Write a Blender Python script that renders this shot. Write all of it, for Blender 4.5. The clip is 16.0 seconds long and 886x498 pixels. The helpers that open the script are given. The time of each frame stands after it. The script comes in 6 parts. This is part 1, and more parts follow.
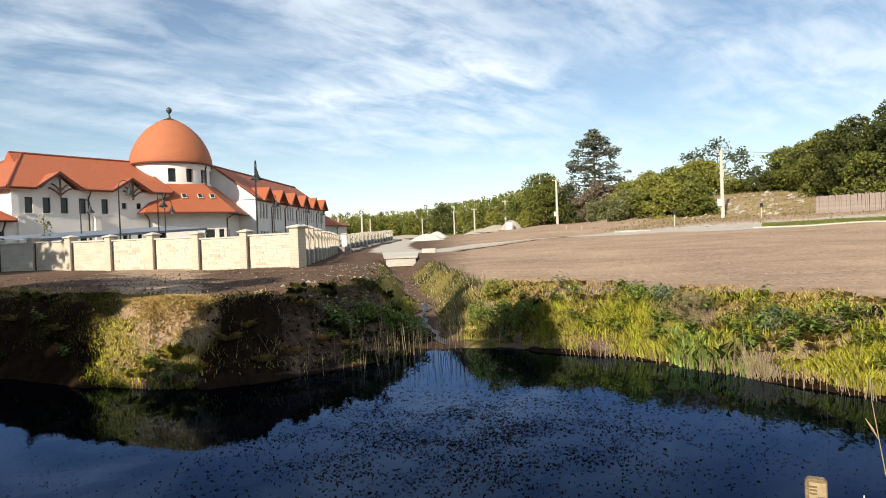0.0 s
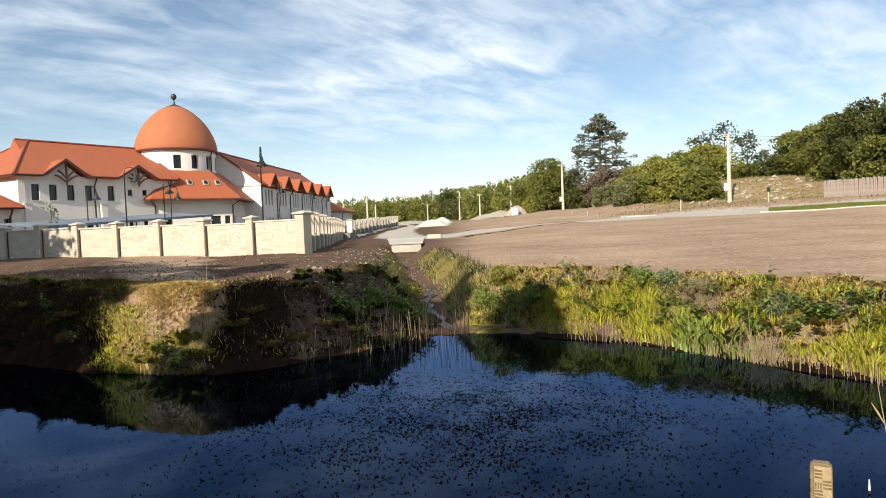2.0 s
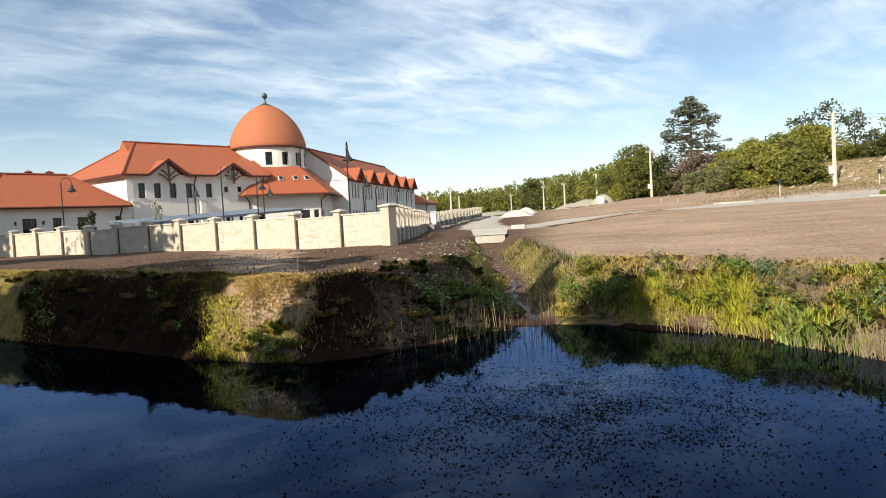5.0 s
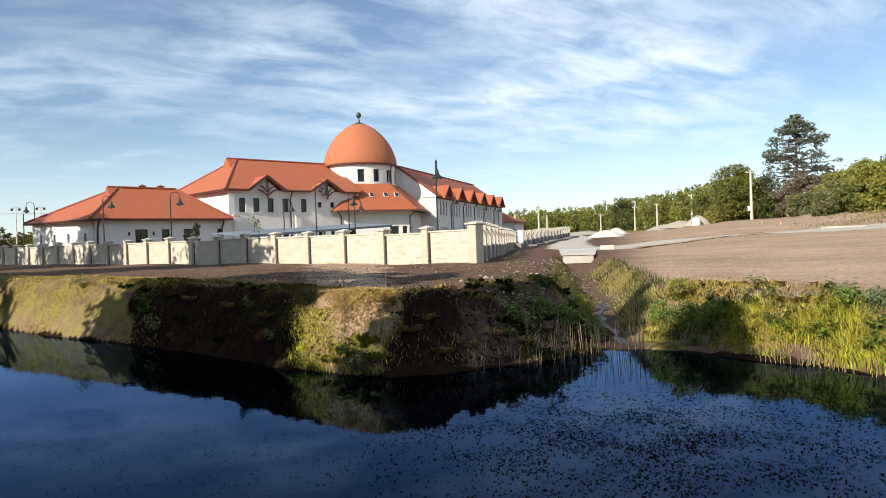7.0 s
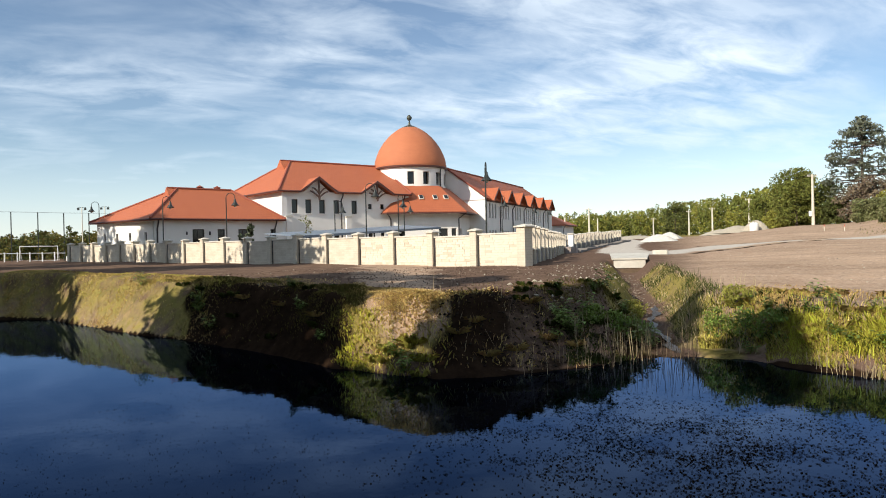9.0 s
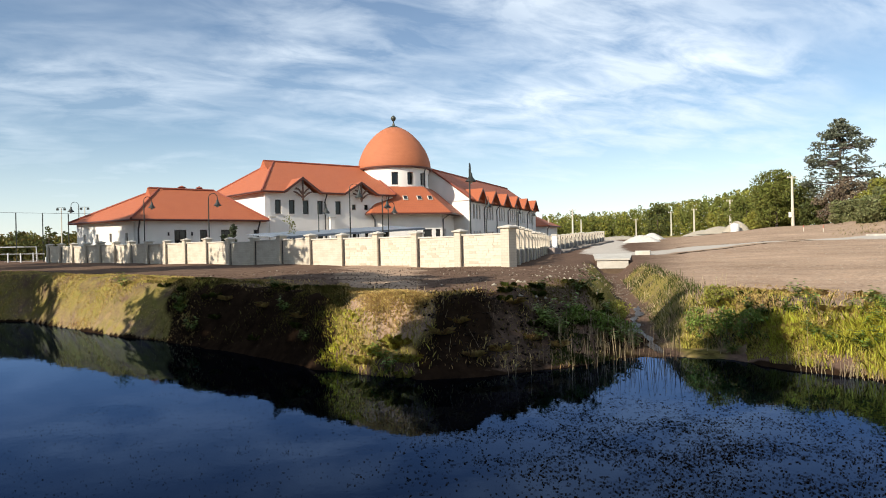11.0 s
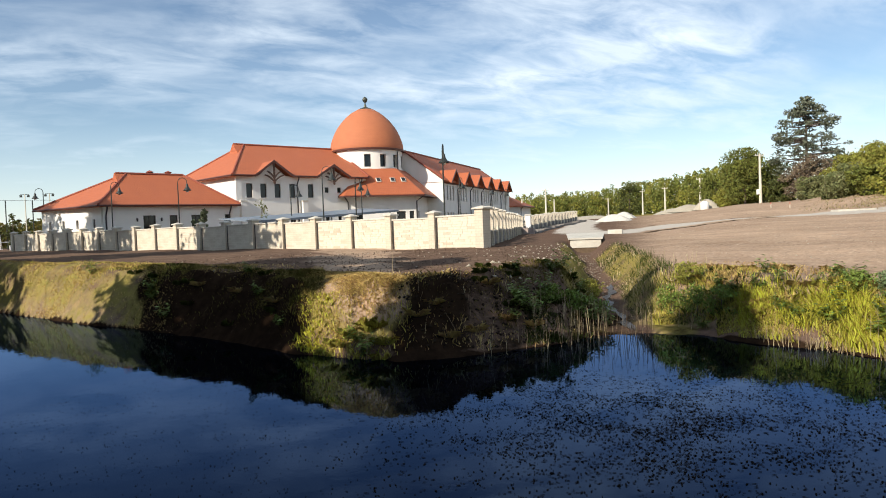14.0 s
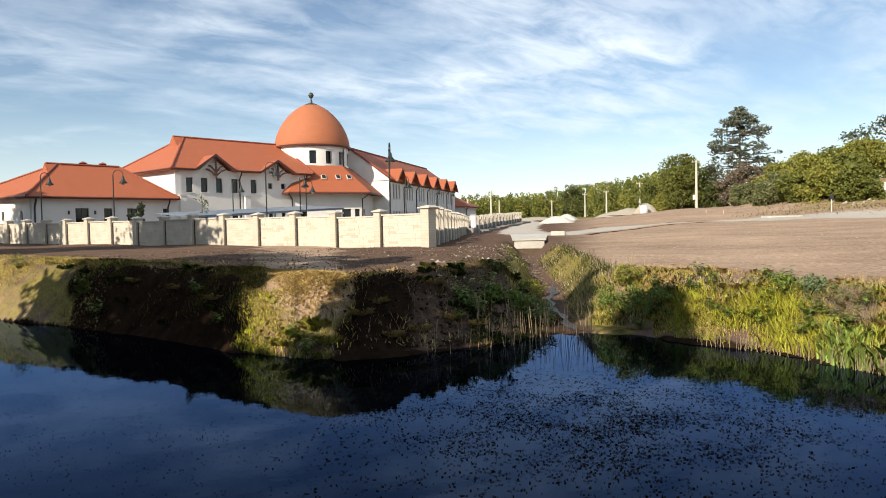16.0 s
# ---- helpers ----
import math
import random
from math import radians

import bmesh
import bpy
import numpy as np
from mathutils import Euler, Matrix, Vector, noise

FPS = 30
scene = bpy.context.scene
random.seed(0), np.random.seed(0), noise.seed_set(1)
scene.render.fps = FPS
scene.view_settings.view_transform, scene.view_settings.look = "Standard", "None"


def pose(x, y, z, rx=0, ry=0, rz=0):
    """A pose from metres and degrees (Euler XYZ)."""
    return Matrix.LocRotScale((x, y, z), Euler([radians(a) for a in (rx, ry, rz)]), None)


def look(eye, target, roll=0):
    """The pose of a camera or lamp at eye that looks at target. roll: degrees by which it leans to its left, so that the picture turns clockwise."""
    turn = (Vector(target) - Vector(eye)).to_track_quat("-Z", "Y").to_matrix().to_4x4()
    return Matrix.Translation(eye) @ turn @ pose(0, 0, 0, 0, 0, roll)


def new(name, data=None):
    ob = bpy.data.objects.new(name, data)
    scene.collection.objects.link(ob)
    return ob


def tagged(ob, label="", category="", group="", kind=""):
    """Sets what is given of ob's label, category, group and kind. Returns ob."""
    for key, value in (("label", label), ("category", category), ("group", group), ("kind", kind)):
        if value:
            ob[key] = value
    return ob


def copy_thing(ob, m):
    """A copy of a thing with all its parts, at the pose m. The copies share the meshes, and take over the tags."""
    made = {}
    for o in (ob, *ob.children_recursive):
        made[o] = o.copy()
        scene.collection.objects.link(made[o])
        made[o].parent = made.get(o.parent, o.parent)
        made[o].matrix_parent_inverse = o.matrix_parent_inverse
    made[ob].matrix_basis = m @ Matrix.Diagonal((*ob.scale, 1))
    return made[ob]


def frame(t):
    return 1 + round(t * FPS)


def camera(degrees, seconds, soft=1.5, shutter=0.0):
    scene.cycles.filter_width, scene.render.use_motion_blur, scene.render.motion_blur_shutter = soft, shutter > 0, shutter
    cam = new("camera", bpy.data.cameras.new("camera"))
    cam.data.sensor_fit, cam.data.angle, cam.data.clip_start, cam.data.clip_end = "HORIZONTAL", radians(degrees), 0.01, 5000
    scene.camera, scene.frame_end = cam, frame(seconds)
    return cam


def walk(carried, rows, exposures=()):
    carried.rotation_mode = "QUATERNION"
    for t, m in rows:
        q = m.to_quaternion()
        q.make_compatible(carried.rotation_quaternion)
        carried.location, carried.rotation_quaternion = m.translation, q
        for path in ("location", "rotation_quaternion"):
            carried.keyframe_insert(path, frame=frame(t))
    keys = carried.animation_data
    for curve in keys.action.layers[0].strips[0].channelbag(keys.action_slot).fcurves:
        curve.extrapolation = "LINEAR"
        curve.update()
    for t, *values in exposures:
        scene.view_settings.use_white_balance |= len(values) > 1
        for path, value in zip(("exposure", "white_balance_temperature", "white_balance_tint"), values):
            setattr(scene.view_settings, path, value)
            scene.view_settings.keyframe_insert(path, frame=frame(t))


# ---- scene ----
cam = camera(67.31, 16.0, soft=1.0)
PATH = [
    (0, pose(0.0, 0.0, 2.8, 89.351, 2.240, 0.023)),
    (0.5, pose(0.0, 0.0, 2.8, 88.729, 2.211, 0.453)),
    (1, pose(0.0, 0.0, 2.8, 88.834, 2.053, 0.468)),
    (1.5, pose(0.0, 0.0, 2.8, 88.679, 1.760, 0.339)),
    (2, pose(0.0, 0.0, 2.8, 88.140, 2.430, 0.487)),
    (2.5, pose(0.0, 0.0, 2.8, 87.193, 2.466, 0.257)),
    (3, pose(0.0, 0.0, 2.8, 86.916, 2.658, 4.306)),
    (3.2, pose(0.0, 0.0, 2.8, 86.812, 2.528, 4.918)),
    (5.3, pose(0.0, 0.0, 2.8, 88.269, 3.815, 9.239)),
    (5.5, pose(0.0, 0.0, 2.8, 88.996, 3.508, 11.776)),
    (6, pose(0.0, 0.0, 2.8, 90.878, 2.013, 18.130)),
    (6.5, pose(0.0, 0.0, 2.8, 90.881, 1.384, 15.639)),
    (7, pose(0.0, 0.0, 2.8, 89.610, 2.051, 15.147)),
    (7.5, pose(0.0, 0.0, 2.8, 88.471, 2.072, 14.590)),
    (8, pose(0.0, 0.0, 2.8, 88.392, 1.891, 16.315)),
    (8.2, pose(0.0, 0.0, 2.8, 89.596, 1.718, 19.120)),
    (10.3, pose(0.0, 0.0, 2.8, 90.047, 0.883, 19.000)),
    (10.5, pose(0.0, 0.0, 2.8, 90.081, 1.042, 18.606)),
    (11, pose(0.0, 0.0, 2.8, 89.975, 1.394, 17.973)),
    (11.5, pose(0.0, 0.0, 2.8, 89.465, 1.838, 17.486)),
    (12, pose(0.0, 0.0, 2.8, 89.549, 1.808, 17.459)),
    (12.5, pose(0.0, 0.0, 2.8, 89.531, 2.080, 16.828)),
    (13, pose(0.0, 0.0, 2.8, 89.606, 1.979, 16.087)),
    (13.5, pose(0.0, 0.0, 2.8, 89.040, 2.019, 15.979)),
    (14, pose(0.0, 0.0, 2.8, 88.327, 2.265, 15.749)),
    (14.5, pose(0.0, 0.0, 2.8, 87.706, 1.919, 14.941)),
    (15, pose(0.0, 0.0, 2.8, 87.364, 1.658, 14.282)),
    (15.5, pose(0.0, 0.0, 2.8, 87.862, 1.010, 12.197)),
    (16, pose(0.0, 0.0, 2.8, 88.115, 1.255, 11.064)),
]
# the clip's white balance drifts a little
BALANCE = ((0, 6600, 9), (3.2, 6580, 9), (5.3, 6450, 9), (6, 5960, 8), (6.5, 6180, 8.5), (8, 6260, 9), (10.3, 6440, 10), (13.5, 6320, 9), (15, 6500, 10), (16, 6500, 10))
walk(cam, PATH, [(t, 0.38, k, tint) for t, k, tint in BALANCE])
# ---- end of path ----
# ---- light ----
SUN_AZ, SUN_EL = 207.0, 29.0      # the way to the sun: degrees clockwise from +y, and above the ground
world = bpy.data.worlds.new("sky")
scene.world = world
world.use_nodes = True


def make_sky():
    n, l = world.node_tree.nodes, world.node_tree.links
    n.clear()
    out = n.new("ShaderNodeOutputWorld")
    bg = n.new("ShaderNodeBackground")
    sky = n.new("ShaderNodeTexSky")
    sky.sky_type, sky.sun_disc = "NISHITA", False
    sky.sun_elevation, sky.sun_rotation = radians(SUN_EL), radians(SUN_AZ)
    sky.air_density, sky.dust_density, sky.ozone_density = 1.0, 0.1, 1.5
    co = n.new("ShaderNodeTexCoord")
    # thin cirrus: the way up is flattened onto a high sheet, and the noise is drawn out along one direction
    sep = n.new("ShaderNodeSeparateXYZ")
    l.new(co.outputs["Generated"], sep.inputs[0])
    add = n.new("ShaderNodeMath"); add.operation = "ADD"; add.inputs[1].default_value = 0.22
    l.new(sep.outputs["Z"], add.inputs[0])
    div = n.new("ShaderNodeVectorMath"); div.operation = "DIVIDE"
    comb = n.new("ShaderNodeCombineXYZ")
    for i in range(3):
        l.new(add.outputs[0], comb.inputs[i])
    l.new(co.outputs["Generated"], div.inputs[0]); l.new(comb.outputs[0], div.inputs[1])
    turn = n.new("ShaderNodeMapping")
    turn.inputs["Rotation"].default_value = (0, 0, radians(-38))
    mp = n.new("ShaderNodeMapping")
    mp.inputs["Scale"].default_value = (0.8, 1.5, 1.0)
    mp.inputs["Location"].default_value = (0.35, 0.15, 0.0)
    l.new(div.outputs[0], turn.inputs[0]); l.new(turn.outputs[0], mp.inputs[0])
    big = n.new("ShaderNodeTexNoise"); big.inputs["Scale"].default_value = 0.95; big.inputs["Detail"].default_value = 5; big.inputs["Roughness"].default_value = 0.5; big.inputs["Distortion"].default_value = 0.4
    fine = n.new("ShaderNodeTexNoise"); fine.inputs["Scale"].default_value = 4.6; fine.inputs["Detail"].default_value = 9; fine.inputs["Roughness"].default_value = 0.58; fine.inputs["Distortion"].default_value = 0.35
    l.new(mp.outputs[0], big.inputs["Vector"]); l.new(mp.outputs[0], fine.inputs["Vector"])
    r1 = n.new("ShaderNodeMapRange"); r1.inputs[1].default_value, r1.inputs[2].default_value, r1.inputs[3].default_value = 0.35, 0.63, 0.08
    r2 = n.new("ShaderNodeMapRange"); r2.inputs[1].default_value, r2.inputs[2].default_value, r2.inputs[3].default_value = 0.36, 0.64, 0.08
    l.new(big.outputs["Fac"], r1.inputs[0]); l.new(fine.outputs["Fac"], r2.inputs[0])
    mul = n.new("ShaderNodeMath"); mul.operation = "MULTIPLY"
    l.new(r1.outputs[0], mul.inputs[0]); l.new(r2.outputs[0], mul.inputs[1])
    veil = n.new("ShaderNodeMapRange"); veil.inputs[1].default_value, veil.inputs[2].default_value, veil.inputs[3].default_value, veil.inputs[4].default_value = 0.03, 0.24, 0.12, 1.0
    l.new(sep.outputs["Z"], veil.inputs[0])
    m2 = n.new("ShaderNodeMath"); m2.operation = "MULTIPLY"
    l.new(mul.outputs[0], m2.inputs[0]); l.new(veil.outputs[0], m2.inputs[1])
    m3 = n.new("ShaderNodeMath"); m3.operation = "MULTIPLY"; m3.inputs[1].default_value = 0.92; m3.use_clamp = True
    l.new(m2.outputs[0], m3.inputs[0])
    haze = n.new("ShaderNodeMapRange"); haze.inputs[1].default_value, haze.inputs[2].default_value, haze.inputs[3].default_value, haze.inputs[4].default_value = -0.02, 0.17, 0.55, 0.0
    l.new(sep.outputs["Z"], haze.inputs[0])
    top = n.new("ShaderNodeMath"); top.operation = "MAXIMUM"
    l.new(m3.outputs[0], top.inputs[0]); l.new(haze.outputs[0], top.inputs[1])
    mix = n.new("ShaderNodeMix"); mix.data_type = "RGBA"
    l.new(top.outputs[0], mix.inputs["Factor"])
    l.new(sky.outputs[0], mix.inputs["A"])
    mix.inputs["B"].default_value = CLOUD
    l.new(mix.outputs["Result"], bg.inputs["Color"])
    bg.inputs["Strength"].default_value = SKY
    l.new(bg.outputs[0], out.inputs[0])


SKY, CLOUD = 0.096, (8.1, 8.9, 9.6, 1)
make_sky()
sun = new("sun", bpy.data.lights.new("sun", "SUN"))
sun.data.energy, sun.data.angle, sun.data.color = 5.0, radians(0.5), (1.0, 0.89, 0.75)
to_sun = Vector((math.sin(radians(SUN_AZ)) * math.cos(radians(SUN_EL)), math.cos(radians(SUN_AZ)) * math.cos(radians(SUN_EL)), math.sin(radians(SUN_EL))))
sun.matrix_world = look(to_sun * 50, (0, 0, 0))


# ---- materials ----
def mat(name, a, b=None, scale=3.0, rough=0.8, bump=0.0, bump_scale=None, detail=6.0, metal=0.0, spread=(0.35, 0.65), grime=None, vary=0.0, through_light=0.0, spec=0.5):
    """Two colours mixed by noise, a second finer noise, optional random tint per piece and leaf translucency."""
    m = bpy.data.materials.new(name)
    m.use_nodes = True
    n, l = m.node_tree.nodes, m.node_tree.links
    p = n["Principled BSDF"]
    b = b or tuple(c * 0.8 for c in a)
    co = n.new("ShaderNodeTexCoord")
    no = n.new("ShaderNodeTexNoise")
    no.inputs["Scale"].default_value, no.inputs["Detail"].default_value, no.inputs["Roughness"].default_value = scale, detail, 0.62
    l.new(co.outputs["Object"], no.inputs["Vector"])
    mr = n.new("ShaderNodeMapRange")
    mr.inputs[1].default_value, mr.inputs[2].default_value = spread
    l.new(no.outputs["Fac"], mr.inputs[0])
    mx = n.new("ShaderNodeMix"); mx.data_type = "RGBA"
    mx.inputs["A"].default_value, mx.inputs["B"].default_value = (*a, 1), (*b, 1)
    l.new(mr.outputs[0], mx.inputs["Factor"])
    last = mx.outputs["Result"]
    if grime:
        g = n.new("ShaderNodeTexNoise"); g.inputs["Scale"].default_value, g.inputs["Detail"].default_value = grime[1], 8
        l.new(co.outputs["Object"], g.inputs["Vector"])
        gr = n.new("ShaderNodeMapRange"); gr.inputs[1].default_value, gr.inputs[2].default_value, gr.inputs[4].default_value = 0.5, 0.75, grime[2]
        l.new(g.outputs["Fac"], gr.inputs[0])
        gm = n.new("ShaderNodeMix"); gm.data_type = "RGBA"; gm.inputs["B"].default_value = (*grime[0], 1)
        l.new(gr.outputs[0], gm.inputs["Factor"]); l.new(last, gm.inputs["A"])
        last = gm.outputs["Result"]
    if vary:
        geo = n.new("ShaderNodeNewGeometry")
        hs = n.new("ShaderNodeHueSaturation")
        vr = n.new("ShaderNodeMapRange"); vr.inputs[3].default_value, vr.inputs[4].default_value = 1 - vary, 1 + vary
        hr = n.new("ShaderNodeMapRange"); hr.inputs[3].default_value, hr.inputs[4].default_value = 0.5 - vary * 0.06, 0.5 + vary * 0.05
        l.new(geo.outputs["Random Per Island"], vr.inputs[0]); l.new(geo.outputs["Random Per Island"], hr.inputs[0])
        l.new(vr.outputs[0], hs.inputs["Value"]); l.new(hr.outputs[0], hs.inputs["Hue"]); l.new(last, hs.inputs["Color"])
        last = hs.outputs["Color"]
    l.new(last, p.inputs["Base Color"])
    p.inputs["Roughness"].default_value, p.inputs["Metallic"].default_value = rough, metal
    p.inputs["Specular IOR Level"].default_value = spec
    if bump:
        bn = n.new("ShaderNodeTexNoise"); bn.inputs["Scale"].default_value, bn.inputs["Detail"].default_value = bump_scale or scale * 5, 8
        l.new(co.outputs["Object"], bn.inputs["Vector"])
        bp = n.new("ShaderNodeBump"); bp.inputs["Strength"].default_value, bp.inputs["Distance"].default_value = min(1, bump), 0.05
        l.new(bn.outputs["Fac"], bp.inputs["Height"]); l.new(bp.outputs[0], p.inputs["Normal"])
    if through_light:
        tr = n.new("ShaderNodeBsdfTranslucent"); l.new(last, tr.inputs["Color"])
        ms = n.new("ShaderNodeMixShader"); ms.inputs[0].default_value = through_light
        l.new(p.outputs[0], ms.inputs[1]); l.new(tr.outputs[0], ms.inputs[2])
        l.new(ms.outputs[0], n["Material Output"].inputs["Surface"])
    return m


def brick_mat(name, a, b, joint_shade, width, height, rough=0.85, bump=0.4, rot=0.0, vertical=True):
    """Courses of cladding stone or roof tiles: a brick pattern in metres over object coordinates, with noise."""
    m = mat(name, a, b, 1.3, rough)
    n, l = m.node_tree.nodes, m.node_tree.links
    p = n["Principled BSDF"]
    uv = n.new("ShaderNodeUVMap")
    bt = n.new("ShaderNodeTexBrick")
    bt.inputs["Scale"].default_value = 1.0
    bt.inputs["Brick Width"].default_value, bt.inputs["Row Height"].default_value = width, height
    bt.inputs["Mortar Size"].default_value, bt.inputs["Mortar Smooth"].default_value = height * 0.07, 0.4
    bt.inputs["Color1"].default_value, bt.inputs["Color2"].default_value, bt.inputs["Mortar"].default_value = (*a, 1), (*b, 1), (*joint_shade, 1)
    bt.inputs["Bias"].default_value = -0.55
    l.new(uv.outputs[0], bt.inputs["Vector"])
    old = p.inputs["Base Color"].links[0].from_socket
    mx = n.new("ShaderNodeMix"); mx.data_type = "RGBA"; mx.inputs["Factor"].default_value = 0.62
    l.new(old, mx.inputs["A"]); l.new(bt.outputs["Color"], mx.inputs["B"])
    l.new(mx.outputs["Result"], p.inputs["Base Color"])
    bp = n.new("ShaderNodeBump"); bp.inputs["Strength"].default_value, bp.inputs["Distance"].default_value = bump, 0.03
    bp.invert = True
    l.new(bt.outputs["Fac"], bp.inputs["Height"]); l.new(bp.outputs[0], p.inputs["Normal"])
    return m


def stone_mat():
    """Cream cladding stone whose tone differs from stone to stone."""
    m = mat("cream_cladding_stones", (0.70, 0.64, 0.52), (0.63, 0.56, 0.44), 5.0, 0.9, 0.4, 40)
    n, l = m.node_tree.nodes, m.node_tree.links
    p = n["Principled BSDF"]
    info = n.new("ShaderNodeObjectInfo")
    ramp = n.new("ShaderNodeMapRange"); ramp.inputs[1].default_value, ramp.inputs[2].default_value = 0.78, 1.0
    l.new(info.outputs["Random"], ramp.inputs[0])
    mx = n.new("ShaderNodeMix"); mx.data_type = "RGBA"; mx.inputs["B"].default_value = (0.53, 0.45, 0.34, 1)
    old = p.inputs["Base Color"].links[0].from_socket
    l.new(ramp.outputs[0], mx.inputs["Factor"]); l.new(old, mx.inputs["A"])
    l.new(mx.outputs["Result"], p.inputs["Base Color"])
    return m


M = {}
M["stone_clad"] = brick_mat("cream_stone_cladding", (0.64, 0.58, 0.47), (0.40, 0.32, 0.22), (0.50, 0.42, 0.31), 0.42, 0.12)
M["clad_stone"] = stone_mat()
M["coping"] = mat("pale_concrete_coping", (0.62, 0.58, 0.50), (0.50, 0.46, 0.38), 4, 0.85, 0.3)
M["post_stone"] = brick_mat("cream_stone_pillar", (0.60, 0.54, 0.43), (0.48, 0.41, 0.31), (0.42, 0.36, 0.27), 0.28, 0.12)
M["dark_base"] = mat("grey_plinth_render", (0.22, 0.20, 0.18), (0.15, 0.14, 0.13), 3, 0.9, 0.3)
M["render"] = mat("white_wall_render", (0.84, 0.81, 0.75), (0.79, 0.76, 0.69), 0.6, 0.9, 0.12, 60, grime=((0.55, 0.52, 0.46), 0.35, 0.25))
M["tile"] = brick_mat("orange_clay_roof_tiles", (0.43, 0.122, 0.046), (0.37, 0.098, 0.038), (0.30, 0.076, 0.031), 0.26, 0.33, 0.7, 0.6)
M["dome_tile"] = brick_mat("orange_clay_dome_shingles", (0.46, 0.155, 0.064), (0.40, 0.128, 0.053), (0.35, 0.10, 0.044), 0.22, 0.20, 0.75, 0.35)
M["ridge"] = mat("dark_red_ridge_tiles", (0.30, 0.075, 0.04), (0.22, 0.055, 0.03), 5, 0.75)
M["gutter"] = mat("brown_painted_gutter", (0.11, 0.035, 0.025), (0.08, 0.028, 0.02), 4, 0.5)
M["pipe"] = mat("dark_metal_pipe", (0.06, 0.05, 0.05), (0.04, 0.035, 0.035), 4, 0.45, metal=0.4)
M["timber"] = mat("dark_stained_timber", (0.09, 0.045, 0.028), (0.06, 0.03, 0.02), 8, 0.7, 0.2)
M["frame"] = mat("dark_brown_window_frame", (0.05, 0.03, 0.022), (0.035, 0.022, 0.016), 6, 0.5)
M["reveal"] = mat("white_window_surround", (0.82, 0.80, 0.76), (0.76, 0.74, 0.69), 2, 0.85)
M["metal"] = mat("dark_green_lamp_iron", (0.05, 0.055, 0.05), (0.035, 0.04, 0.035), 6, 0.5, metal=0.5)
M["copper"] = mat("weathered_copper_cap", (0.10, 0.10, 0.075), (0.07, 0.08, 0.065), 3, 0.5, metal=0.6)
M["concrete"] = mat("pale_cast_concrete", (0.58, 0.55, 0.47), (0.48, 0.45, 0.38), 1.6, 0.9, 0.3, grime=((0.36, 0.33, 0.27), 0.8, 0.5))
M["pole"] = mat("pale_concrete_pole", (0.62, 0.58, 0.47), (0.52, 0.48, 0.38), 3, 0.9, 0.2)
M["canopy"] = mat("blue_grey_sheet_roof", (0.20, 0.24, 0.28), (0.15, 0.185, 0.22), 2, 0.55)
M["board"] = mat("grey_brown_weathered_boards", (0.36, 0.30, 0.26), (0.24, 0.19, 0.16), 3, 0.9, 0.4, vary=0.25)
M["gauge_wood"] = mat("weathered_pine_stake", (0.31, 0.225, 0.12), (0.20, 0.145, 0.08), 22, 0.8, 0.5)
M["gauge_face"] = mat("faded_yellow_gauge_board", (0.46, 0.36, 0.205), (0.33, 0.25, 0.14), 26, 0.75, 0.2)
M["gauge_mark"] = mat("worn_brown_marks", (0.13, 0.085, 0.04), (0.22, 0.15, 0.07), 40, 0.8)
M["bark"] = mat("grey_brown_bark", (0.13, 0.10, 0.075), (0.075, 0.058, 0.045), 6, 0.95, 0.8)
M["leaf"] = mat("green_leaves", (0.175, 0.185, 0.042), (0.125, 0.140, 0.034), 0.5, 0.6, vary=0.4, through_light=0.2, spec=0.12)
M["leaf_light"] = mat("spring_green_leaves", (0.28, 0.27, 0.055), (0.21, 0.21, 0.044), 0.5, 0.6, vary=0.35, through_light=0.2, spec=0.12)
M["leaf_dark"] = mat("dark_green_leaves", (0.105, 0.115, 0.034), (0.068, 0.080, 0.026), 0.5, 0.6, vary=0.4, through_light=0.25, spec=0.12)
M["leaf_bloom"] = mat("pale_blossom_leaves", (0.22, 0.22, 0.10), (0.14, 0.16, 0.06), 0.6, 0.7, vary=0.4, through_light=0.3, spec=0.12)
M["leaf_grey"] = mat("grey_green_leaves", (0.15, 0.17, 0.10), (0.10, 0.12, 0.07), 0.6, 0.7, vary=0.4, through_light=0.3, spec=0.12)
M["needle"] = mat("grey_green_pine_needles", (0.150, 0.160, 0.110), (0.092, 0.105, 0.072), 0.6, 0.65, vary=0.4, through_light=0.12, spec=0.12)
M["needle_dry"] = mat("brown_dry_needles", (0.17, 0.125, 0.075), (0.11, 0.08, 0.05), 0.6, 0.8, vary=0.4)
M["grass"] = mat("green_bank_grass", (0.40, 0.37, 0.062), (0.54, 0.45, 0.12), 0.45, 0.6, vary=0.45, through_light=0.18, spec=0.12)
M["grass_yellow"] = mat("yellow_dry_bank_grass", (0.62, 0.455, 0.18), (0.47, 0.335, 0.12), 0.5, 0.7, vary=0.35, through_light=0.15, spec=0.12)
# deep green tufts; the dark tone holds part of the banks' shade
M["dark_grass"] = mat("deep_green_shade_grass", (0.085, 0.102, 0.020), (0.042, 0.055, 0.013), 0.6, 0.6, vary=0.5, through_light=0.3, spec=0.1)
M["lawn"] = mat("short_mown_lawn", (0.21, 0.22, 0.060), (0.15, 0.17, 0.045), 0.6, 0.7, vary=0.3, through_light=0.3, spec=0.1)
M["tangle"] = mat("dead_pinkish_brown_stalks", (0.46, 0.35, 0.25), (0.34, 0.25, 0.17), 3, 0.85, vary=0.3, spec=0.1)
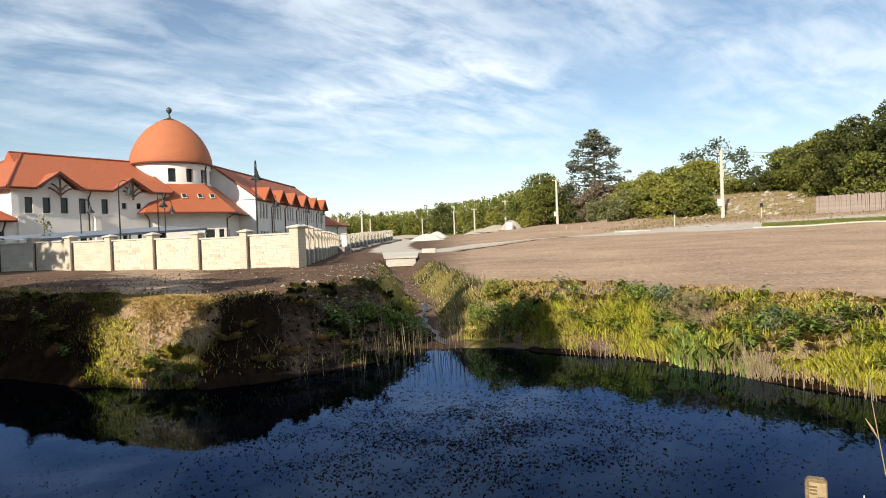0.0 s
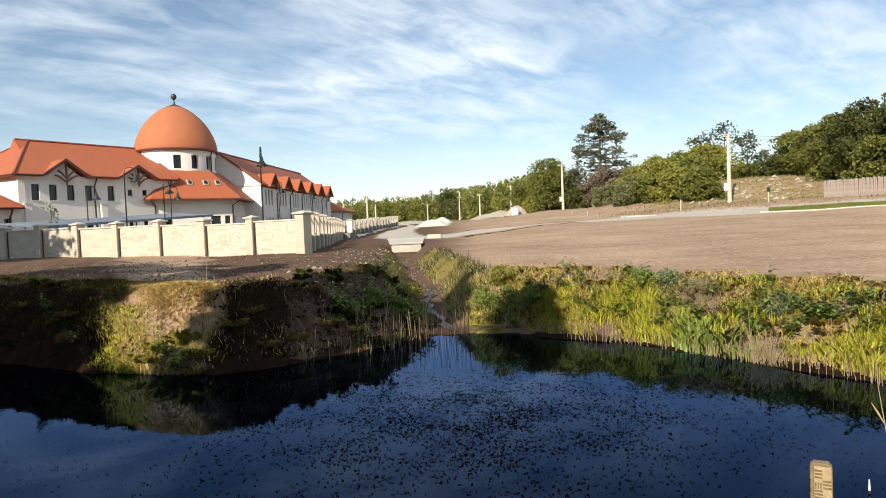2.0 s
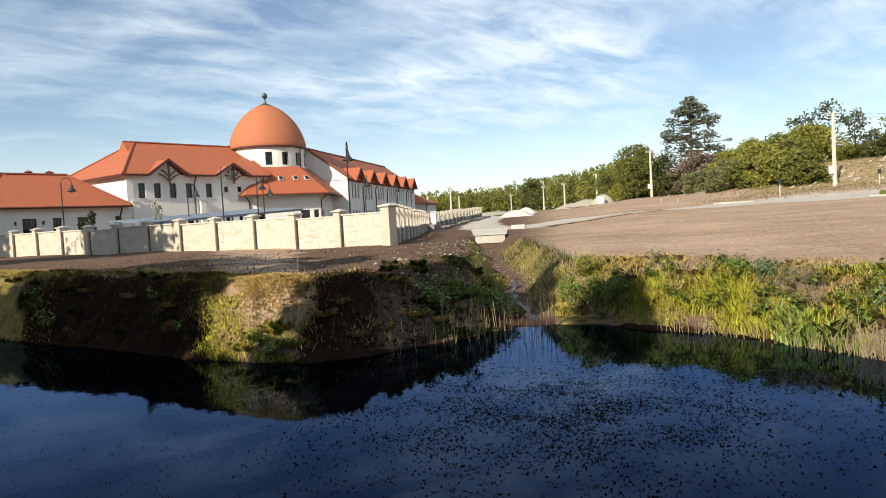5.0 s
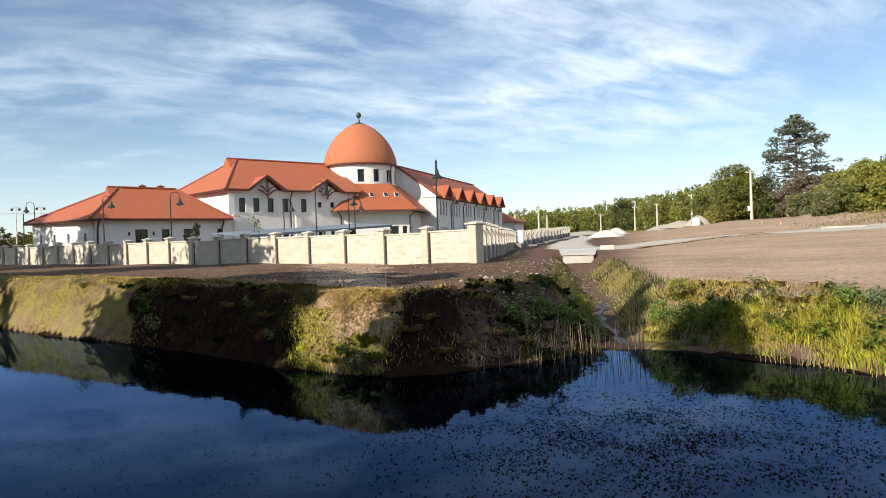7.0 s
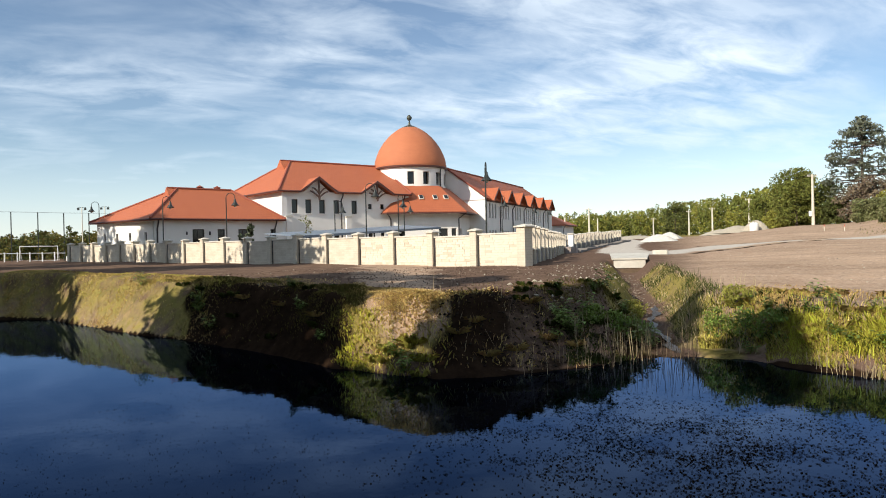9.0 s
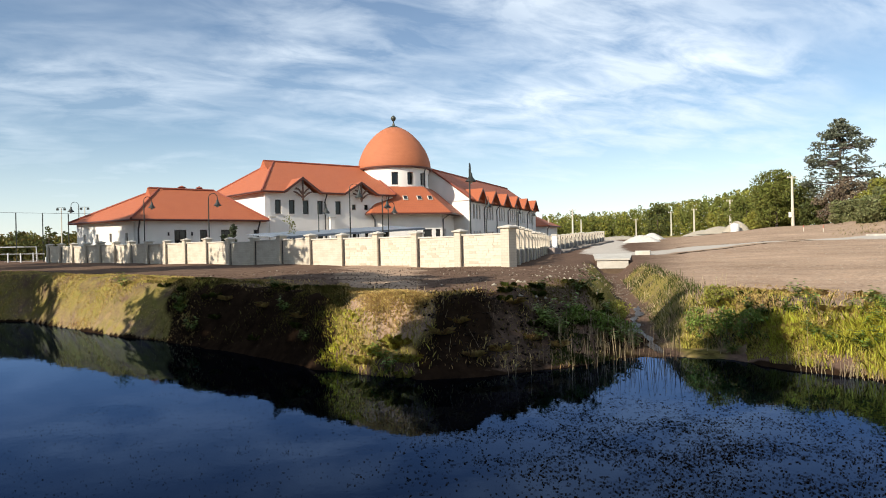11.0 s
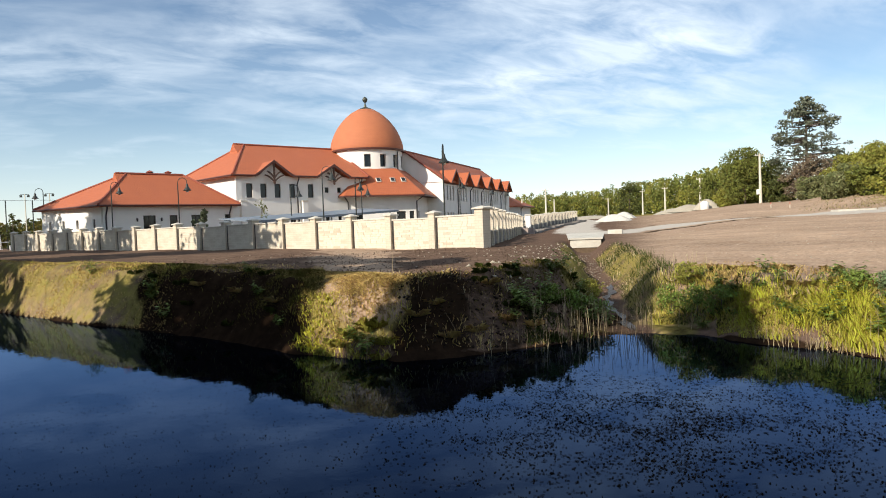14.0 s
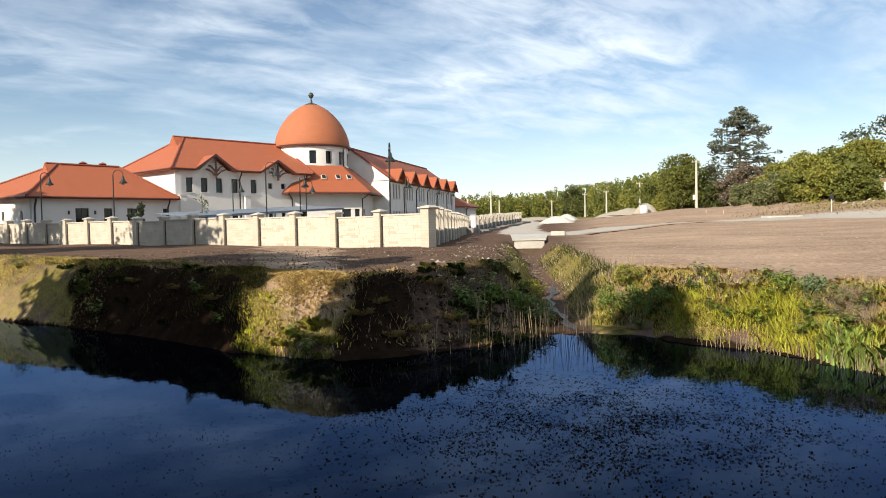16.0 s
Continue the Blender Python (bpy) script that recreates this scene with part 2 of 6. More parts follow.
# reeds at the ditch mouth: their shade is put into the brown
M["shade_reed"] = mat("dark_shaded_reed_stems", (0.085, 0.062, 0.040), (0.05, 0.038, 0.026), 3, 0.8, vary=0.3, spec=0.1)
M["weed_blue"] = mat("blue_green_weed_leaves", (0.20, 0.25, 0.12), (0.14, 0.18, 0.08), 0.8, 0.6, vary=0.5, through_light=0.3, spec=0.12)
M["iris"] = mat("fresh_green_strap_leaves", (0.27, 0.34, 0.075), (0.19, 0.26, 0.055), 0.8, 0.5, vary=0.4, through_light=0.12, spec=0.2)
# toned like the shaded crest, so shade is mixed into this colour
M["olive"] = mat("olive_shade_turf", (0.165, 0.135, 0.034), (0.105, 0.092, 0.024), 0.7, 0.7, vary=0.4, through_light=0.2, spec=0.1)
M["hill_dry"] = mat("faded_hill_grass", (0.30, 0.235, 0.115), (0.21, 0.175, 0.075), 0.4, 0.8, vary=0.3, through_light=0.2, spec=0.1)
M["weed"] = mat("broad_green_weed_leaves", (0.19, 0.25, 0.050), (0.13, 0.18, 0.038), 0.8, 0.5, vary=0.5, through_light=0.15, spec=0.12)
M["sedge"] = mat("fresh_green_sedge", (0.50, 0.475, 0.060), (0.41, 0.40, 0.05), 0.8, 0.55, vary=0.45, through_light=0.18, spec=0.12)
M["reed"] = mat("dry_straw_reeds", (0.52, 0.42, 0.26), (0.46, 0.36, 0.21), 1.2, 0.8, vary=0.35, through_light=0.15, spec=0.12)
M["stone"] = mat("pale_limestone_rubble", (0.46, 0.41, 0.32), (0.34, 0.30, 0.23), 4, 0.95, 0.6, vary=0.2, spec=0.12)
M["clod"] = mat("brown_soil_clods", (0.12, 0.08, 0.055), (0.085, 0.057, 0.040), 5, 1.0, 0.8, vary=0.35, spec=0.1)
M["peat"] = mat("black_brown_peat", (0.030, 0.021, 0.015), (0.016, 0.012, 0.009), 6, 1.0, 0.8, vary=0.35, spec=0.05)
M["wet_mud"] = mat("wet_grey_brown_mud", (0.13, 0.11, 0.095), (0.08, 0.066, 0.055), 4, 0.32, 0.5, 9, spec=0.5)
M["ditch_stone"] = mat("silted_grey_brown_stones", (0.24, 0.19, 0.145), (0.15, 0.12, 0.09), 4, 0.8, 0.6, vary=0.3, spec=0.2)
M["sand"] = mat("white_sand_heap", (0.62, 0.60, 0.54), (0.52, 0.49, 0.42), 3, 0.95, 0.4)
M["weedfloat"] = mat("floating_brown_pondweed", (0.0025, 0.0025, 0.003), (0.005, 0.005, 0.005), 3, 0.9, vary=0.4, spec=0.0)
M["goal"] = mat("white_painted_steel", (0.75, 0.75, 0.72), (0.66, 0.66, 0.63), 5, 0.5)
M["wire"] = mat("dark_wire", (0.05, 0.05, 0.055), None, 5, 0.6)
M["glow"] = mat("white_lamp_glass", (0.8, 0.8, 0.78), (0.7, 0.7, 0.68), 5, 0.3)
M["red_white"] = mat("red_marker_paint", (0.5, 0.10, 0.06), (0.4, 0.08, 0.05), 5, 0.7)


def glass_mat(name, tint):
    m = bpy.data.materials.new(name)
    m.use_nodes = True
    p = m.node_tree.nodes["Principled BSDF"]
    p.inputs["Base Color"].default_value = (*tint, 1)
    p.inputs["Roughness"].default_value, p.inputs["IOR"].default_value = 0.06, 1.5
    return m


M["glass"] = glass_mat("dark_window_glass", (0.010, 0.011, 0.012))


def water_mat():
    """Dark water: a nearly black body under a bluish mirror whose strength follows the angle of view."""
    m = bpy.data.materials.new("dark_pond_water")
    m.use_nodes = True
    n, l = m.node_tree.nodes, m.node_tree.links
    n.remove(n["Principled BSDF"])
    body = n.new("ShaderNodeBsdfDiffuse"); body.inputs["Color"].default_value = (0.0007, 0.0009, 0.0017, 1)
    gloss = n.new("ShaderNodeBsdfGlossy"); gloss.inputs["Color"].default_value = (0.40, 0.59, 1.0, 1); gloss.inputs["Roughness"].default_value = 0.03
    fr = n.new("ShaderNodeFresnel"); fr.inputs["IOR"].default_value = 1.215
    mix = n.new("ShaderNodeMixShader")
    l.new(fr.outputs[0], mix.inputs[0]); l.new(body.outputs[0], mix.inputs[1]); l.new(gloss.outputs[0], mix.inputs[2])
    l.new(mix.outputs[0], n["Material Output"].inputs["Surface"])
    co = n.new("ShaderNodeTexCoord")
    no = n.new("ShaderNodeTexNoise"); no.inputs["Scale"].default_value, no.inputs["Detail"].default_value = 2.2, 4
    l.new(co.outputs["Object"], no.inputs["Vector"])
    bp = n.new("ShaderNodeBump"); bp.inputs["Strength"].default_value, bp.inputs["Distance"].default_value = 0.07, 0.02
    l.new(no.outputs["Fac"], bp.inputs["Height"])
    for b in (gloss, fr):
        l.new(bp.outputs[0], b.inputs["Normal"])
    return m


M["water"] = water_mat()


def ground_mat():
    """Bare earth, grass, gravel, and wet mud that also paints the banks' shade, laid out by the sheet's cover layer."""
    m = bpy.data.materials.new("field_earth")
    m.use_nodes = True
    n, l = m.node_tree.nodes, m.node_tree.links
    p = n["Principled BSDF"]
    p.inputs["Roughness"].default_value = 0.95
    p.inputs["Specular IOR Level"].default_value = 0.0
    co = n.new("ShaderNodeTexCoord")

    def two(a, b, scale, lo=0.35, hi=0.65, detail=8):
        no = n.new("ShaderNodeTexNoise"); no.inputs["Scale"].default_value, no.inputs["Detail"].default_value, no.inputs["Roughness"].default_value = scale, detail, 0.68
        l.new(co.outputs["Object"], no.inputs["Vector"])
        mr = n.new("ShaderNodeMapRange"); mr.inputs[1].default_value, mr.inputs[2].default_value = lo, hi
        l.new(no.outputs["Fac"], mr.inputs[0])
        mx = n.new("ShaderNodeMix"); mx.data_type = "RGBA"
        for key, c in (("A", a), ("B", b)):
            if isinstance(c, tuple):
                mx.inputs[key].default_value = (*c, 1)
            else:
                l.new(c, mx.inputs[key])
        l.new(mr.outputs[0], mx.inputs["Factor"])
        return mx.outputs["Result"]

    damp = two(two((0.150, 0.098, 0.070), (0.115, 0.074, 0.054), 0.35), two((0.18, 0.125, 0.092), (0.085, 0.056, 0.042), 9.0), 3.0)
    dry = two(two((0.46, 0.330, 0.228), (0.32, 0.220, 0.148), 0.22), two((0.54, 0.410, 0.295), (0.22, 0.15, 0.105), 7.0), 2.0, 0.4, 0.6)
    band = n.new("ShaderNodeMapping"); band.inputs["Scale"].default_value = (0.16, 0.5, 0.5); band.inputs["Rotation"].default_value = (0, 0, radians(4))
    l.new(co.outputs["Object"], band.inputs[0])
    bnz = n.new("ShaderNodeTexNoise"); bnz.inputs["Scale"].default_value, bnz.inputs["Detail"].default_value, bnz.inputs["Roughness"].default_value = 0.9, 6, 0.62
    l.new(band.outputs[0], bnz.inputs["Vector"])
    bmr = n.new("ShaderNodeMapRange"); bmr.inputs[1].default_value, bmr.inputs[2].default_value, bmr.inputs[3].default_value, bmr.inputs[4].default_value = 0.36, 0.66, 0.84, 1.10
    l.new(bnz.outputs["Fac"], bmr.inputs[0])
    bands = n.new("ShaderNodeVectorMath"); bands.operation = "SCALE"
    l.new(dry, bands.inputs[0]); l.new(bmr.outputs[0], bands.inputs["Scale"])
    dry = bands.outputs[0]
    grass = two((0.24, 0.20, 0.060), two((0.30, 0.22, 0.09), (0.12, 0.12, 0.028), 2.5), 0.5)
    gravel = two((0.47, 0.43, 0.37), two((0.38, 0.34, 0.29), (0.54, 0.50, 0.43), 6.0), 0.4)
    # near black, so the shade on the left banks is part of this colour
    mud_shade = two((0.012, 0.0075, 0.005), (0.031, 0.019, 0.0115), 2.0)
    vc = n.new("ShaderNodeVertexColor"); vc.layer_name = "cover"
    sp = n.new("ShaderNodeSeparateColor"); l.new(vc.outputs["Color"], sp.inputs[0])
    edge = n.new("ShaderNodeTexNoise"); edge.inputs["Scale"].default_value, edge.inputs["Detail"].default_value, edge.inputs["Roughness"].default_value = 1.1, 8, 0.7
    l.new(co.outputs["Object"], edge.inputs["Vector"])
    dm = n.new("ShaderNodeMix"); dm.data_type = "RGBA"
    ds = n.new("ShaderNodeMath"); ds.operation = "ADD"; l.new(vc.outputs["Alpha"], ds.inputs[0]); l.new(edge.outputs["Fac"], ds.inputs[1])
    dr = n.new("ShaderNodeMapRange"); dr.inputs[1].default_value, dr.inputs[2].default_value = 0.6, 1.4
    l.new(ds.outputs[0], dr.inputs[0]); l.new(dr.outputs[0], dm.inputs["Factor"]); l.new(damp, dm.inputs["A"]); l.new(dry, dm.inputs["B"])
    last = dm.outputs["Result"]
    for ch, layer in (("Red", grass), ("Green", gravel), ("Blue", mud_shade)):
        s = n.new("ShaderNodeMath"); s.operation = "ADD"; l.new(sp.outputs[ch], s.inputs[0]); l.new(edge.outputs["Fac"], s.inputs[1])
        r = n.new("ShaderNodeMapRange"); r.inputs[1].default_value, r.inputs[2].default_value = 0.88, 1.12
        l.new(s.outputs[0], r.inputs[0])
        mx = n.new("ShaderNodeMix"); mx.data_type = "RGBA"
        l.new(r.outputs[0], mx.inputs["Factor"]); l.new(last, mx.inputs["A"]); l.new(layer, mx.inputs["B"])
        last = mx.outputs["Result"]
    l.new(last, p.inputs["Base Color"])
    bn = n.new("ShaderNodeTexNoise"); bn.inputs["Scale"].default_value, bn.inputs["Detail"].default_value = 5.0, 10
    l.new(co.outputs["Object"], bn.inputs["Vector"])
    bp = n.new("ShaderNodeBump"); bp.inputs["Strength"].default_value, bp.inputs["Distance"].default_value = 0.7, 0.10
    l.new(bn.outputs["Fac"], bp.inputs["Height"]); l.new(bp.outputs[0], p.inputs["Normal"])
    return m


M["ground"] = ground_mat()


# ---- building blocks ----
def link_mesh(name, me, material, parent=None, label=""):
    me.materials.append(material)
    ob = new(name, me)
    if parent:
        ob.parent = parent
    if label:
        ob["label"] = label
    return ob


def box_uv(me):
    """UVs in metres, by the face's main direction; on slopes v runs up the slope."""
    uv = me.uv_layers.new(name="UVMap")
    for f in me.polygons:
        nn = f.normal
        side = Vector((-nn.y, nn.x, 0))
        side = side.normalized() if side.length > 0.05 else Vector((1, 0, 0))
        upw = nn.cross(side)
        for li in f.loop_indices:
            c = me.vertices[me.loops[li].vertex_index].co
            uv.data[li].uv = (c.dot(side), c.dot(upw))


def part(name, bm, material, parent=None, label="", smooth=False):
    me = bpy.data.meshes.new(name)
    bmesh.ops.recalc_face_normals(bm, faces=bm.faces)
    bm.to_mesh(me)
    bm.free()
    box_uv(me)
    if smooth:
        for f in me.polygons:
            f.use_smooth = True
    return link_mesh(name, me, material, parent, label)


def thing(name, x, y, z, label, category, group="", kind="", rz=0.0, size=1.0):
    ob = new(name)
    ob.empty_display_size = 0.3
    ob.matrix_basis = pose(x, y, z, 0, 0, rz) @ Matrix.Diagonal((size, size, size, 1))
    return tagged(ob, label, category, group, kind)


def add_box(bm, x0, y0, z0, x1, y1, z1, bevel=0.0):
    c = ((x0 + x1) / 2, (y0 + y1) / 2, (z0 + z1) / 2)
    m = Matrix.Translation(c) @ Matrix.Diagonal((abs(x1 - x0), abs(y1 - y0), abs(z1 - z0), 1))
    r = bmesh.ops.create_cube(bm, size=1, matrix=m)
    if bevel:
        es = list({e for v in r["verts"] for e in v.link_edges})
        bmesh.ops.bevel(bm, geom=es, offset=bevel, segments=1, affect="EDGES")
    return bm


def boxm(*a, bevel=0.0):
    return add_box(bmesh.new(), *a, bevel=bevel)


def add_tube(bm, points, radii, n=8):
    """A tapered tube along points."""
    rings = []
    pts = [Vector(p) for p in points]
    for i, p in enumerate(pts):
        d = (pts[min(i + 1, len(pts) - 1)] - pts[max(i - 1, 0)]).normalized()
        a = d.cross(Vector((0.3, 0.9, 0.2))).normalized() if abs(d.z) > 0.5 else d.cross(Vector((0, 0, 1))).normalized()
        b = d.cross(a)
        r = radii[i] if isinstance(radii, (list, tuple)) else radii
        rings.append([bm.verts.new(p + (a * math.cos(2 * math.pi * k / n) + b * math.sin(2 * math.pi * k / n)) * r) for k in range(n)])
    for q, w in zip(rings, rings[1:]):
        for k in range(n):
            bm.faces.new((q[k], q[(k + 1) % n], w[(k + 1) % n], w[k]))
    bm.faces.new(rings[0][::-1]); bm.faces.new(rings[-1])
    return bm


def tube(points, radii, n=8):
    return add_tube(bmesh.new(), points, radii, n)


def add_prism(bm, ring, height):
    """A polygon (list of 3-D points) thickened by the vector height."""
    lo = [bm.verts.new(p) for p in ring]
    hi = [bm.verts.new(Vector(p) + Vector(height)) for p in ring]
    k = len(ring)
    bm.faces.new(lo[::-1]); bm.faces.new(hi)
    for i in range(k):
        bm.faces.new((lo[i], lo[(i + 1) % k], hi[(i + 1) % k], hi[i]))
    return bm


def prism(ring, height):
    return add_prism(bmesh.new(), ring, height)


def lathe(profile, n=32, a0=0.0, a1=360.0):
    """A turned form: profile of (radius, height), between two angles in degrees."""
    bm = bmesh.new()
    whole = abs(a1 - a0) > 359.9
    cols = n if whole else n + 1
    grid = []
    for i in range(cols):
        a = radians(a0 + (a1 - a0) * i / n)
        grid.append([bm.verts.new((r * math.cos(a), r * math.sin(a), z)) for r, z in profile])
    for i in range(n):
        q, w = grid[i], grid[(i + 1) % cols]
        for j in range(len(profile) - 1):
            bm.faces.new((q[j], w[j], w[j + 1], q[j + 1]))
    bmesh.ops.remove_doubles(bm, verts=bm.verts, dist=0.0005)
    return bm


def soup(name, verts, corners, material, parent=None, label=""):
    """Many small loose polygons (N x corners x 3) in one mesh."""
    v = np.asarray(verts, np.float32).reshape(-1, 3)
    k = len(v) // corners
    me = bpy.data.meshes.new(name)
    me.vertices.add(len(v)); me.vertices.foreach_set("co", v.ravel())
    me.loops.add(len(v)); me.loops.foreach_set("vertex_index", np.arange(len(v), dtype=np.int32))
    me.polygons.add(k); me.polygons.foreach_set("loop_start", np.arange(0, len(v), corners, dtype=np.int32))
    me.update(calc_edges=True)
    return link_mesh(name, me, material, parent, label)


# ---- the lie of the land ----
SHORE = np.array([(-180, 9), (-85, 9.5), (-60, 10.5), (-45, 11.3), (-33, 12.7), (-26, 13.6), (-20, 14.6), (-15, 15.6), (-10, 16.3), (-5, 17.0), (0, 17.2), (3, 16.8), (6, 15.8), (10, 15.1), (15, 14.6), (20, 14.4),
                  (24, 14.8), (29, 16.2), (34, 18.8), (39, 22.0), (44.5, 26.3), (48, 31), (50, 35), (53, 37), (57, 31), (62, 25), (70, 19), (85, 14), (180, 9)], float)
LAND_D = np.array([8, 17.5, 32, 50, 70, 80, 92, 115, 150, 200, 400, 3000], float)
LAND_AZ = np.array([-180, -60, -35, -23, -10, 0, 10, 45, 180], float)
LAND = np.array([
    [1.3, 1.3, 1.6, 2.0, 2.5, 2.8, 3.0, 3.5, 4, 5, 6, 6],
    [1.1, 1.15, 1.6, 2.2, 3.4, 4.4, 6.4, 8, 10, 11, 12, 12],
    [1.1, 1.15, 1.6, 2.2, 3.5, 4.5, 7.0, 9, 11, 12, 13, 13],
    [1.1, 1.15, 1.65, 2.25, 3.2, 4.2, 7.4, 8.5, 9.5, 10, 12, 12],
    [1.1, 1.2, 1.65, 2.3, 2.9, 3.4, 4.0, 5.0, 5.3, 5.8, 9, 9],
    [1.25, 1.35, 1.6, 2.1, 2.5, 2.7, 2.9, 3.3, 3.9, 4.8, 7.5, 7.5],
    [1.5, 1.6, 1.9, 1.96, 2.03, 2.2, 2.45, 3.0, 3.6, 4.3, 6.5, 6.5],
    [1.6, 1.65, 1.95, 2.15, 2.3, 2.34, 2.34, 2.35, 2.4, 2.5, 3, 3],
    [1.3, 1.3, 1.6, 2.0, 2.2, 2.3, 2.32, 2.35, 2.4, 2.5, 3, 3]], float)
DITCH = np.array([(0.3, 14.0, -0.3, 2.0), (-0.3, 18.0, 0.10, 0.75), (-0.8, 24.0, 0.35, 0.55), (-1.6, 31.0, 0.65, 0.5), (-2.9, 41.0, 1.0, 0.5)], float)


def step(a, b, v):
    u = np.clip((v - a) / (b - a), 0, 1)
    return u * u * (3 - 2 * u)


def wob(x, y, s, seed=0.0):
    """Smooth, cheap waves in place of noise, about -1 to 1."""
    x, y = x / s + seed * 7.3, y / s - seed * 3.1
    return (np.sin(x * 1.7 + 1.3 * np.sin(y * 1.1)) + np.sin(y * 2.1 + 1.7 * np.sin(x * 0.9 + 1.0)) + np.sin((x + y) * 3.3 + np.sin(x * 2.3 - y)) * 0.6) / 2.6


def rough(x, y, s, seed=0.0):
    """Value noise on a lattice of s metres, -1 to 1."""
    x, y = np.asarray(x, float) / s, np.asarray(y, float) / s
    i, j = np.floor(x), np.floor(y)
    f, g = x - i, y - j
    f, g = f * f * (3 - 2 * f), g * g * (3 - 2 * g)

    def h(a, b):
        v = np.sin(a * 127.1 + b * 311.7 + seed * 74.7) * 43758.5453
        return (v - np.floor(v)) * 2 - 1
    return (h(i, j) * (1 - f) + h(i + 1, j) * f) * (1 - g) + (h(i, j + 1) * (1 - f) + h(i + 1, j + 1) * f) * g


def shelf_at(az):
    """1 where a low muddy shelf lies before the bank, beside the ditch's mouth."""
    return step(-7.5, -5.0, az) * step(2.2, 0.2, az)


def ditch_at(x, y):
    """Distance across from the ditch's middle line, its floor and half-width."""
    cx = np.interp(y, DITCH[:, 1], DITCH[:, 0]) + 0.18 * np.sin(y * 0.8)
    return np.abs(x - cx), np.interp(y, DITCH[:, 1], DITCH[:, 2]), np.interp(y, DITCH[:, 1], DITCH[:, 3])


def land(x, y):
    x, y = np.asarray(x, float), np.asarray(y, float)
    az, d = np.degrees(np.arctan2(-x, y)), np.hypot(x, y)
    i = np.clip(np.searchsorted(LAND_AZ, az) - 1, 0, len(LAND_AZ) - 2)
    f = (az - LAND_AZ[i]) / (LAND_AZ[i + 1] - LAND_AZ[i])
    f = f * f * (3 - 2 * f)
    rows = np.stack([np.interp(d, LAND_D, r) for r in LAND])
    idx = np.arange(az.size)
    flat, fi, ff = rows.reshape(len(LAND), -1), i.ravel(), f.ravel()
    z = (flat[fi, idx] * (1 - ff) + flat[fi + 1, idx] * ff).reshape(az.shape)
    z = z + 0.05 * wob(x, y, 2.2) * step(5, 25, d) + 0.10 * wob(x, y, 9, 2) * step(20, 60, d)
    # the pond's basin and its banks
    s = np.interp(az, SHORE[:, 0], SHORE[:, 1]) + 0.22 * wob(x, y, 1.1, 1) + 0.10 * wob(x, y, 0.31, 6)
    w = np.interp(az, [-60, -20, -5, 2, 5, 9, 12, 15, 18, 26, 30, 45, 60], [3.4, 3.2, 2.6, 3.4, 5.2, 5.2, 3.9, 2.7, 2.1, 2.1, 2.9, 4.0, 4.0])
    shelf = shelf_at(az)
    u = (d - s - 0.85 * shelf) / w
    bank = np.where(u < 0, u * 1.2, 0) + z * np.clip(1.25 * step(-0.12, 1.05, u) - 0.25 * step(0.4, 1.3, u), 0, 1)
    bank = np.where((shelf > 0.02) & (d > s), np.maximum(bank, shelf * (0.07 + 0.05 * rough(x, y, 0.5, 8)) * step(0, 0.3, d - s)), bank)
    # hummocks, slips and clods on the bank's face
    face = step(0.03, 0.3, u) * step(1.7, 1.0, u) * (0.45 + 0.55 * step(1.5, 4, az))
    bank = bank + face * (0.10 * rough(x, y, 1.1, 1) + 0.075 * rough(x, y, 0.47, 2) + 0.045 * rough(x, y, 0.22, 3))
    bank = np.maximum(bank, -0.9)
    near = -0.9 + 2.1 * step(2.2, -0.6, y)
    out = np.where(np.abs(az) > 85, np.maximum(near, z * step(-1.5, 1.5, d - s)), np.maximum(bank, near))
    out = np.where((y < 0) & (d < 12), np.maximum(out, 1.2 + 0 * y), out)
    # the ditch
    dx, floor, hw = ditch_at(x, y)
    inside = (y > 13.5) & (y < 43) & (dx < 4)
    v = floor + (np.maximum(out - floor, 0)) * step(hw * 0.55, hw + 1.0, dx)
    return np.where(inside, np.minimum(out, v), out)


def land1(x, y):
    return float(land(np.array([x]), np.array([y]))[0])


def road_line(x, y):
    """How far off the gravel road's middle line a place lies (it comes from the right, bends away past the culvert)."""
    pts = np.array([(75, 52), (48, 53.5), (30, 57), (17, 66), (6, 62), (-1.6, 50), (-4.5, 58), (-6.0, 75), (-6.5, 110), (-14, 170)], float)
    best = np.full(np.shape(x), 1e9)
    for a, b in zip(pts, pts[1:]):
        e = b - a
        t = np.clip(((x - a[0]) * e[0] + (y - a[1]) * e[1]) / (e @ e), 0, 1)
        best = np.minimum(best, np.hypot(x - a[0] - t * e[0], y - a[1] - t * e[1]))
    return best


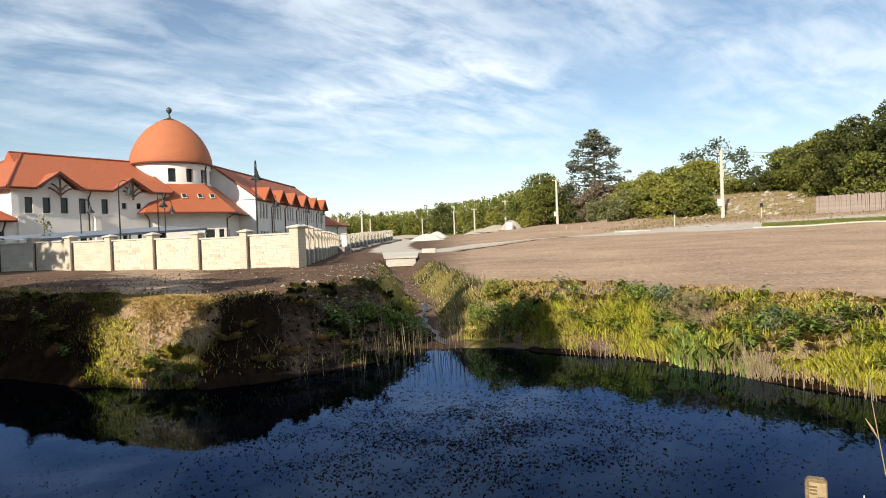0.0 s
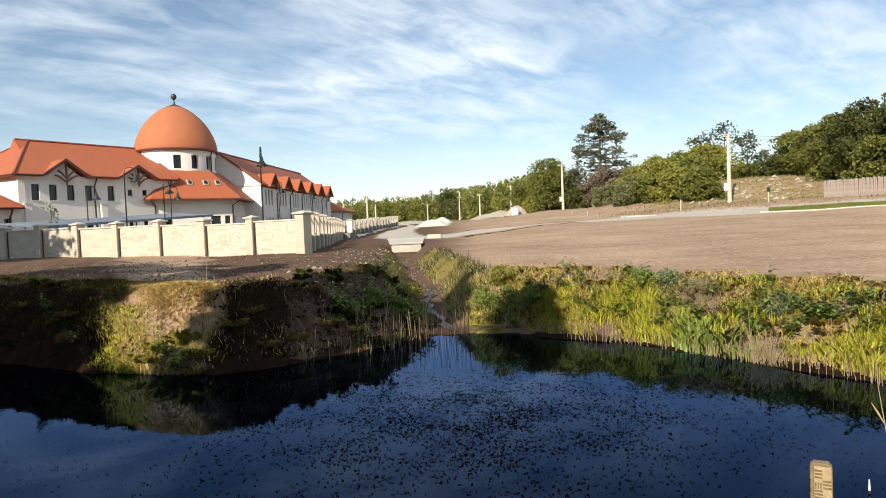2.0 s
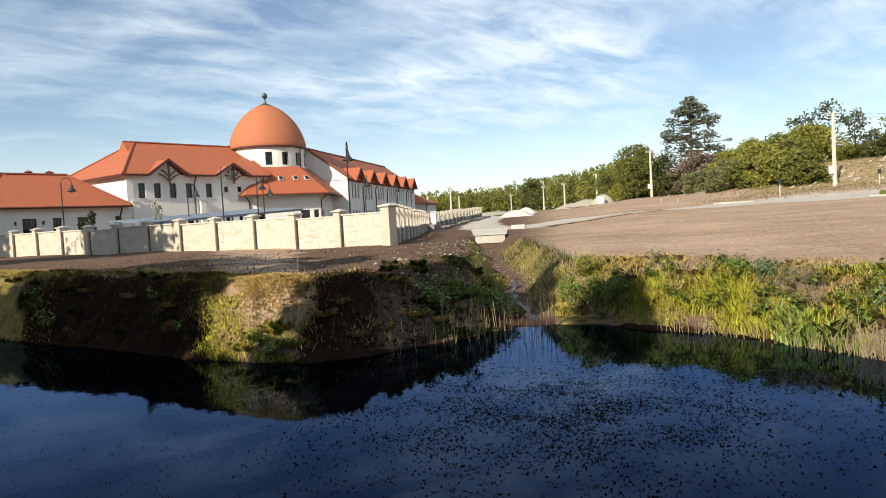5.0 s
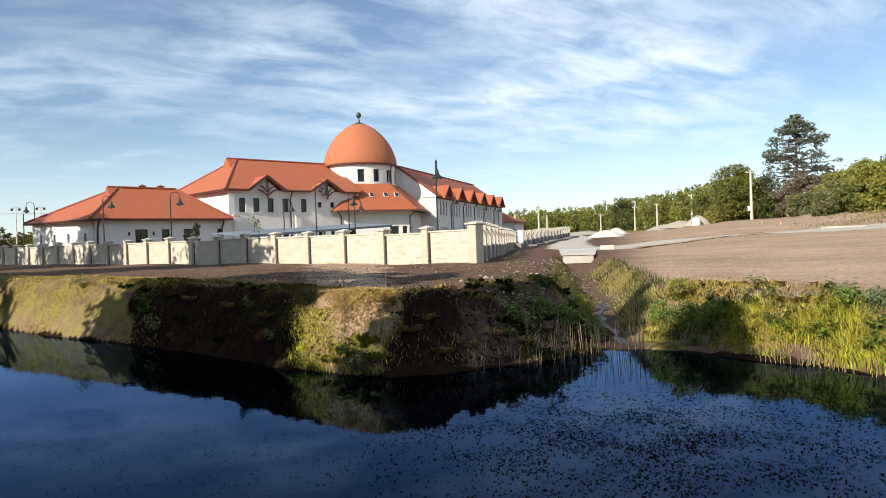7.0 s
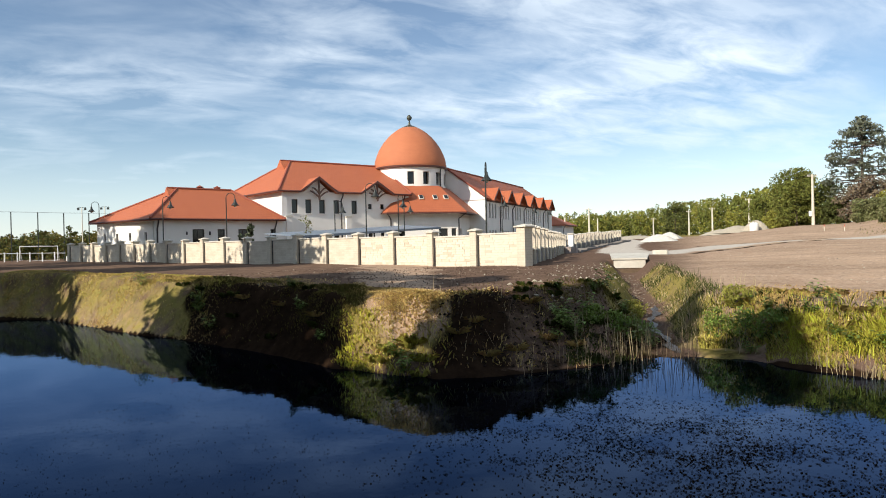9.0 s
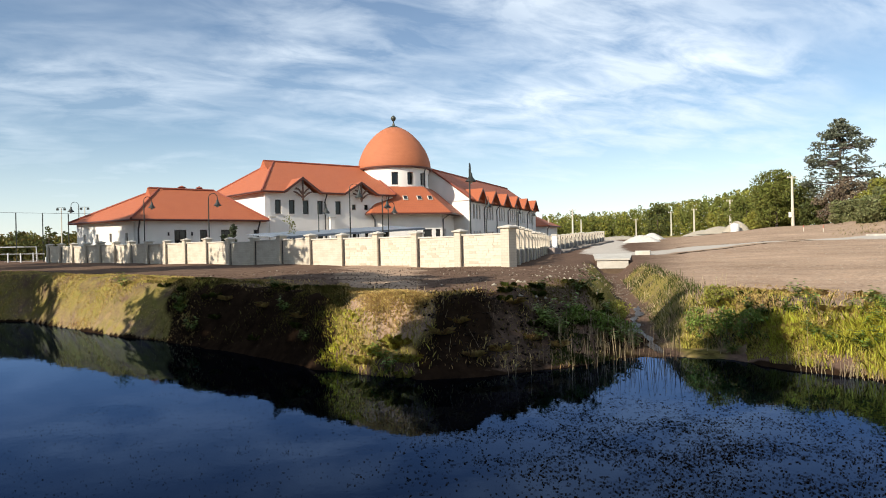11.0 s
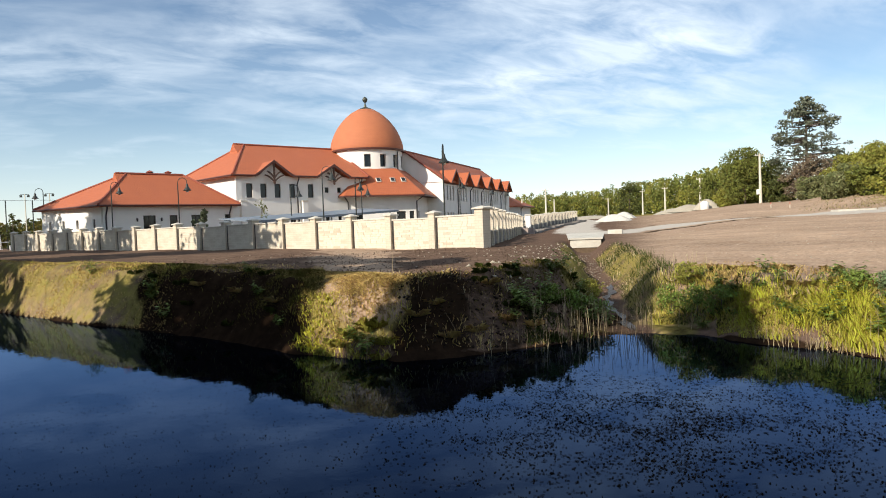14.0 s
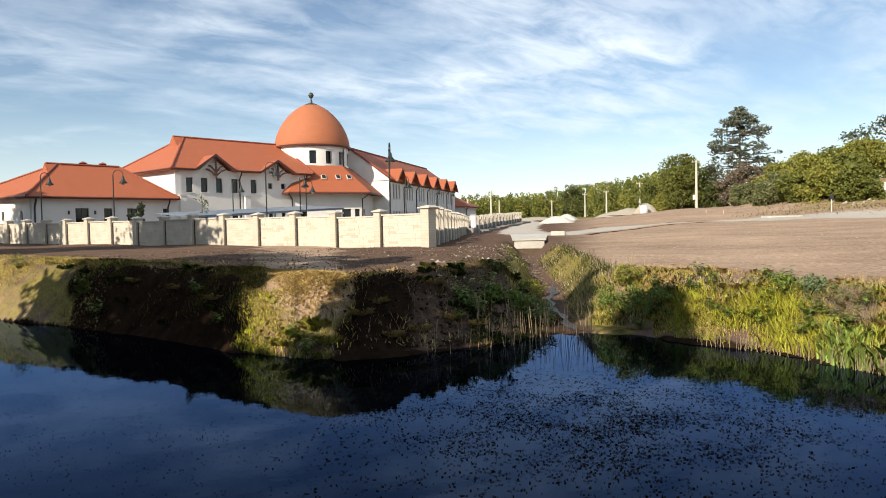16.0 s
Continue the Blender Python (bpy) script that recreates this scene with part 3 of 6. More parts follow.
def make_ground():
    fine = np.radians(np.arange(-56, 60.01, 0.33))
    rest = np.radians(np.arange(60, 304, 3.0))[1:]
    az = np.concatenate([fine, rest])
    r = [0.01, 0.4]
    while r[-1] < 2800:
        r.append(r[-1] + ((0.0055 if r[-1] < 46 else 0.012 if r[-1] < 100 else 0.03) * r[-1] if r[-1] > 9 else 0.6))
    r = np.array(r)
    A, D = np.meshgrid(az, r, indexing="ij")
    X, Y = -np.sin(A) * D, np.cos(A) * D
    Z = land(X, Y)
    na, nr = A.shape
    v = np.stack([X, Y, Z], -1).reshape(-1, 3)
    k = np.arange(na * nr).reshape(na, nr)
    n2 = np.roll(k, -1, 0)
    f = np.stack([k[:, :-1], n2[:, :-1], n2[:, 1:], k[:, 1:]], -1).reshape(-1, 4)[:, ::-1]
    me = bpy.data.meshes.new("ground")
    me.vertices.add(len(v)); me.vertices.foreach_set("co", v.astype(np.float32).ravel())
    me.loops.add(f.size); me.loops.foreach_set("vertex_index", f.astype(np.int32).ravel())
    me.polygons.add(len(f)); me.polygons.foreach_set("loop_start", np.arange(0, f.size, 4, dtype=np.int32))
    me.update(calc_edges=True)
    me.polygons.foreach_set("use_smooth", np.ones(len(f), bool))
    azd = np.degrees(np.arctan2(-X, Y))
    s = np.interp(azd, SHORE[:, 0], SHORE[:, 1])
    dx, floor, hw = ditch_at(X, Y)
    u = D - s
    left = step(4, 10, azd)
    grass = step(4.2, 1.4, u) * step(0.0, 0.8, u) * (0.42 + 0.3 * left - 0.16 * step(39, 44, azd)) * (1 - 0.75 * step(18, 14, azd) * step(2.5, 4.5, azd))
    grass = np.maximum(grass, step(1.0, 0.3, np.abs(dx - 1.0)) * (Y > 15) * (Y < 36) * 0.6)
    grass = np.maximum(grass, left * step(9, 4, u) * step(28, 40, azd) * 0.52)                       # dry turf towards the far end of the pond
    hill = step(70, 80, D) * step(-12, -19, azd)
    grass = np.maximum(grass, hill * 0.5)
    grass = np.maximum(grass, step(130, 180, D) * 0.8)
    grass = np.maximum(grass, step(-24.5, -26.5, azd) * step(62, 63, D) * step(70, 68, D) * 0.9)
    rl = road_line(X, Y)
    gravel = step(3.4, 1.2, rl) * 0.70 * (Y > 44)
    gravel = np.maximum(gravel, step(60, 64, D) * step(76, 71, D) * step(-12, -15, azd) * 0.62)
    gravel = np.maximum(gravel, step(95, 130, D) * step(160, 140, D) * step(8, 5, azd) * step(-8, -4, azd) * 0.3)
    mud_shade = step(0.35, -0.1, u) * 0.8
    mud_shade = np.maximum(mud_shade, step(0.7, 0.4, dx) * (Y > 15) * (Y < 40) * 0.36)
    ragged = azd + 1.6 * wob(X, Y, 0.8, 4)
    # the two sunlit gaps on the left bank
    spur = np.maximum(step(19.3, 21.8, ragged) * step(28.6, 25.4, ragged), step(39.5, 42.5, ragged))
    # shade painted in the mud's dark colour, everywhere outside the sunlit gaps
    mud_shade = np.maximum(mud_shade, left * (1 - spur) * step(4.6, 3.2, u) * (0.74 - 0.23 * step(17, 12, azd)))
    mud_shade = np.maximum(mud_shade, step(-2, 1.5, azd) * step(7, 4, azd) * step(3.4, 2.2, u) * 0.62)
    mud_shade = np.maximum(mud_shade, shelf_at(azd) * step(1.3, 0.9, u) * 0.45)
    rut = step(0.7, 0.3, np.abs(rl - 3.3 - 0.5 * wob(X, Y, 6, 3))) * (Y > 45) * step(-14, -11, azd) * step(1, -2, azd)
    mud_shade = np.maximum(mud_shade, 0.62 * rut)
    mud_shade = np.where(Y < 2, 0, mud_shade)
    grass = np.where(Y < 2, 0.45, grass)
    # pale straw earth on the spur, bounded like its sunlit patch to look brighter
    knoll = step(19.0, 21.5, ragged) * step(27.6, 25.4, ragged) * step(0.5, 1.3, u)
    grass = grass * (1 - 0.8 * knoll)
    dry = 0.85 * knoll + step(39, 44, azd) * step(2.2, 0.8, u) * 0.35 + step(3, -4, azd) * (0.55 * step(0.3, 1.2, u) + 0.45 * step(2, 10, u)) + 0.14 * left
    dry = np.where(Y < 2, 0.2, dry)
    col = np.stack([grass, gravel, mud_shade, np.clip(dry, 0, 1)], -1).reshape(-1, 4).astype(np.float32)
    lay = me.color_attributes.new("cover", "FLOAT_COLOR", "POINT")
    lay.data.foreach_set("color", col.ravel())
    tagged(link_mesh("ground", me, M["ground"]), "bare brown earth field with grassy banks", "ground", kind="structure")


make_ground()

bm = bmesh.new()
bmesh.ops.create_grid(bm, x_segments=4, y_segments=4, size=1, matrix=pose(-12, 20, 0) @ Matrix.Diagonal((48, 24, 1, 1)))
tagged(part("water", bm, M["water"]), "still dark pond water reflecting the sky", "pond", kind="structure")


def trickle():
    """The thin run of water on the ditch's bed."""
    bm = bmesh.new()
    rows = []
    for k in range(30):
        y = 16.6 + k * 0.32
        cx = float(np.interp(y, DITCH[:, 1], DITCH[:, 0])) + 0.18 * math.sin(y * 0.8)
        w = 0.10 + 0.05 * math.sin(k * 1.7) + 0.03 * math.sin(k * 0.6)
        rows.append([bm.verts.new((cx + sx * w + 0.06 * math.sin(k * 0.9), y, land1(cx, y) + 0.035)) for sx in (-1, 1)])
    for a, b in zip(rows, rows[1:]):
        bm.faces.new((a[0], a[1], b[1], b[0]))
    bmesh.ops.solidify(bm, geom=bm.faces[:], thickness=0.02)
    tagged(part("ditch_water", bm, M["wet_mud"]), "thin trickle of water on the ditch bed", "water", kind="structure")


trickle()


# ---- the boundary wall ----
CORNER, ALONG, BAY = Vector((-6.50, 29.72)), Vector((-0.929, 0.370)), 2.8


def pillar(parent, x, y, z, w, h, rz, cap=True):
    p = part("post", boxm(-w / 2, -w * 0.68, 0, w / 2, w * 0.68, h, bevel=0.012), M["post_stone"], parent)
    p.matrix_basis = pose(x, y, z, 0, 0, rz)
    if cap:
        bm = add_box(bmesh.new(), -w * 0.72, -w * 0.86, h, w * 0.72, w * 0.86, h + 0.07, bevel=0.01)
        lo = [(-w * 0.68, -w * 0.68, h + 0.071), (w * 0.68, -w * 0.68, h + 0.071), (w * 0.68, w * 0.68, h + 0.071), (-w * 0.68, w * 0.68, h + 0.071)]
        tip = bm.verts.new((0, 0, h + 0.17))
        vs = [bm.verts.new(c) for c in lo]
        for i in range(4):
            bm.faces.new((vs[i], vs[(i + 1) % 4], tip))
        part("cap", bm, M["coping"], p, "pale concrete pillar cap")
    return p


STONES = {}


def face_stones(panel, seed):
    """The cladding stones of one panel, a few millimetres proud, in courses of broken length."""
    g = random.Random(seed)
    lo, hi = -BAY / 2 + 0.215, BAY / 2 - 0.29
    for r in range(12):
        z, x = 0.02 + r * 0.12, lo
        while x < hi - 0.12:
            w = min(g.choice((0.30, 0.42, 0.54)), hi - x)
            w = round(w, 2)
            if w not in STONES:
                STONES[w] = part("stone", boxm(-w / 2 + 0.006, -0.012, 0.006, w / 2 - 0.006, 0.02, 0.114, bevel=0.004), M["clad_stone"], panel)
                o = STONES[w]
            else:
                o = new("stone", STONES[w].data)
                o.parent = panel
            o.matrix_basis = pose(x + w / 2, 0.103 + g.uniform(-0.003, 0.006), z, 0, 0, 180)
            x += w


def front_wall():
    rz = math.degrees(math.atan2(ALONG.y, ALONG.x))
    wall = thing("boundary_wall", CORNER.x, CORNER.y, 0, "cream stone-clad boundary wall with capped pillars and concrete coping", "wall", kind="structure")
    for i in range(20):
        p = ALONG * (BAY * i)
        z = land1(CORNER.x + p.x, CORNER.y + p.y)
        pillar(wall, p.x, p.y, z - 0.2, 0.38 if i else 0.46, 1.88 if i else 1.96, rz)
        if i < 19:
            q = ALONG * (BAY * (i + 0.5))
            zq = land1(CORNER.x + q.x, CORNER.y + q.y)
            panel = part("panel", boxm(-BAY / 2 + 0.20, -0.10, -0.25, BAY / 2 - 0.20, 0.10, 1.46), M["stone_clad"], wall)
            panel.matrix_basis = pose(q.x, q.y, zq, 0, 0, rz)
            part("coping", boxm(-BAY / 2 + 0.19, -0.15, 1.462, BAY / 2 - 0.19, 0.15, 1.54, bevel=0.012), M["coping"], panel)
            if i < 4:
                face_stones(panel, i)
            # dark strip painting the shade at each pillar's side, where the panel meets it
            part("joint_shade", boxm(BAY / 2 - 0.275, 0.10, -0.2, BAY / 2 - 0.202, 0.122, 1.45), M["pipe"], panel, "dark strip drawn as the pillar's shade")


front_wall()

GATE = Vector((-11.2, 70.3))
FAR_END = Vector((-9.0, 116.0))


def side_wall(a, b, bays, h, base, ledge):
    """Low plinth, stone pillars, and between them iron railings that sag between pillar and pillar."""
    d = (b - a)
    length, rz = d.length, math.degrees(math.atan2(d.y, d.x))
    wall = thing("side_fence", a.x, a.y, 0, "low dark plinth with cream pillars and curved iron railings", "fence", kind="structure")
    bay = length / bays
    rail_mesh, bar_mesh = None, None
    for i in range(bays + 1):
        p = d.normalized() * (bay * i)
        z = land1(a.x + p.x, a.y + p.y) + ledge
        if i:
            pillar(wall, p.x, p.y, z - 0.25, 0.36, h + 0.25, rz)
        if i < bays:
            q = d.normalized() * (bay * (i + 0.5))
            zq = land1(a.x + q.x, a.y + q.y) + ledge
            pl = part("plinth", boxm(-bay / 2 + 0.18, -0.13, -0.5, bay / 2 - 0.18, 0.13, base), M["dark_base"], wall)
            pl.matrix_basis = pose(q.x, q.y, zq, 0, 0, rz)
            part("coping", boxm(-bay / 2 + 0.17, -0.17, base + 0.002, bay / 2 - 0.17, 0.17, base + 0.07), M["coping"], pl)
            bm = bmesh.new()
            sag = [(-bay / 2 + 0.15 + (bay - 0.3) * k / 8, 0, h - 0.10 - 0.42 * (1 - ((k - 4) / 4) ** 2)) for k in range(9)]
            add_tube(bm, sag, 0.035, 6)
            add_tube(bm, [(-bay / 2 + 0.15, 0, base + 0.16), (bay / 2 - 0.15, 0, base + 0.16)], 0.025, 6)
            part("rail", bm, M["pipe"], pl, "dark curved top rail")
            nb = 11
            for k in range(nb):
                x = -bay / 2 + 0.3 + (bay - 0.6) * k / (nb - 1)
                top = h - 0.10 - 0.42 * (1 - (x / (bay / 2 - 0.15)) ** 2)
                if i < 12:
                    part("bar", tube([(x, 0, base + 0.06), (x, 0, top)], 0.014, 4), M["pipe"], pl)


side_wall(CORNER, GATE, 13, 1.85, 0.72, 0.0)
side_wall(GATE, FAR_END, 15, 1.55, 0.55, 0.25)

gp = thing("gate_pillar", GATE.x + 0.9, GATE.y - 0.8, land1(GATE.x + 0.9, GATE.y - 0.8) - 0.05, "white square gate pillar at the end of the fence", "pillar")
part("post", boxm(-0.26, -0.26, 0, 0.26, 0.26, 2.0, bevel=0.02), M["reveal"], gp)
part("cap", boxm(-0.34, -0.34, 2.002, 0.34, 0.34, 2.12, bevel=0.02), M["coping"], gp)

# raised terrace edge along the far fence
d = FAR_END - GATE
led = thing("terrace_edge", GATE.x, GATE.y, 0, "dark earth terrace edge below the far fence", "retaining wall", kind="structure")
bm = bmesh.new()
for i in range(12):
    p0, p1 = d * (i / 12), d * ((i + 1) / 12)
    z = land1(GATE.x + p0.x, GATE.y + p0.y)
    n_ = Vector((d.y, -d.x)).normalized()
    a_, b_ = p0 + n_ * 0.3, p1 + n_ * 0.3
    c_, e_ = p1 + n_ * 1.8, p0 + n_ * 1.8
    add_prism(bm, [(a_.x, a_.y, z - 0.3), (b_.x, b_.y, z - 0.3), (c_.x, c_.y, z - 0.3), (e_.x, e_.y, z - 0.3)], (0, 0, 0.62 + 0.05 * (i % 2)))
part("edge", bm, M["dark_base"], led)

bk = thing("rubble_block", -9.9, 66.5, land1(-9.9, 66.5), "brown broken masonry block beside the gate pillar", "masonry")
bm = boxm(-0.6, -0.5, -0.1, 0.6, 0.5, 0.6, bevel=0.1)
for v in bm.verts:
    v.co += Vector((random.uniform(-.08, .08), random.uniform(-.08, .08), random.uniform(-.06, .06)))
part("block", bm, M["board"], bk)

# culvert with its pale concrete head wall and slab
cul = thing("culvert", -2.75, 42.5, 0, "pale concrete culvert head wall and slab over the ditch", "culvert", kind="structure", rz=4)
zc = min(land1(-5.2, 42.5), land1(0.2, 42.5)) - 0.03
zf = land1(-3.4, 52.0)
part("footing", boxm(-0.95, -0.06, zc - 1.0, 0.95, 0.14, zc - 0.502), M["clod"], cul, "soil-stained footing")
part("head_wall", boxm(-0.95, -0.12, zc - 0.5, 0.95, 0.14, zc + 0.02, bevel=0.02), M["concrete"], cul)
part("slab", prism([(-1.05, -0.2, zc + 0.024), (1.05, -0.2, zc + 0.024), (1.5, 9.5, zf - 0.03), (-1.4, 9.5, zf - 0.03)], (0, 0, 0.09)), M["concrete"], cul)


# ---- the white building with the dome ----
GROW = 1.10
DROP = 2.8 - 2.8 * GROW


def wall_with(parent, length, z0, z1, openings, thick=0.35, name="wall"):
    """One connected wall in the x-z plane, front face at y = 0, with real openings (x0, x1, za, zb)."""
    xs = sorted({0.0, length, *[v for o in openings for v in o[:2]]})
    zs = sorted({z0, z1, *[v for o in openings for v in o[2:]]})
    nx, nz = len(xs) - 1, len(zs) - 1
    solid = {(i, k): not any(o[0] < (xs[i] + xs[i + 1]) / 2 < o[1] and o[2] < (zs[k] + zs[k + 1]) / 2 < o[3] for o in openings) for i in range(nx) for k in range(nz)}
    bm = bmesh.new()
    f = {(i, k): bm.verts.new((xs[i], 0, zs[k])) for i in range(nx + 1) for k in range(nz + 1)}
    b = {(i, k): bm.verts.new((xs[i], thick, zs[k])) for i in range(nx + 1) for k in range(nz + 1)}
    for (i, k), full in solid.items():
        if not full:
            continue
        c = [(i, k), (i + 1, k), (i + 1, k + 1), (i, k + 1)]
        bm.faces.new([f[q] for q in c]); bm.faces.new([b[q] for q in reversed(c)])
        for (u, v), nb in ((((i, k), (i + 1, k)), (i, k - 1)), (((i + 1, k), (i + 1, k + 1)), (i + 1, k)), (((i + 1, k + 1), (i, k + 1)), (i, k + 1)), (((i, k + 1), (i, k)), (i - 1, k))):
            if not solid.get(nb, False):
                bm.faces.new((f[v], f[u], b[u], b[v]))
    bmesh.ops.delete(bm, geom=[v for v in bm.verts if not v.link_faces], context="VERTS")
    return part(name, bm, M["render"], parent)


def window(parent, x0, x1, za, zb, m=None, panes=1):
    """Recessed dark frame, pane and a pale sill, seen from -y."""
    w = part("window", boxm(x0, 0.14, za, x0 + 0.07, 0.24, zb), M["frame"], parent)
    bm = bmesh.new()
    for a in ((x0, za, x0 + 0.07, zb), (x1 - 0.07, za, x1, zb), (x0 + 0.07, za, x1 - 0.07, za + 0.07), (x0 + 0.07, zb - 0.07, x1 - 0.07, zb)):
        add_box(bm, a[0], 0.14, a[1], a[2], 0.24, a[3])
    for k in range(1, panes):
        xm = x0 + (x1 - x0) * k / panes
        add_box(bm, xm - 0.03, 0.15, za + 0.07, xm + 0.03, 0.23, zb - 0.07)
    me = bpy.data.meshes.new("window")
    bm.to_mesh(me); bm.free()
    me.materials.append(M["frame"])
    w.data = me
    part("pane", boxm(x0 + 0.06, 0.18, za + 0.06, x1 - 0.06, 0.20, zb - 0.06), M["glass"], w)
    part("sill", boxm(x0 - 0.06, -0.07, za - 0.06, x1 + 0.06, 0.139, za - 0.002), M["reveal"], w)
    if m is not None:
        w.matrix_basis = m
    return w


def roof_solid(x0, x1, y0, y1, ze, zr, hl, hr, t=0.16, skew=0.0, notches=()):
    """Pitched roof with ridge along x; hl, hr: how far the ridge is drawn in at each end (0: open gable). skew: how far the back
    left corner lies along x. notches: (x, half, rise) of gables that break the front eave."""
    bm = bmesh.new()
    ym = (y0 + y1) / 2
    slope = (zr - ze) / (ym - y0)
    front, low = [(x0, y0, ze)], [(x0, y0, ze - t)]
    for x, half, rise in notches:
        front += [(x - half, y0, ze), (x, y0 + rise / slope, ze + rise), (x + half, y0, ze)]
        low += [(x - half, y0, ze - t), (x - half, y0 + 0.9, ze - t), (x + half, y0 + 0.9, ze - t), (x + half, y0, ze - t)]
    front.append((x1, y0, ze)); low.append((x1, y0, ze - t))
    fv = [bm.verts.new(c) for c in front]
    b0, b1 = bm.verts.new((x0 + skew, y1, ze)), bm.verts.new((x1, y1, ze))
    r0, r1 = bm.verts.new((x0 + hl + skew / 2, ym, zr)), bm.verts.new((x1 - hr, ym, zr))
    bm.faces.new(fv + [r1, r0]); bm.faces.new((b1, b0, r0, r1))
    if hl:
        bm.faces.new((b0, fv[0], r0))
    if hr:
        bm.faces.new((fv[-1], b1, r1))
    lv = [bm.verts.new(c) for c in low]
    lb0, lb1 = bm.verts.new((x0 + skew, y1, ze - t)), bm.verts.new((x1, y1, ze - t))
    bm.faces.new(lv + [lb1, lb0])
    for k in range(len(notches) + 1):
        bm.faces.new((fv[3 * k], lv[4 * k], lv[4 * k + 1], fv[3 * k + 1]))
    bm.faces.new((b1, lb1, lb0, b0))
    if hr:
        bm.faces.new((fv[-1], lv[-1], lb1, b1))
    if hl:
        bm.faces.new((b0, lb0, lv[0], fv[0]))
    return bm


def ridge_tiles(parent, pts, r=0.11):
    for a, b in pts:
        part("ridge_cap", tube([a, b], r, 6), M["ridge"], parent)


def gutter(parent, a, b):
    part("gutter", tube([a, b], 0.085, 6), M["gutter"], parent)


def downpipe(parent, x, y, ztop, zbot):
    part("downpipe", tube([(x, y - 0.55, ztop), (x, y - 0.50, ztop - 0.25), (x, y - 0.10, ztop - 0.75), (x, y - 0.10, zbot)], 0.065, 6), M["pipe"], parent)


def cross_gable(parent, x, half, rise, ze, slope, over=0.55, front=0.0, timber=True):
    """A small gable over the eave that faces -y. slope: rise of the main roof per metre."""
    back = rise / slope + 0.2
    g = part("gable", prism([(x - half + 0.35, front + 0.02, ze - 0.25), (x + half - 0.35, front + 0.02, ze - 0.25), (x, front + 0.02, ze + rise - 0.28)], (0, 0.3, 0)), M["render"], parent)
    for sgn in (-1, 1):
        ring = [(x, front - over, ze + rise), (x + sgn * half, front - over, ze - 0.02), (x + sgn * half, front + 0.25, ze - 0.02), (x, front + back, ze + rise)]
        part("gable_roof", prism(ring, (0, 0, -0.13)), M["tile"], g)
        part("barge_board", prism([(x, front - over - 0.05, ze + rise + 0.03), (x + sgn * (half + 0.05), front - over - 0.05, ze - 0.02), (x + sgn * (half + 0.05), front - over - 0.05, ze - 0.24), (x, front - over - 0.05, ze + rise - 0.22)], (0, 0.045, 0)), M["gutter"], g)
    if timber:
        y = front - over + 0.02
        bm = bmesh.new()
        add_box(bm, x - 0.07, y, ze - 0.65, x + 0.07, y + 0.12, ze + rise - 0.25)
        for sgn in (-1, 1):
            for k, (dz, dx) in enumerate(((0.15, 0.72), (-0.2, 0.95))):
                pts = [(x + sgn * dx * q / 5, y + 0.06, ze - 0.45 + dz + 0.62 * math.sin(q / 5 * 1.5)) for q in range(6)]
                add_tube(bm, pts, 0.08, 6)
        part("bracket", bm, M["timber"], g, "dark curved timber bracket")
        part("finial", lathe([(0.0, -0.8), (0.09, -0.74), (0.12, -0.62), (0.07, -0.5), (0.07, -0.4)], 8), M["timber"], g).matrix_basis = pose(x, y + 0.06, ze - 0.1)


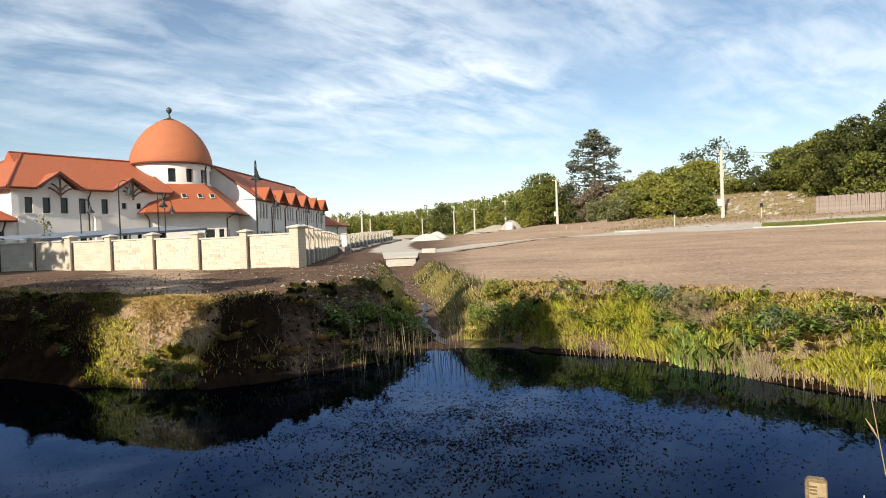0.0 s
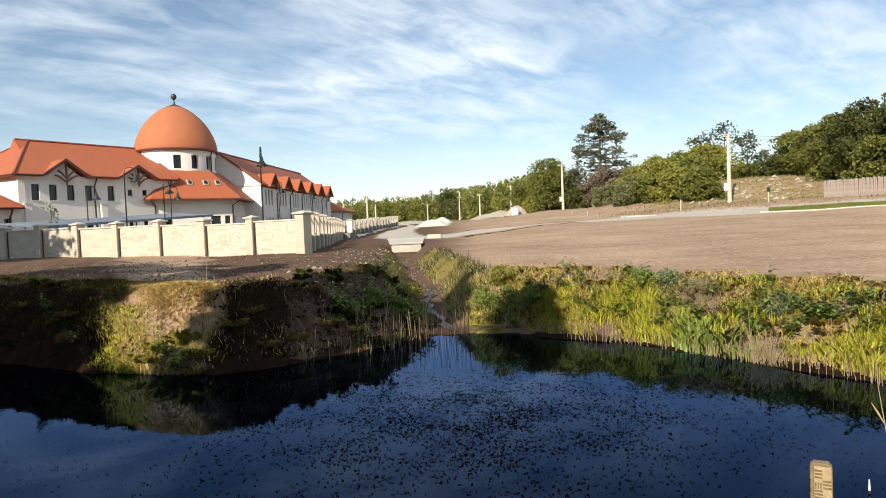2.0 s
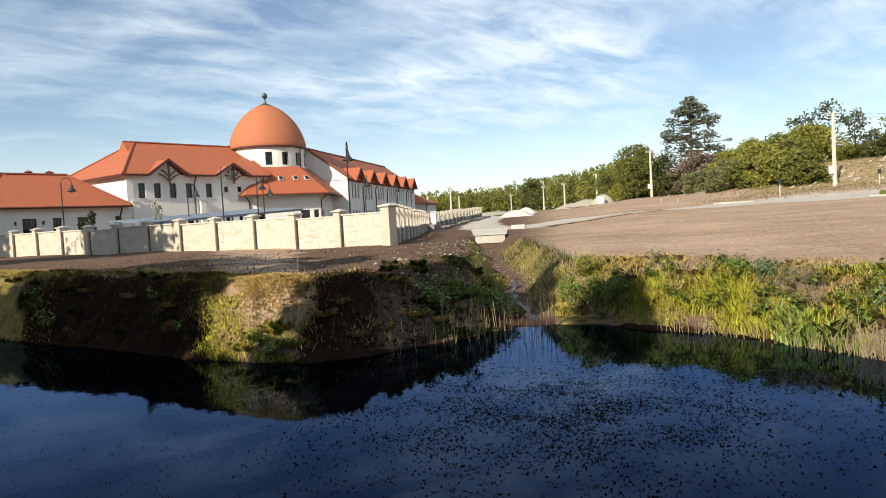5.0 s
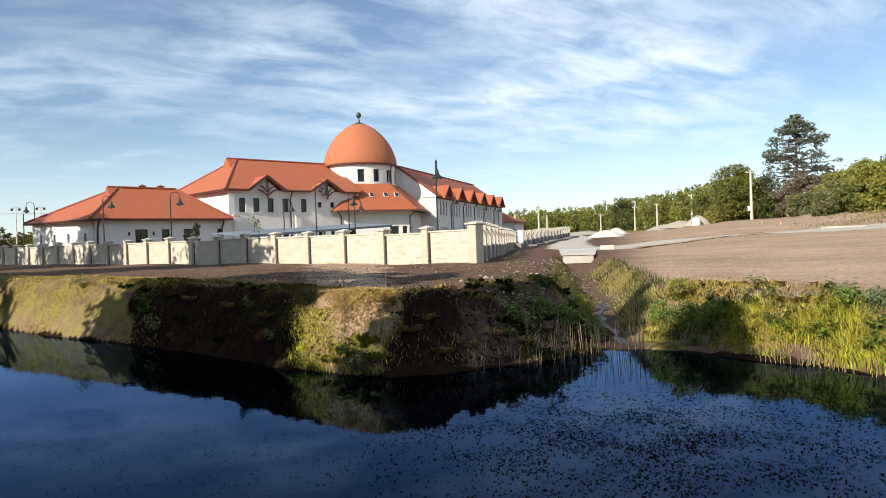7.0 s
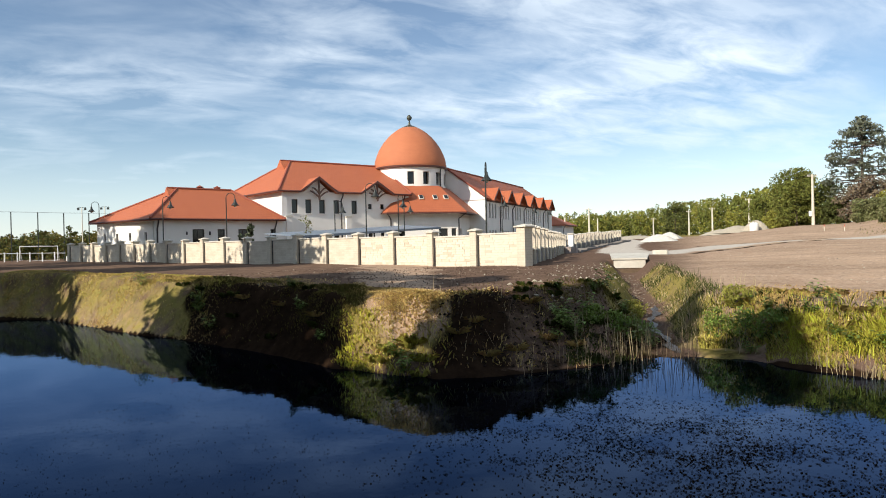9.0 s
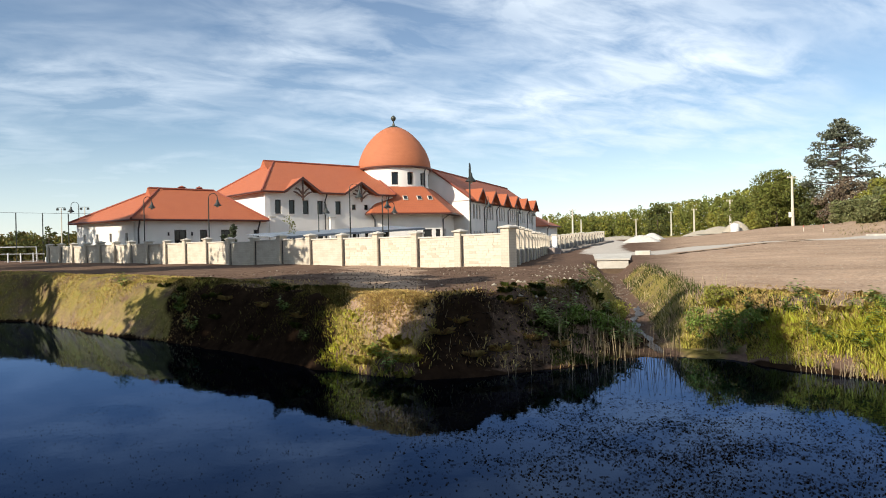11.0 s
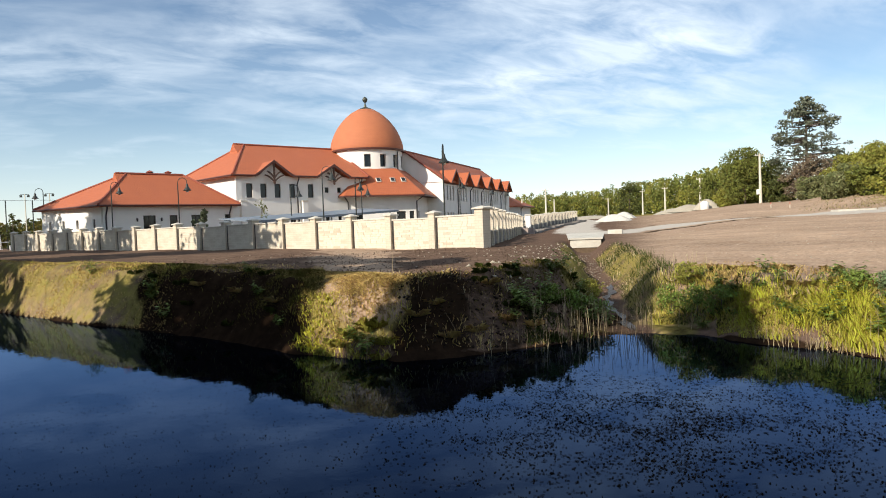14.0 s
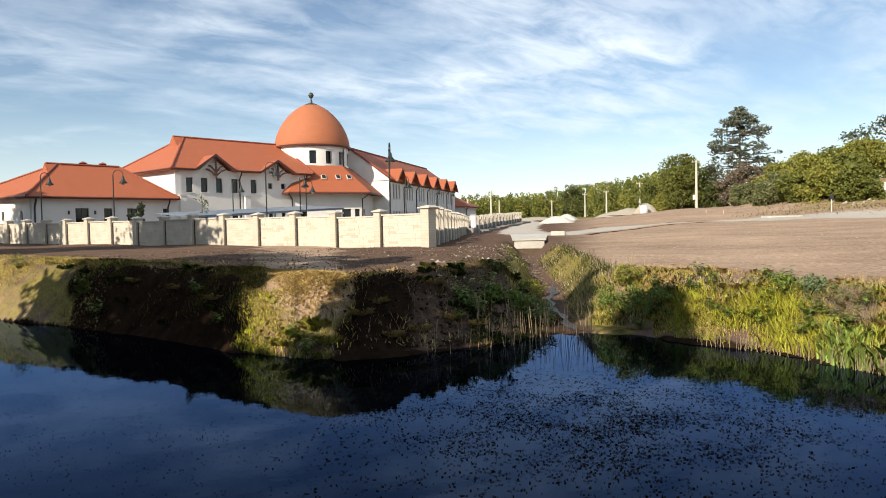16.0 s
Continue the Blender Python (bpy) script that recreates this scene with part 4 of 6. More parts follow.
def hall_wing():
    """Two-storey wing."""
    x_dir = Vector((0.572, 0.820))
    ob = thing("hall_wing", -34.9 * GROW, 53.6 * GROW, DROP, "white two-storey wing with orange tiled roof and small gables", "building", rz=math.degrees(math.atan2(0.820, 0.572)), size=GROW)
    L, ze, zr, zg, half, sk = 14.8, 8.65, 12.25, 1.6, 6.3, -1.5
    tall = [(1.45, 7.9), (2.85, 7.9), (4.30, 7.9), (5.85, 7.9), (7.85, 7.9)]
    ops = [(x, x + 0.62, 6.5, 7.85) for x, _ in tall] + [(9.75, 10.2, 7.0, 7.55), (11.2, 11.65, 7.0, 7.55), (13.0, 13.45, 7.0, 7.55)]
    ops += [(x, x + 0.62, 3.3, 4.7) for x, _ in tall] + [(9.75, 10.2, 3.5, 4.6), (11.2, 11.65, 3.5, 4.6)]
    wl = wall_with(ob, L - 0.6, zg, ze - 0.05, [(a - 0.5, b - 0.5, c, d) for a, b, c, d in ops])
    wl.matrix_basis = pose(0.5, 0.5, 0)
    for a, b, c, d in ops:
        window(wl, a - 0.5, b - 0.5, c, d)
    part("wall", prism([(0.5, 0.852, zg), (0.85, 0.852, zg), (0.85 + sk, 2 * half - 0.5, zg), (0.5 + sk, 2 * half - 0.5, zg)], (0, 0, ze - 0.05 - zg)), M["render"], ob)
    part("wall", boxm(0.852 + sk, 2 * half - 0.85, zg, L - 0.1, 2 * half - 0.5, ze - 0.05), M["render"], ob)
    part("wall", prism([(L - 0.45, 0.852, zg), (L - 0.45, 2 * half - 0.852, zg), (L - 0.45, 2 * half - 0.852, ze), (L - 0.45, half, zr - 0.35), (L - 0.45, 0.852, ze)], (0.35, 0, 0)), M["render"], ob)
    part("pilaster", boxm(0.42, 0.42, zg, 0.95, 0.496, ze - 0.4), M["reveal"], ob)
    part("roof", roof_solid(0, L, 0, 2 * half, ze, zr, 4.6, 0.0, skew=sk, notches=((4.1, 1.9, 1.35), (10.6, 1.9, 1.15))), M["tile"], ob)
    # little gablet on the hip
    part("gablet", prism([(2.7, half - 1.3, 11.15), (2.7, half + 1.3, 11.15), (2.7, half, zr + 0.08)], (1.3, 0, 0)), M["tile"], ob)
    ridge_tiles(ob, [((2.8, half, zr + 0.05), (L, half, zr + 0.03)), ((0, 0, ze + 0.03), (3.85, half, zr)), ((sk, 2 * half, ze + 0.03), (3.85, half, zr)), ((L - 0.02, 0, ze + 0.05), (L - 0.02, half, zr))])
    gutter(ob, (0, -0.06, ze - 0.08), (2.25, -0.06, ze - 0.08))
    gutter(ob, (6.1, -0.06, ze - 0.08), (8.7, -0.06, ze - 0.08))
    gutter(ob, (12.4, -0.06, ze - 0.08), (L, -0.06, ze - 0.08))
    gutter(ob, (-0.06, 0, ze - 0.08), (-0.06 + sk, 2 * half, ze - 0.08))
    slope = (zr - ze) / half
    cross_gable(ob, 4.1, 1.95, 1.40, ze, slope, 0.55, 0.47)
    cross_gable(ob, 10.6, 1.95, 1.20, ze, slope, 0.55, 0.47)
    for x in (6.65, 13.9):
        downpipe(ob, x, 0.5, ze - 0.1, 2.0)
    # stub chimney-like parapets between the windows
    for x in (0.75, 7.05):
        part("wall_stub", boxm(x, 0.12, 2.0, x + 0.55, 0.49, 6.1, bevel=0.02), M["render"], ob)
        part("stub_cap", boxm(x - 0.06, 0.08, 6.102, x + 0.61, 0.49, 6.24), M["coping"], ob)
    return ob


def low_wing():
    """Single-storey wing."""
    ob = thing("low_wing", -40.4 * GROW, 43.3 * GROW, DROP, "white single-storey wing with hipped orange tiled roof", "building", rz=57.0, size=GROW)
    L, ze, zr, zg, half, sk = 11.8, 5.85, 8.75, 1.6, 4.5, -2.9
    ops = [(3.5, 4.5, 2.6, 4.95), (5.65, 6.3, 2.6, 4.95), (7.5, 8.35, 3.4, 4.95), (10.5, 11.05, 4.0, 4.95)]
    wl = wall_with(ob, L - 0.6, zg, ze - 0.05, [(a - 0.5, b - 0.5, c, d) for a, b, c, d in ops])
    wl.matrix_basis = pose(0.5, 0.5, 0)
    for a, b, c, d in ops:
        window(wl, a - 0.5, b - 0.5, c, d, panes=2 if b - a > 0.7 else 1)
    for x in (3.0, 4.95):
        part("wall_lamp", boxm(x - 0.06, 0.36, 4.45, x + 0.06, 0.498, 4.75, bevel=0.02), M["pipe"], ob)
    side = [(1.0, 1.32, 4.05, 4.75), (2.9, 3.22, 4.05, 4.75), (4.8, 5.12, 4.05, 4.75), (7.0, 7.32, 4.05, 4.75)]
    run = math.hypot(sk, 2 * half - 1.0)
    sw = wall_with(ob, run - 0.36, zg, ze - 0.05, side)
    sw.matrix_basis = pose(0.5 + sk, 2 * half - 0.5, 0, 0, 0, math.degrees(math.atan2(-(2 * half - 1.0), -sk)))
    for o in side:
        window(sw, *o)
    part("wall", boxm(0.86 + sk, 2 * half - 0.85, zg, L, 2 * half - 0.5, ze - 0.05), M["render"], ob)
    part("wall", boxm(L - 0.45, 0.852, zg, L - 0.1, 2 * half - 0.86, ze - 0.05), M["render"], ob)
    part("roof", roof_solid(0, L, 0, 2 * half, ze, zr, 4.9, 3.4, skew=sk), M["tile"], ob)
    part("gablet", prism([(2.5, half - 1.1, 7.8), (2.5, half + 1.1, 7.8), (2.5, half, zr + 0.08)], (1.3, 0, 0)), M["tile"], ob)
    ridge_tiles(ob, [((2.6, half, zr + 0.05), (L - 3.4, half, zr + 0.03)), ((0, 0, ze + 0.03), (3.45, half, zr)), ((sk, 2 * half, ze + 0.03), (3.45, half, zr)), ((L, 0, ze + 0.03), (L - 3.4, half, zr))])
    gutter(ob, (0, -0.06, ze - 0.08), (L, -0.06, ze - 0.08))
    gutter(ob, (-0.06, 0, ze - 0.08), (-0.06 + sk, 2 * half, ze - 0.08))
    downpipe(ob, 0.62, 0.5, ze - 0.1, 2.0)
    downpipe(ob, L - 0.9, 0.5, ze - 0.1, 2.0)
    for x in (5.6, 7.2):
        part("roof_vent", lathe([(0.28, -0.3), (0.28, 0.22), (0.38, 0.24), (0.0, 0.42)], 10), M["ridge"], ob).matrix_basis = pose(x, half + 0.4, zr)
    return ob


DOME = (-28.8, 71.4)


def dome():
    ob = thing("domed_hall", DOME[0] * GROW, DOME[1] * GROW, DROP, "egg-shaped orange tiled dome on a white drum with windows", "dome building", size=GROW)
    R = 4.18
    # shell: an ogive that leans in to a short cap
    prof = []
    for k in range(25):
        u = math.sin(k / 24 * math.pi / 2)
        prof.append((max(0.02, R * (1 - u ** 1.75) ** 0.62), 12.05 + 5.0 * u))
    prof = [(R - 0.05, 11.9)] + prof
    me = part("shell", lathe(prof, 64), M["dome_tile"], ob, smooth=True)
    uv = me.data.uv_layers[0]
    for f in me.data.polygons:
        for li in f.loop_indices:
            c = me.data.vertices[me.data.loops[li].vertex_index].co
            uv.data[li].uv = (math.atan2(c.y, c.x + 1e-6) * 3.2, c.z * 1.25)
    part("eave_ring", lathe([(R - 0.3, 11.84), (R + 0.10, 11.86), (R + 0.13, 12.0), (R + 0.02, 12.06)], 64), M["gutter"], ob)
    part("cap", lathe([(1.02, 16.72), (0.95, 16.80), (0.45, 17.02), (0.16, 17.15), (0.10, 17.45), (0.0, 17.46)], 24), M["copper"], ob, "dark copper cap")
    part("finial", lathe([(0.05, 17.4), (0.07, 17.6), (0.20, 17.72), (0.30, 17.92), (0.30, 18.02), (0.20, 18.2), (0.05, 18.3), (0.0, 18.32)], 16), M["copper"], ob, "dark metal ball finial", smooth=True)
    # drum: wall pieces between tall windows, all round
    nwin, r, t = 14, 3.95, 0.35
    drum = part("drum", lathe([(r, 8.6), (r, 9.95), (r - t, 9.95), (r - t, 8.6), (r, 8.6)], 56), M["render"], ob)
    part("drum_band", lathe([(r - t, 11.35), (r, 11.35), (r, 11.86), (r - t, 11.86), (r - t, 11.35)], 56), M["render"], ob)
    seg = 360 / nwin
    for i in range(nwin):
        a = seg * i + 9.1
        blind = 230 < a < 285                       # the side towards the hall has no windows
        lo = -0.2 if blind else 0.2
        part("pier", lathe([(r - t, 9.952), (r, 9.952), (r, 11.348), (r - t, 11.348), (r - t, 9.952)], 6, a + seg * lo, a + seg * 0.8), M["render"], drum)
        if not blind:
            w = window(drum, -0.37, 0.37, 9.96, 11.34)
            w.matrix_basis = Matrix.Rotation(radians(a), 4, "Z") @ pose(r - 0.22, 0, 0, 0, 0, 90)
    # the six-sided apse with its lean-to roof
    H0, RW, RE = -85.0, 7.35, 8.6
    k6 = math.cos(radians(30))
    part("apse_wall", lathe([(RW - 0.4, 1.6), (RW, 1.6), (RW, 4.05), (RW - 0.4, 4.05)], 6, H0, H0 + 360), M["render"], ob)
    part("apse_wall", lathe([(RW - 0.4, 6.7), (RW - 0.4, 4.95), (RW, 4.95), (RW, 6.7)], 6, H0, H0 + 360), M["render"], ob)
    for q in range(6):
        turn = Matrix.Rotation(radians(H0 + 30 + 60 * q), 4, "Z")
        half = RW / 2
        for y0, y1 in ((-half + 0.12, -2.9), (-2.2, 1.5), (2.5, 2.9), (3.45, half - 0.02)):
            part("apse_pier", boxm(RW * k6 - 0.34, y0, 4.052, RW * k6 - 0.002, y1, 4.948), M["render"], ob).matrix_basis = turn
        for y0, y1 in ((-2.9, -2.2), (1.5, 2.5), (2.9, 3.45)):
            w = window(ob, y0, y1, 4.06, 4.94)
            w.matrix_basis = turn @ pose(RW * k6 - 0.02, 0, 0, 0, 0, 90)
    part("apse_roof", lathe([(RE, 6.55), (RE, 6.72), (4.5, 9.75)], 6, H0, H0 + 360), M["tile"], ob)
    part("gutter", lathe([(RE - 0.01, 6.50), (RE + 0.14, 6.50), (RE + 0.14, 6.64), (RE - 0.01, 6.64), (RE - 0.01, 6.50)], 6, H0, H0 + 360), M["gutter"], ob)
    part("soffit", lathe([(RW - 0.1, 6.56), (RE - 0.01, 6.54)], 6, H0, H0 + 360), M["timber"], ob)
    pitch = math.atan2(9.75 - 6.72, (RE - 4.5) * k6)
    for off in (-0.2, 1.35, 2.55):
        sk = part("skylight", boxm(-0.26, -0.36, 0, 0.26, 0.36, 0.12, bevel=0.02), M["coping"], ob, "pale roof skylight")
        ap = 5.6
        sk.matrix_basis = Matrix.Rotation(radians(H0 + 30 + 90), 4, "Z") @ pose(off, -ap, 6.72 + (RE * k6 - ap) * math.tan(pitch) + 0.01, math.degrees(pitch), 0, 0)
        part("pane", boxm(-0.19, -0.29, 0.121, 0.19, 0.29, 0.135), M["glass"], sk)
    for a in (H0, H0 + 60):
        part("downpipe", tube([(RE - 0.1, 0, 6.5), (RW + 0.1, 0, 6.0), (RW + 0.08, 0, 2.0)], 0.065, 6), M["pipe"], ob).matrix_basis = Matrix.Rotation(radians(a), 4, "Z")
    p = part("downpipe", tube([(4.15, 0, 11.8), (4.05, 0, 11.5), (4.03, 0, 9.6)], 0.06, 6), M["pipe"], ob)
    p.matrix_basis = Matrix.Rotation(radians(-12), 4, "Z")
    # plinth of the apse, a pale curved garden parapet
    part("parapet", lathe([(9.6, 1.6), (9.6, 4.0), (9.9, 4.0), (9.9, 1.6)], 40, -120, -30), M["render"], ob)
    return ob


NEAR = 1.06                      # size of the long wing beside the rest
NEAR_DROP = 2.8 - 2.8 * NEAR


def long_wing():
    """Long wing seen along its side, with a row of gabled dormers."""
    ob = thing("long_wing", (-21.1 - 10.5) * NEAR, 77.6 * NEAR, NEAR_DROP, "long white two-storey wing with a row of gabled dormers", "building", rz=-4.4, size=NEAR)
    W, L, ze, zr, zg = 10.5, 32.0, 8.7, 12.55, 1.6
    # gable end towards the pond
    part("wall", prism([(0.35, 0.12, zg), (W - 0.35, 0.12, zg), (W - 0.35, 0.12, ze), (W / 2, 0.12, zr - 0.12), (0.35, 0.12, ze)], (0, 0.35, 0)), M["render"], ob)
    bay = 5.2
    ops = []
    for i in range(6):
        for k in (-1, 0, 1):
            c = 3.0 + bay * i + k * 1.05
            ops += [(c - 0.27, c + 0.27, 6.4, 8.2), (c - 0.27, c + 0.27, 3.2, 4.9)]
    wl = wall_with(ob, L - 1.2, zg, ze - 0.05, [(a - 0.75, b - 0.75, c, d) for a, b, c, d in ops])
    wl.matrix_basis = pose(W - 0.45, 0.75, 0, 0, 0, 90)
    for a, b, c, d in ops:
        window(wl, a - 0.75, b - 0.75, c, d)
    part("wall", boxm(0.45, 0.75, zg, 0.8, L - 0.4, ze - 0.05), M["render"], ob)
    part("wall", prism([(0.45, L - 0.45, zg), (W - 0.45, L - 0.45, zg), (W - 0.45, L - 0.45, ze), (W / 2, L - 0.45, zr - 0.1), (0.45, L - 0.45, ze)], (0, 0.35, 0)), M["render"], ob)
    rf = part("roof", roof_solid(0, L, 0, W, ze, zr, 0, 0), M["tile"], ob)
    rf.matrix_basis = pose(W, 0, 0, 0, 0, 90)
    ridge_tiles(ob, [((W / 2, 0, zr + 0.04), (W / 2, L, zr + 0.04)), ((W, 0.0, ze), (W / 2, 0.0, zr)), ((0, 0.0, ze), (W / 2, 0.0, zr))])
    slope = (zr - ze) / (W / 2)
    holder = part("dormer_row", boxm(0.3, 0.30, ze - 0.32, L - 0.3, 0.44, ze - 0.10), M["gutter"], ob, "dark eaves board")
    holder.matrix_basis = pose(W, 0, 0, 0, 0, 90)
    for i in range(6):
        c = 3.0 + bay * i
        cross_gable(holder, c, 1.75, 1.55, ze - 0.1, slope, 0.85, 0.45, timber=False)
        if i < 5:
            downpipe(holder, c + bay / 2, 0.45, ze - 0.1, 2.0)
    # lower block at the far end
    far = thing("end_block", -20.2 * NEAR, 112.0 * NEAR, NEAR_DROP, "low white block with a tiled roof beyond the long wing", "building", rz=-4.4, size=NEAR)
    part("wall", boxm(-6.0, 0.5, 1.8, 2.2, 8.5, 6.3), M["render"], far)
    part("roof", roof_solid(-6.5, 2.8, 0, 9, 6.3, 8.6, 4.5, 4.5), M["tile"], far)
    gutter(far, (2.85, 0, 6.2), (2.85, 9, 6.2))
    part("downpipe", tube([(2.7, 0.6, 6.2), (2.32, 0.7, 5.7), (2.32, 0.7, 2)], 0.07, 6), M["pipe"], far)
    return ob


hall_wing()
low_wing()
dome()
long_wing()


# ---- carport, lamps, poles ----
def carport():
    ob = thing("carport", -27.5, 44.3, 0, "long carport with a shallow blue-grey sheet roof", "carport", rz=64)
    for i in range(12):
        x0, x1 = i * 1.3, (i + 1) * 1.3
        part("roof_sheet", prism([(x0, 0, 3.95 + 0.05 * x0), (x1 - 0.03, 0, 3.95 + 0.05 * x1), (x1 - 0.03, 4.6, 4.30 + 0.05 * x1), (x0, 4.6, 4.30 + 0.05 * x0)], (0, 0, 0.06 + 0.01 * (i % 2))), M["canopy"], ob)
    for i in range(5):
        x = 0.4 + i * 3.6
        part("post", tube([(x, 0.3, 1.6), (x, 0.3, 3.97 + 0.05 * x)], 0.06, 8), M["metal"], ob)
        part("post", tube([(x, 4.3, 1.6), (x, 4.3, 4.28 + 0.05 * x)], 0.06, 8), M["metal"], ob)
    part("fascia", prism([(0, -0.06, 3.84), (15.6, -0.06, 4.62), (15.6, -0.06, 4.80), (0, -0.06, 4.02)], (0, 0.05, 0)), M["canopy"], ob)


carport()


def lamp_post(x, y, h, turn, bell=1.0):
    z = land1(x, y)
    ob = thing("street_lamp", x, y, z, "dark iron lamp post with swan neck and bell shade", "lamp post", "lamp posts behind the wall", rz=turn)
    part("pole", tube([(0, 0, -0.1), (0, 0, 0.6), (0, 0, 0.62), (0, 0, h)], [0.10, 0.09, 0.055, 0.04], 8), M["metal"], ob)
    arc = [(0.0, 0, h - 0.02)] + [(0.34 - 0.34 * math.cos(a), 0, h + 0.36 * math.sin(a)) for a in [math.pi * k / 8 for k in range(1, 8)]] + [(0.68, 0, h - 0.12)]
    part("neck", tube(arc, 0.028, 6), M["metal"], ob)
    sh = part("shade", lathe([(0.04, h - 0.1), (0.08, h - 0.16), (0.11, h - 0.34), (0.17, h - 0.44), (0.30 * bell, h - 0.60), (0.31 * bell, h - 0.63), (0.16, h - 0.47), (0.03, h - 0.30)], 16), M["metal"], ob, "bell-shaped metal shade", smooth=True)
    sh.matrix_basis = pose(0.68, 0, 0)
    b = part("bulb", lathe([(0.0, h - 0.76), (0.09, h - 0.72), (0.12, h - 0.62), (0.06, h - 0.50), (0.0, h - 0.48)], 12), M["glow"], ob, smooth=True)
    b.matrix_basis = pose(0.68, 0, 0)
    return ob


def at(az, d):
    return -math.sin(radians(az)) * d, math.cos(radians(az)) * d


for az, d, h, turn in ((15.55, 36.5, 5.2, 100), (46.6, 76, 5.6, 225), (42.1, 64, 5.4, 60), (37.3, 55.5, 5.1, 30), (25.85, 48.5, 5.2, 20), (28.5, 57, 4.6, 40), (23.1, 50, 4.6, 80), (22.6, 58, 4.6, 60),
                       (14.2, 62, 5.2, 80), (11.6, 78, 5.2, 80), (10.3, 92, 5.2, 80)):
    x, y = at(az, d)
    lamp_post(x, y, h, turn)


def utility_pole(az, d, h, arm=True, box=False):
    x, y = at(az, d)
    z = land1(x, y)
    ob = thing("utility_pole", x, y, z, "pale tapered concrete utility pole beside the track", "utility pole", "poles along the track", rz=20)
    part("pole", tube([(0, 0, -0.3), (0, 0, h)], [0.24, 0.14], 8), M["pole"], ob)
    if arm:
        part("crossarm", boxm(-0.75, -0.06, h - 0.35, 0.75, 0.06, h - 0.22, bevel=0.01), M["pole"], ob)
        for k in (-0.65, 0.0, 0.65):
            part("insulator", lathe([(0.03, h - 0.22), (0.06, h - 0.16), (0.03, h - 0.1), (0.055, h - 0.05), (0.0, h)], 8), M["glow"], ob).matrix_basis = pose(k, 0, 0)
    if box:
        part("meter_box", boxm(-0.55, -0.20, 1.3, -0.2, 0.2, 2.1, bevel=0.03), M["glow"], ob, "small white meter box")
    return (x, y, z + h - 0.1)


tops = [utility_pole(-22.85, 80, 7.55, True, True), utility_pole(-9.8, 114, 7.6, True, True), utility_pole(-5.43, 150, 6.8), utility_pole(-2.75, 172, 6.5), utility_pole(-1.0, 195, 6.8),
        utility_pole(1.75, 215, 5.6), utility_pole(3.6, 240, 5.6), utility_pole(6.9, 150, 7.2), utility_pole(9.6, 200, 5.5)]
for az, d, h in ((8.9, 125, 4.8), (6.2, 180, 5.6)):
    utility_pole(az, d, h, False)


def cable(a, b, sag=0.6):
    a, b = Vector(a), Vector(b)
    pts = [a.lerp(b, k / 10) - Vector((0, 0, sag * 4 * (k / 10) * (1 - k / 10))) for k in range(11)]
    tagged(part("overhead_cable", tube(pts, 0.018, 4), M["wire"]), "thin dark overhead cable between poles", "cable")


far_right = (66.0, 72.0, 11.2)
cable(tops[0], far_right, 0.8)
cable((tops[0][0], tops[0][1], tops[0][2] - 0.3), (66.0, 72.2, 10.7), 0.8)


# ---- sports ground beyond the wall's end ----
def goal():
    x, y = at(50.6, 128)
    ob = thing("football_goal", x, y, land1(x, y), "white steel football goal on the far pitch", "goal", rz=42)
    for sx in (-2.7, 2.7):
        part("post", tube([(sx, 0, -0.05), (sx, 0, 2.4)], 0.075, 8), M["goal"], ob)
        part("stay", tube([(sx, 0.05, 2.35), (sx, 1.8, 0.0)], 0.035, 6), M["goal"], ob)
    part("crossbar", tube([(-2.7, 0, 2.4), (2.7, 0, 2.4)], 0.075, 8), M["goal"], ob)
    part("ground_bar", tube([(-2.7, 1.8, 0.05), (2.7, 1.8, 0.05)], 0.035, 6), M["goal"], ob)


goal()
bar = thing("pitch_barrier", 0, 0, 0, "low white rail on posts beside the pitch", "barrier")
for k in range(9):
    x, y = at(53.5 - 0.78 * k, 104)
    z = land1(x, y)
    part("post", boxm(x - 0.06, y - 0.06, z - 0.1, x + 0.06, y + 0.06, z + 1.25, bevel=0.01), M["goal"], bar)
    if k:
        part("rail", tube([(px_, py_, pz_ + 1.1), (x, y, z + 1.1)], 0.05, 6), M["goal"], bar)
    px_, py_, pz_ = x, y, z
net = thing("ball_fence", 0, 0, 0, "tall wire ball-stop fence with steel posts", "fence")
prev = None
for k in range(12):
    az = 55.6 - 1.66 * k
    x, y = at(az, 112)
    z = land1(x, y)
    if az < 44:
        break
    part("post", tube([(x, y, z - 0.1), (x, y, z + 7.0)], 0.07, 6), M["metal"], net)
    if prev:
        for hh in (7.0, 2.2, 0.3):
            part("cable", tube([(prev[0], prev[1], prev[2] + hh), (x, y, z + hh)], 0.02, 4), M["wire"], net)
    prev = (x, y, z)


# ---- trees and bushes ----
rng = np.random.default_rng(7)


